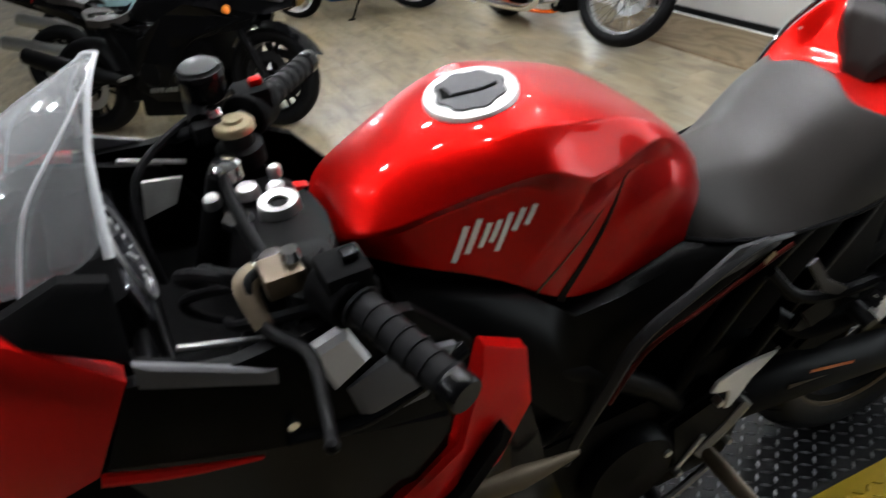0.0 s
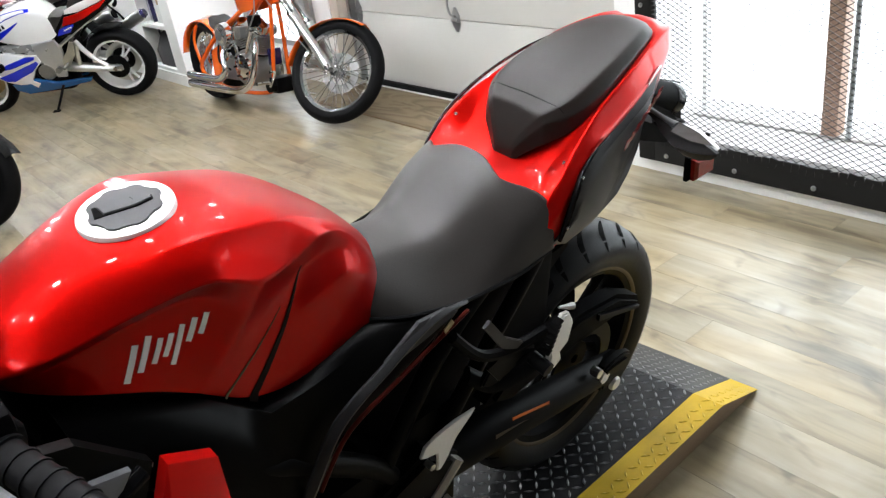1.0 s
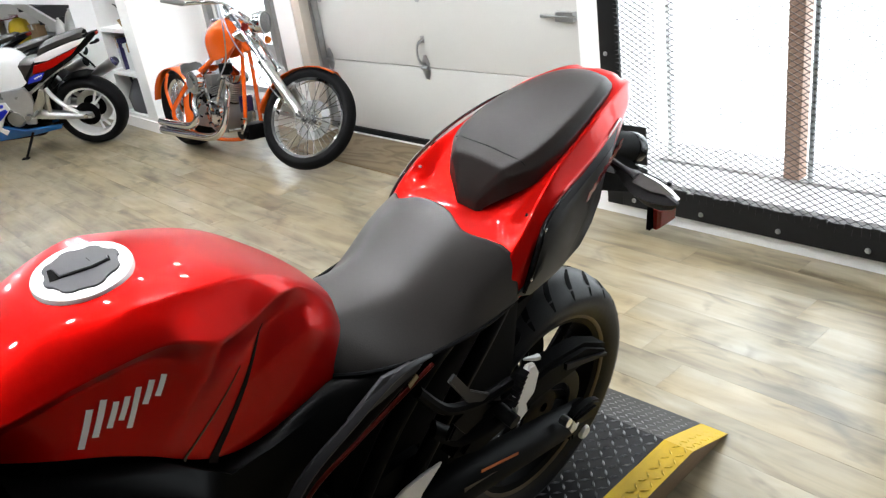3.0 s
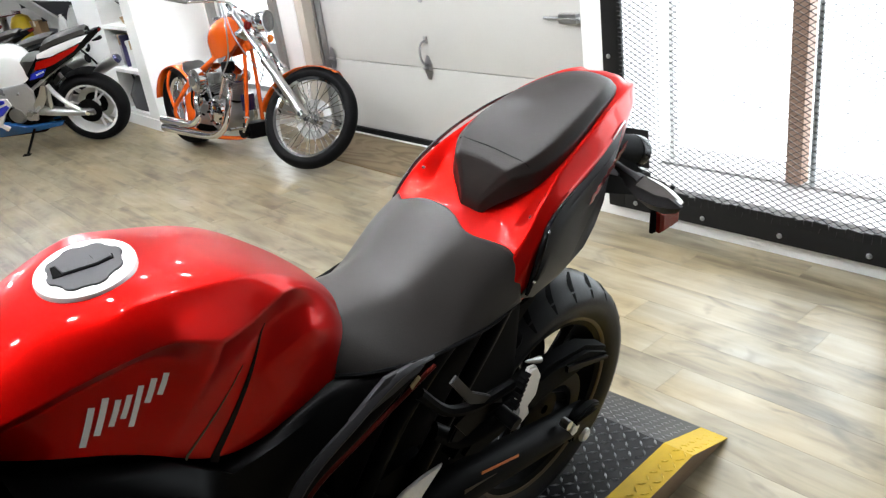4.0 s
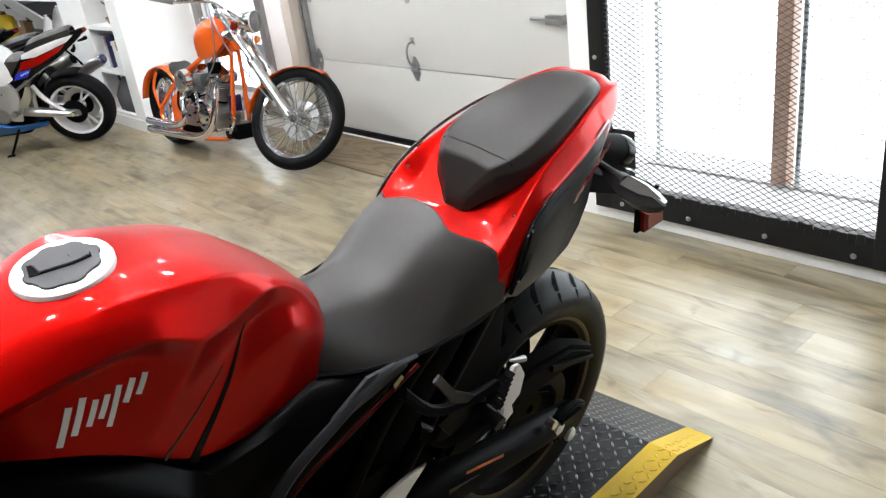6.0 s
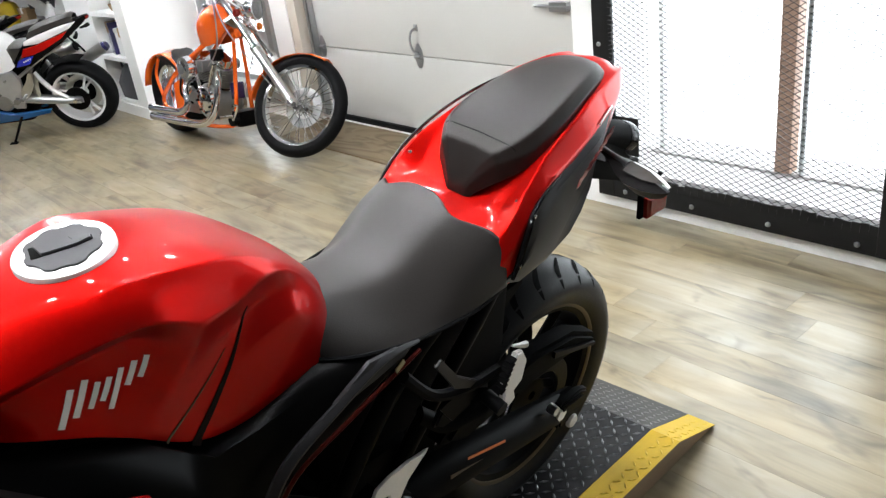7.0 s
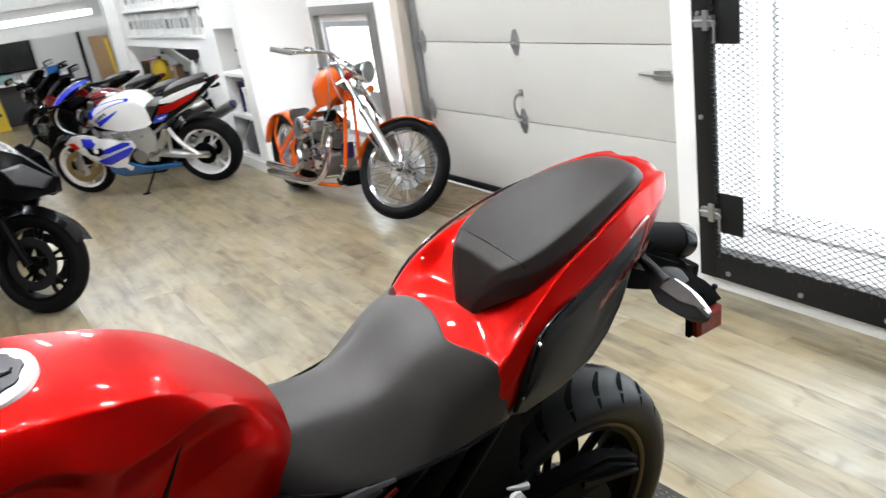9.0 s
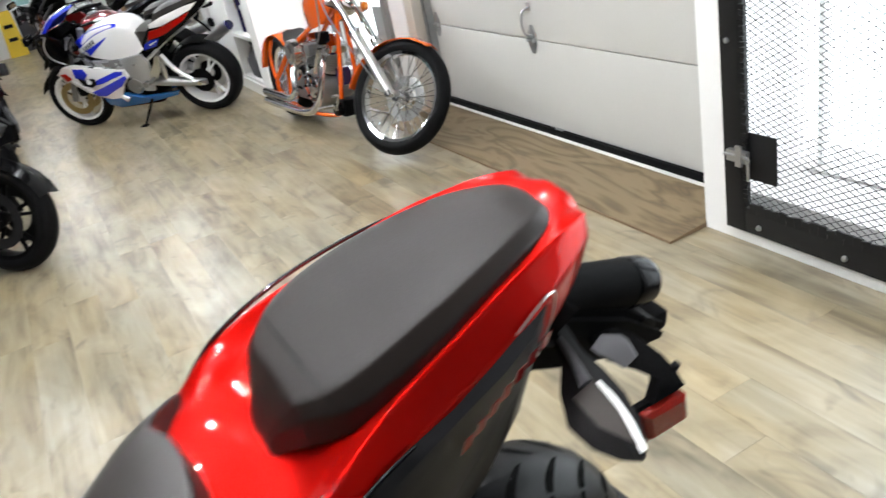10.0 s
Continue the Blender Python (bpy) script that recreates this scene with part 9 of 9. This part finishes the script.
# far end: display, counter, boxes, wet-floor sign, light
tv = thing("wall_display", pose(1.36, 14.79, 1.0), "dark flat display mounted on the far wall", "display")
part("frame", bx(-0.50, 0.50, -0.05, 0.0, -0.27, 0.27, bevel=0.008), "black_plastic", tv)
part("glass", bx(-0.47, 0.47, -0.054, -0.0505, -0.245, 0.245), "screen_black", tv)
counter = thing("counter", pose(1.7, 14.1, 0.0), "dark counter with a pale top at the far end", "counter")
part("body", bx(-0.55, 0.55, -0.25, 0.25, 0.0, 0.60, bevel=0.006), "grey_cloth", counter)
part("top", bx(-0.60, 0.60, -0.30, 0.30, 0.60, 0.635, bevel=0.006), "wall", counter)
for x, y, sx, sz, mt, lab in ((1.30, 14.0, 0.22, 0.12, "teal_paint", "pale blue box on the counter"), (1.62, 14.05, 0.20, 0.10, "paper", "stack of white paper on the counter"), (1.98, 14.0, 0.18, 0.14, "sky_paint", "blue box on the counter")):
    carton(x, y, 0.635, sx, 0.2, sz, mt, lab, 5)
sg = thing("wet_floor_sign", pose(1.02, 13.6, 0.0), "yellow folding wet-floor sign standing open", "sign")
for s in (-1, 1):
    part("leaf", plate([(-0.13, 0.0), (0.13, 0.0), (0.09, 0.62), (-0.09, 0.62)], 0.012, Matrix.Translation((0, s * 0.09, 0)) @ pose(0, 0, 0, s * 7.5, 0, 0)), "yellow_sign", sg)
part("hinge", rod((-0.08, 0, 0.625), (0.08, 0, 0.625), 0.010), "yellow_sign", sg)
for k in range(2):
    part("printed_bar", bx(-0.06, 0.06, -0.112 + 0.03 * k, -0.1085 + 0.03 * k, 0.22 + 0.18 * k, 0.27 + 0.18 * k), "rubber", sg)
lb = thing("strip_light", pose(1.55, 11.85, 1.50), "long bright strip light below the soffit", "strip light")
part("housing", bx(-0.9, 0.9, -0.06, 0.06, 0.02, 0.13, bevel=0.006), "wall", lb)
part("diffuser", bx(-0.88, 0.88, -0.062, 0.055, -0.06, 0.019, bevel=0.01), "strip", lb)
pg = thing("display_rack", pose(0.35, 13.6, 0.0), "white pegboard rack hung with small coloured packets", "rack")
part("panel", bx(-0.55, 0.55, 0.0, 0.03, 0.0, 1.35, bevel=0.004), "wall", pg)
part("shelf", bx(-0.55, 0.55, -0.28, 0.0, 0.55, 0.575, bevel=0.003), "wall", pg)
part("shelf", bx(-0.55, 0.55, -0.28, 0.0, 0.95, 0.975, bevel=0.003), "wall", pg)
rng_p = random.Random(3)
for z in (0.575, 0.975):
    for k in range(8):
        mt = rng_p.choice(["teal_paint", "red_gloss", "paper", "orange", "sky_paint", "yellow_sign"])
        carton(0.35 - 0.47 + 0.135 * k, 13.47, z, 0.10, 0.12, rng_p.uniform(0.12, 0.24), mt, "small packet on the display rack", rng_p.uniform(-8, 8), "packet")


# ---- floor boards, last ----
def floor_boards():
    floor = structure("floor", boxes((-4.0, 3.4, -0.80, 4.9, -0.0042, -0.0034), (-4.0, 4.3, 4.9, 14.8, -0.0042, -0.0034)), "plank", "weathered oak-look vinyl plank floor", "floor")
    rng = random.Random(7)
    w, ln, gap = 0.152, 1.22, 0.0003
    base = obj("plank", bx(gap, w - gap, gap, ln - gap, -0.0034, 0.0, bevel=0.0002, seg=1), "plank", 0)
    me = base.data
    bpy.data.objects.remove(base)
    rest_v, rest_f = [], []
    ix = -26
    while ix * w < 4.3:
        x = ix * w
        y = -3.0 - rng.random() * ln
        while y < 14.8:
            if y + ln < -0.79 or (x > 3.2 and y < 4.9):
                y += ln
                continue
            cut = max(gap, -0.80 - y)
            near = -0.8 < x < 3.1 and -0.3 < y < 7.4
            if near:
                p = new("plank", me)
                p.location = (x, y, 0)
                p.parent = floor
            else:
                k = len(rest_v)
                for zz in (-0.0034, 0.0):
                    for a, b in ((gap, cut), (w - gap, cut), (w - gap, ln - gap), (gap, ln - gap)):
                        rest_v.append((x + a, y + b, zz))
                rest_f.extend([(k + 4, k + 5, k + 6, k + 7), (k, k + 1, k + 5, k + 4), (k + 1, k + 2, k + 6, k + 5), (k + 2, k + 3, k + 7, k + 6), (k + 3, k, k + 4, k + 7)])
            y += ln
        ix += 1
    rm = bpy.data.meshes.new("far_planks")
    rm.from_pydata(rest_v, [], rest_f)
    rm.materials.append(MAT["plank"])
    far = new("far_planks", rm)
    far.parent = floor
    far["kind"] = "stuff"


floor_boards()
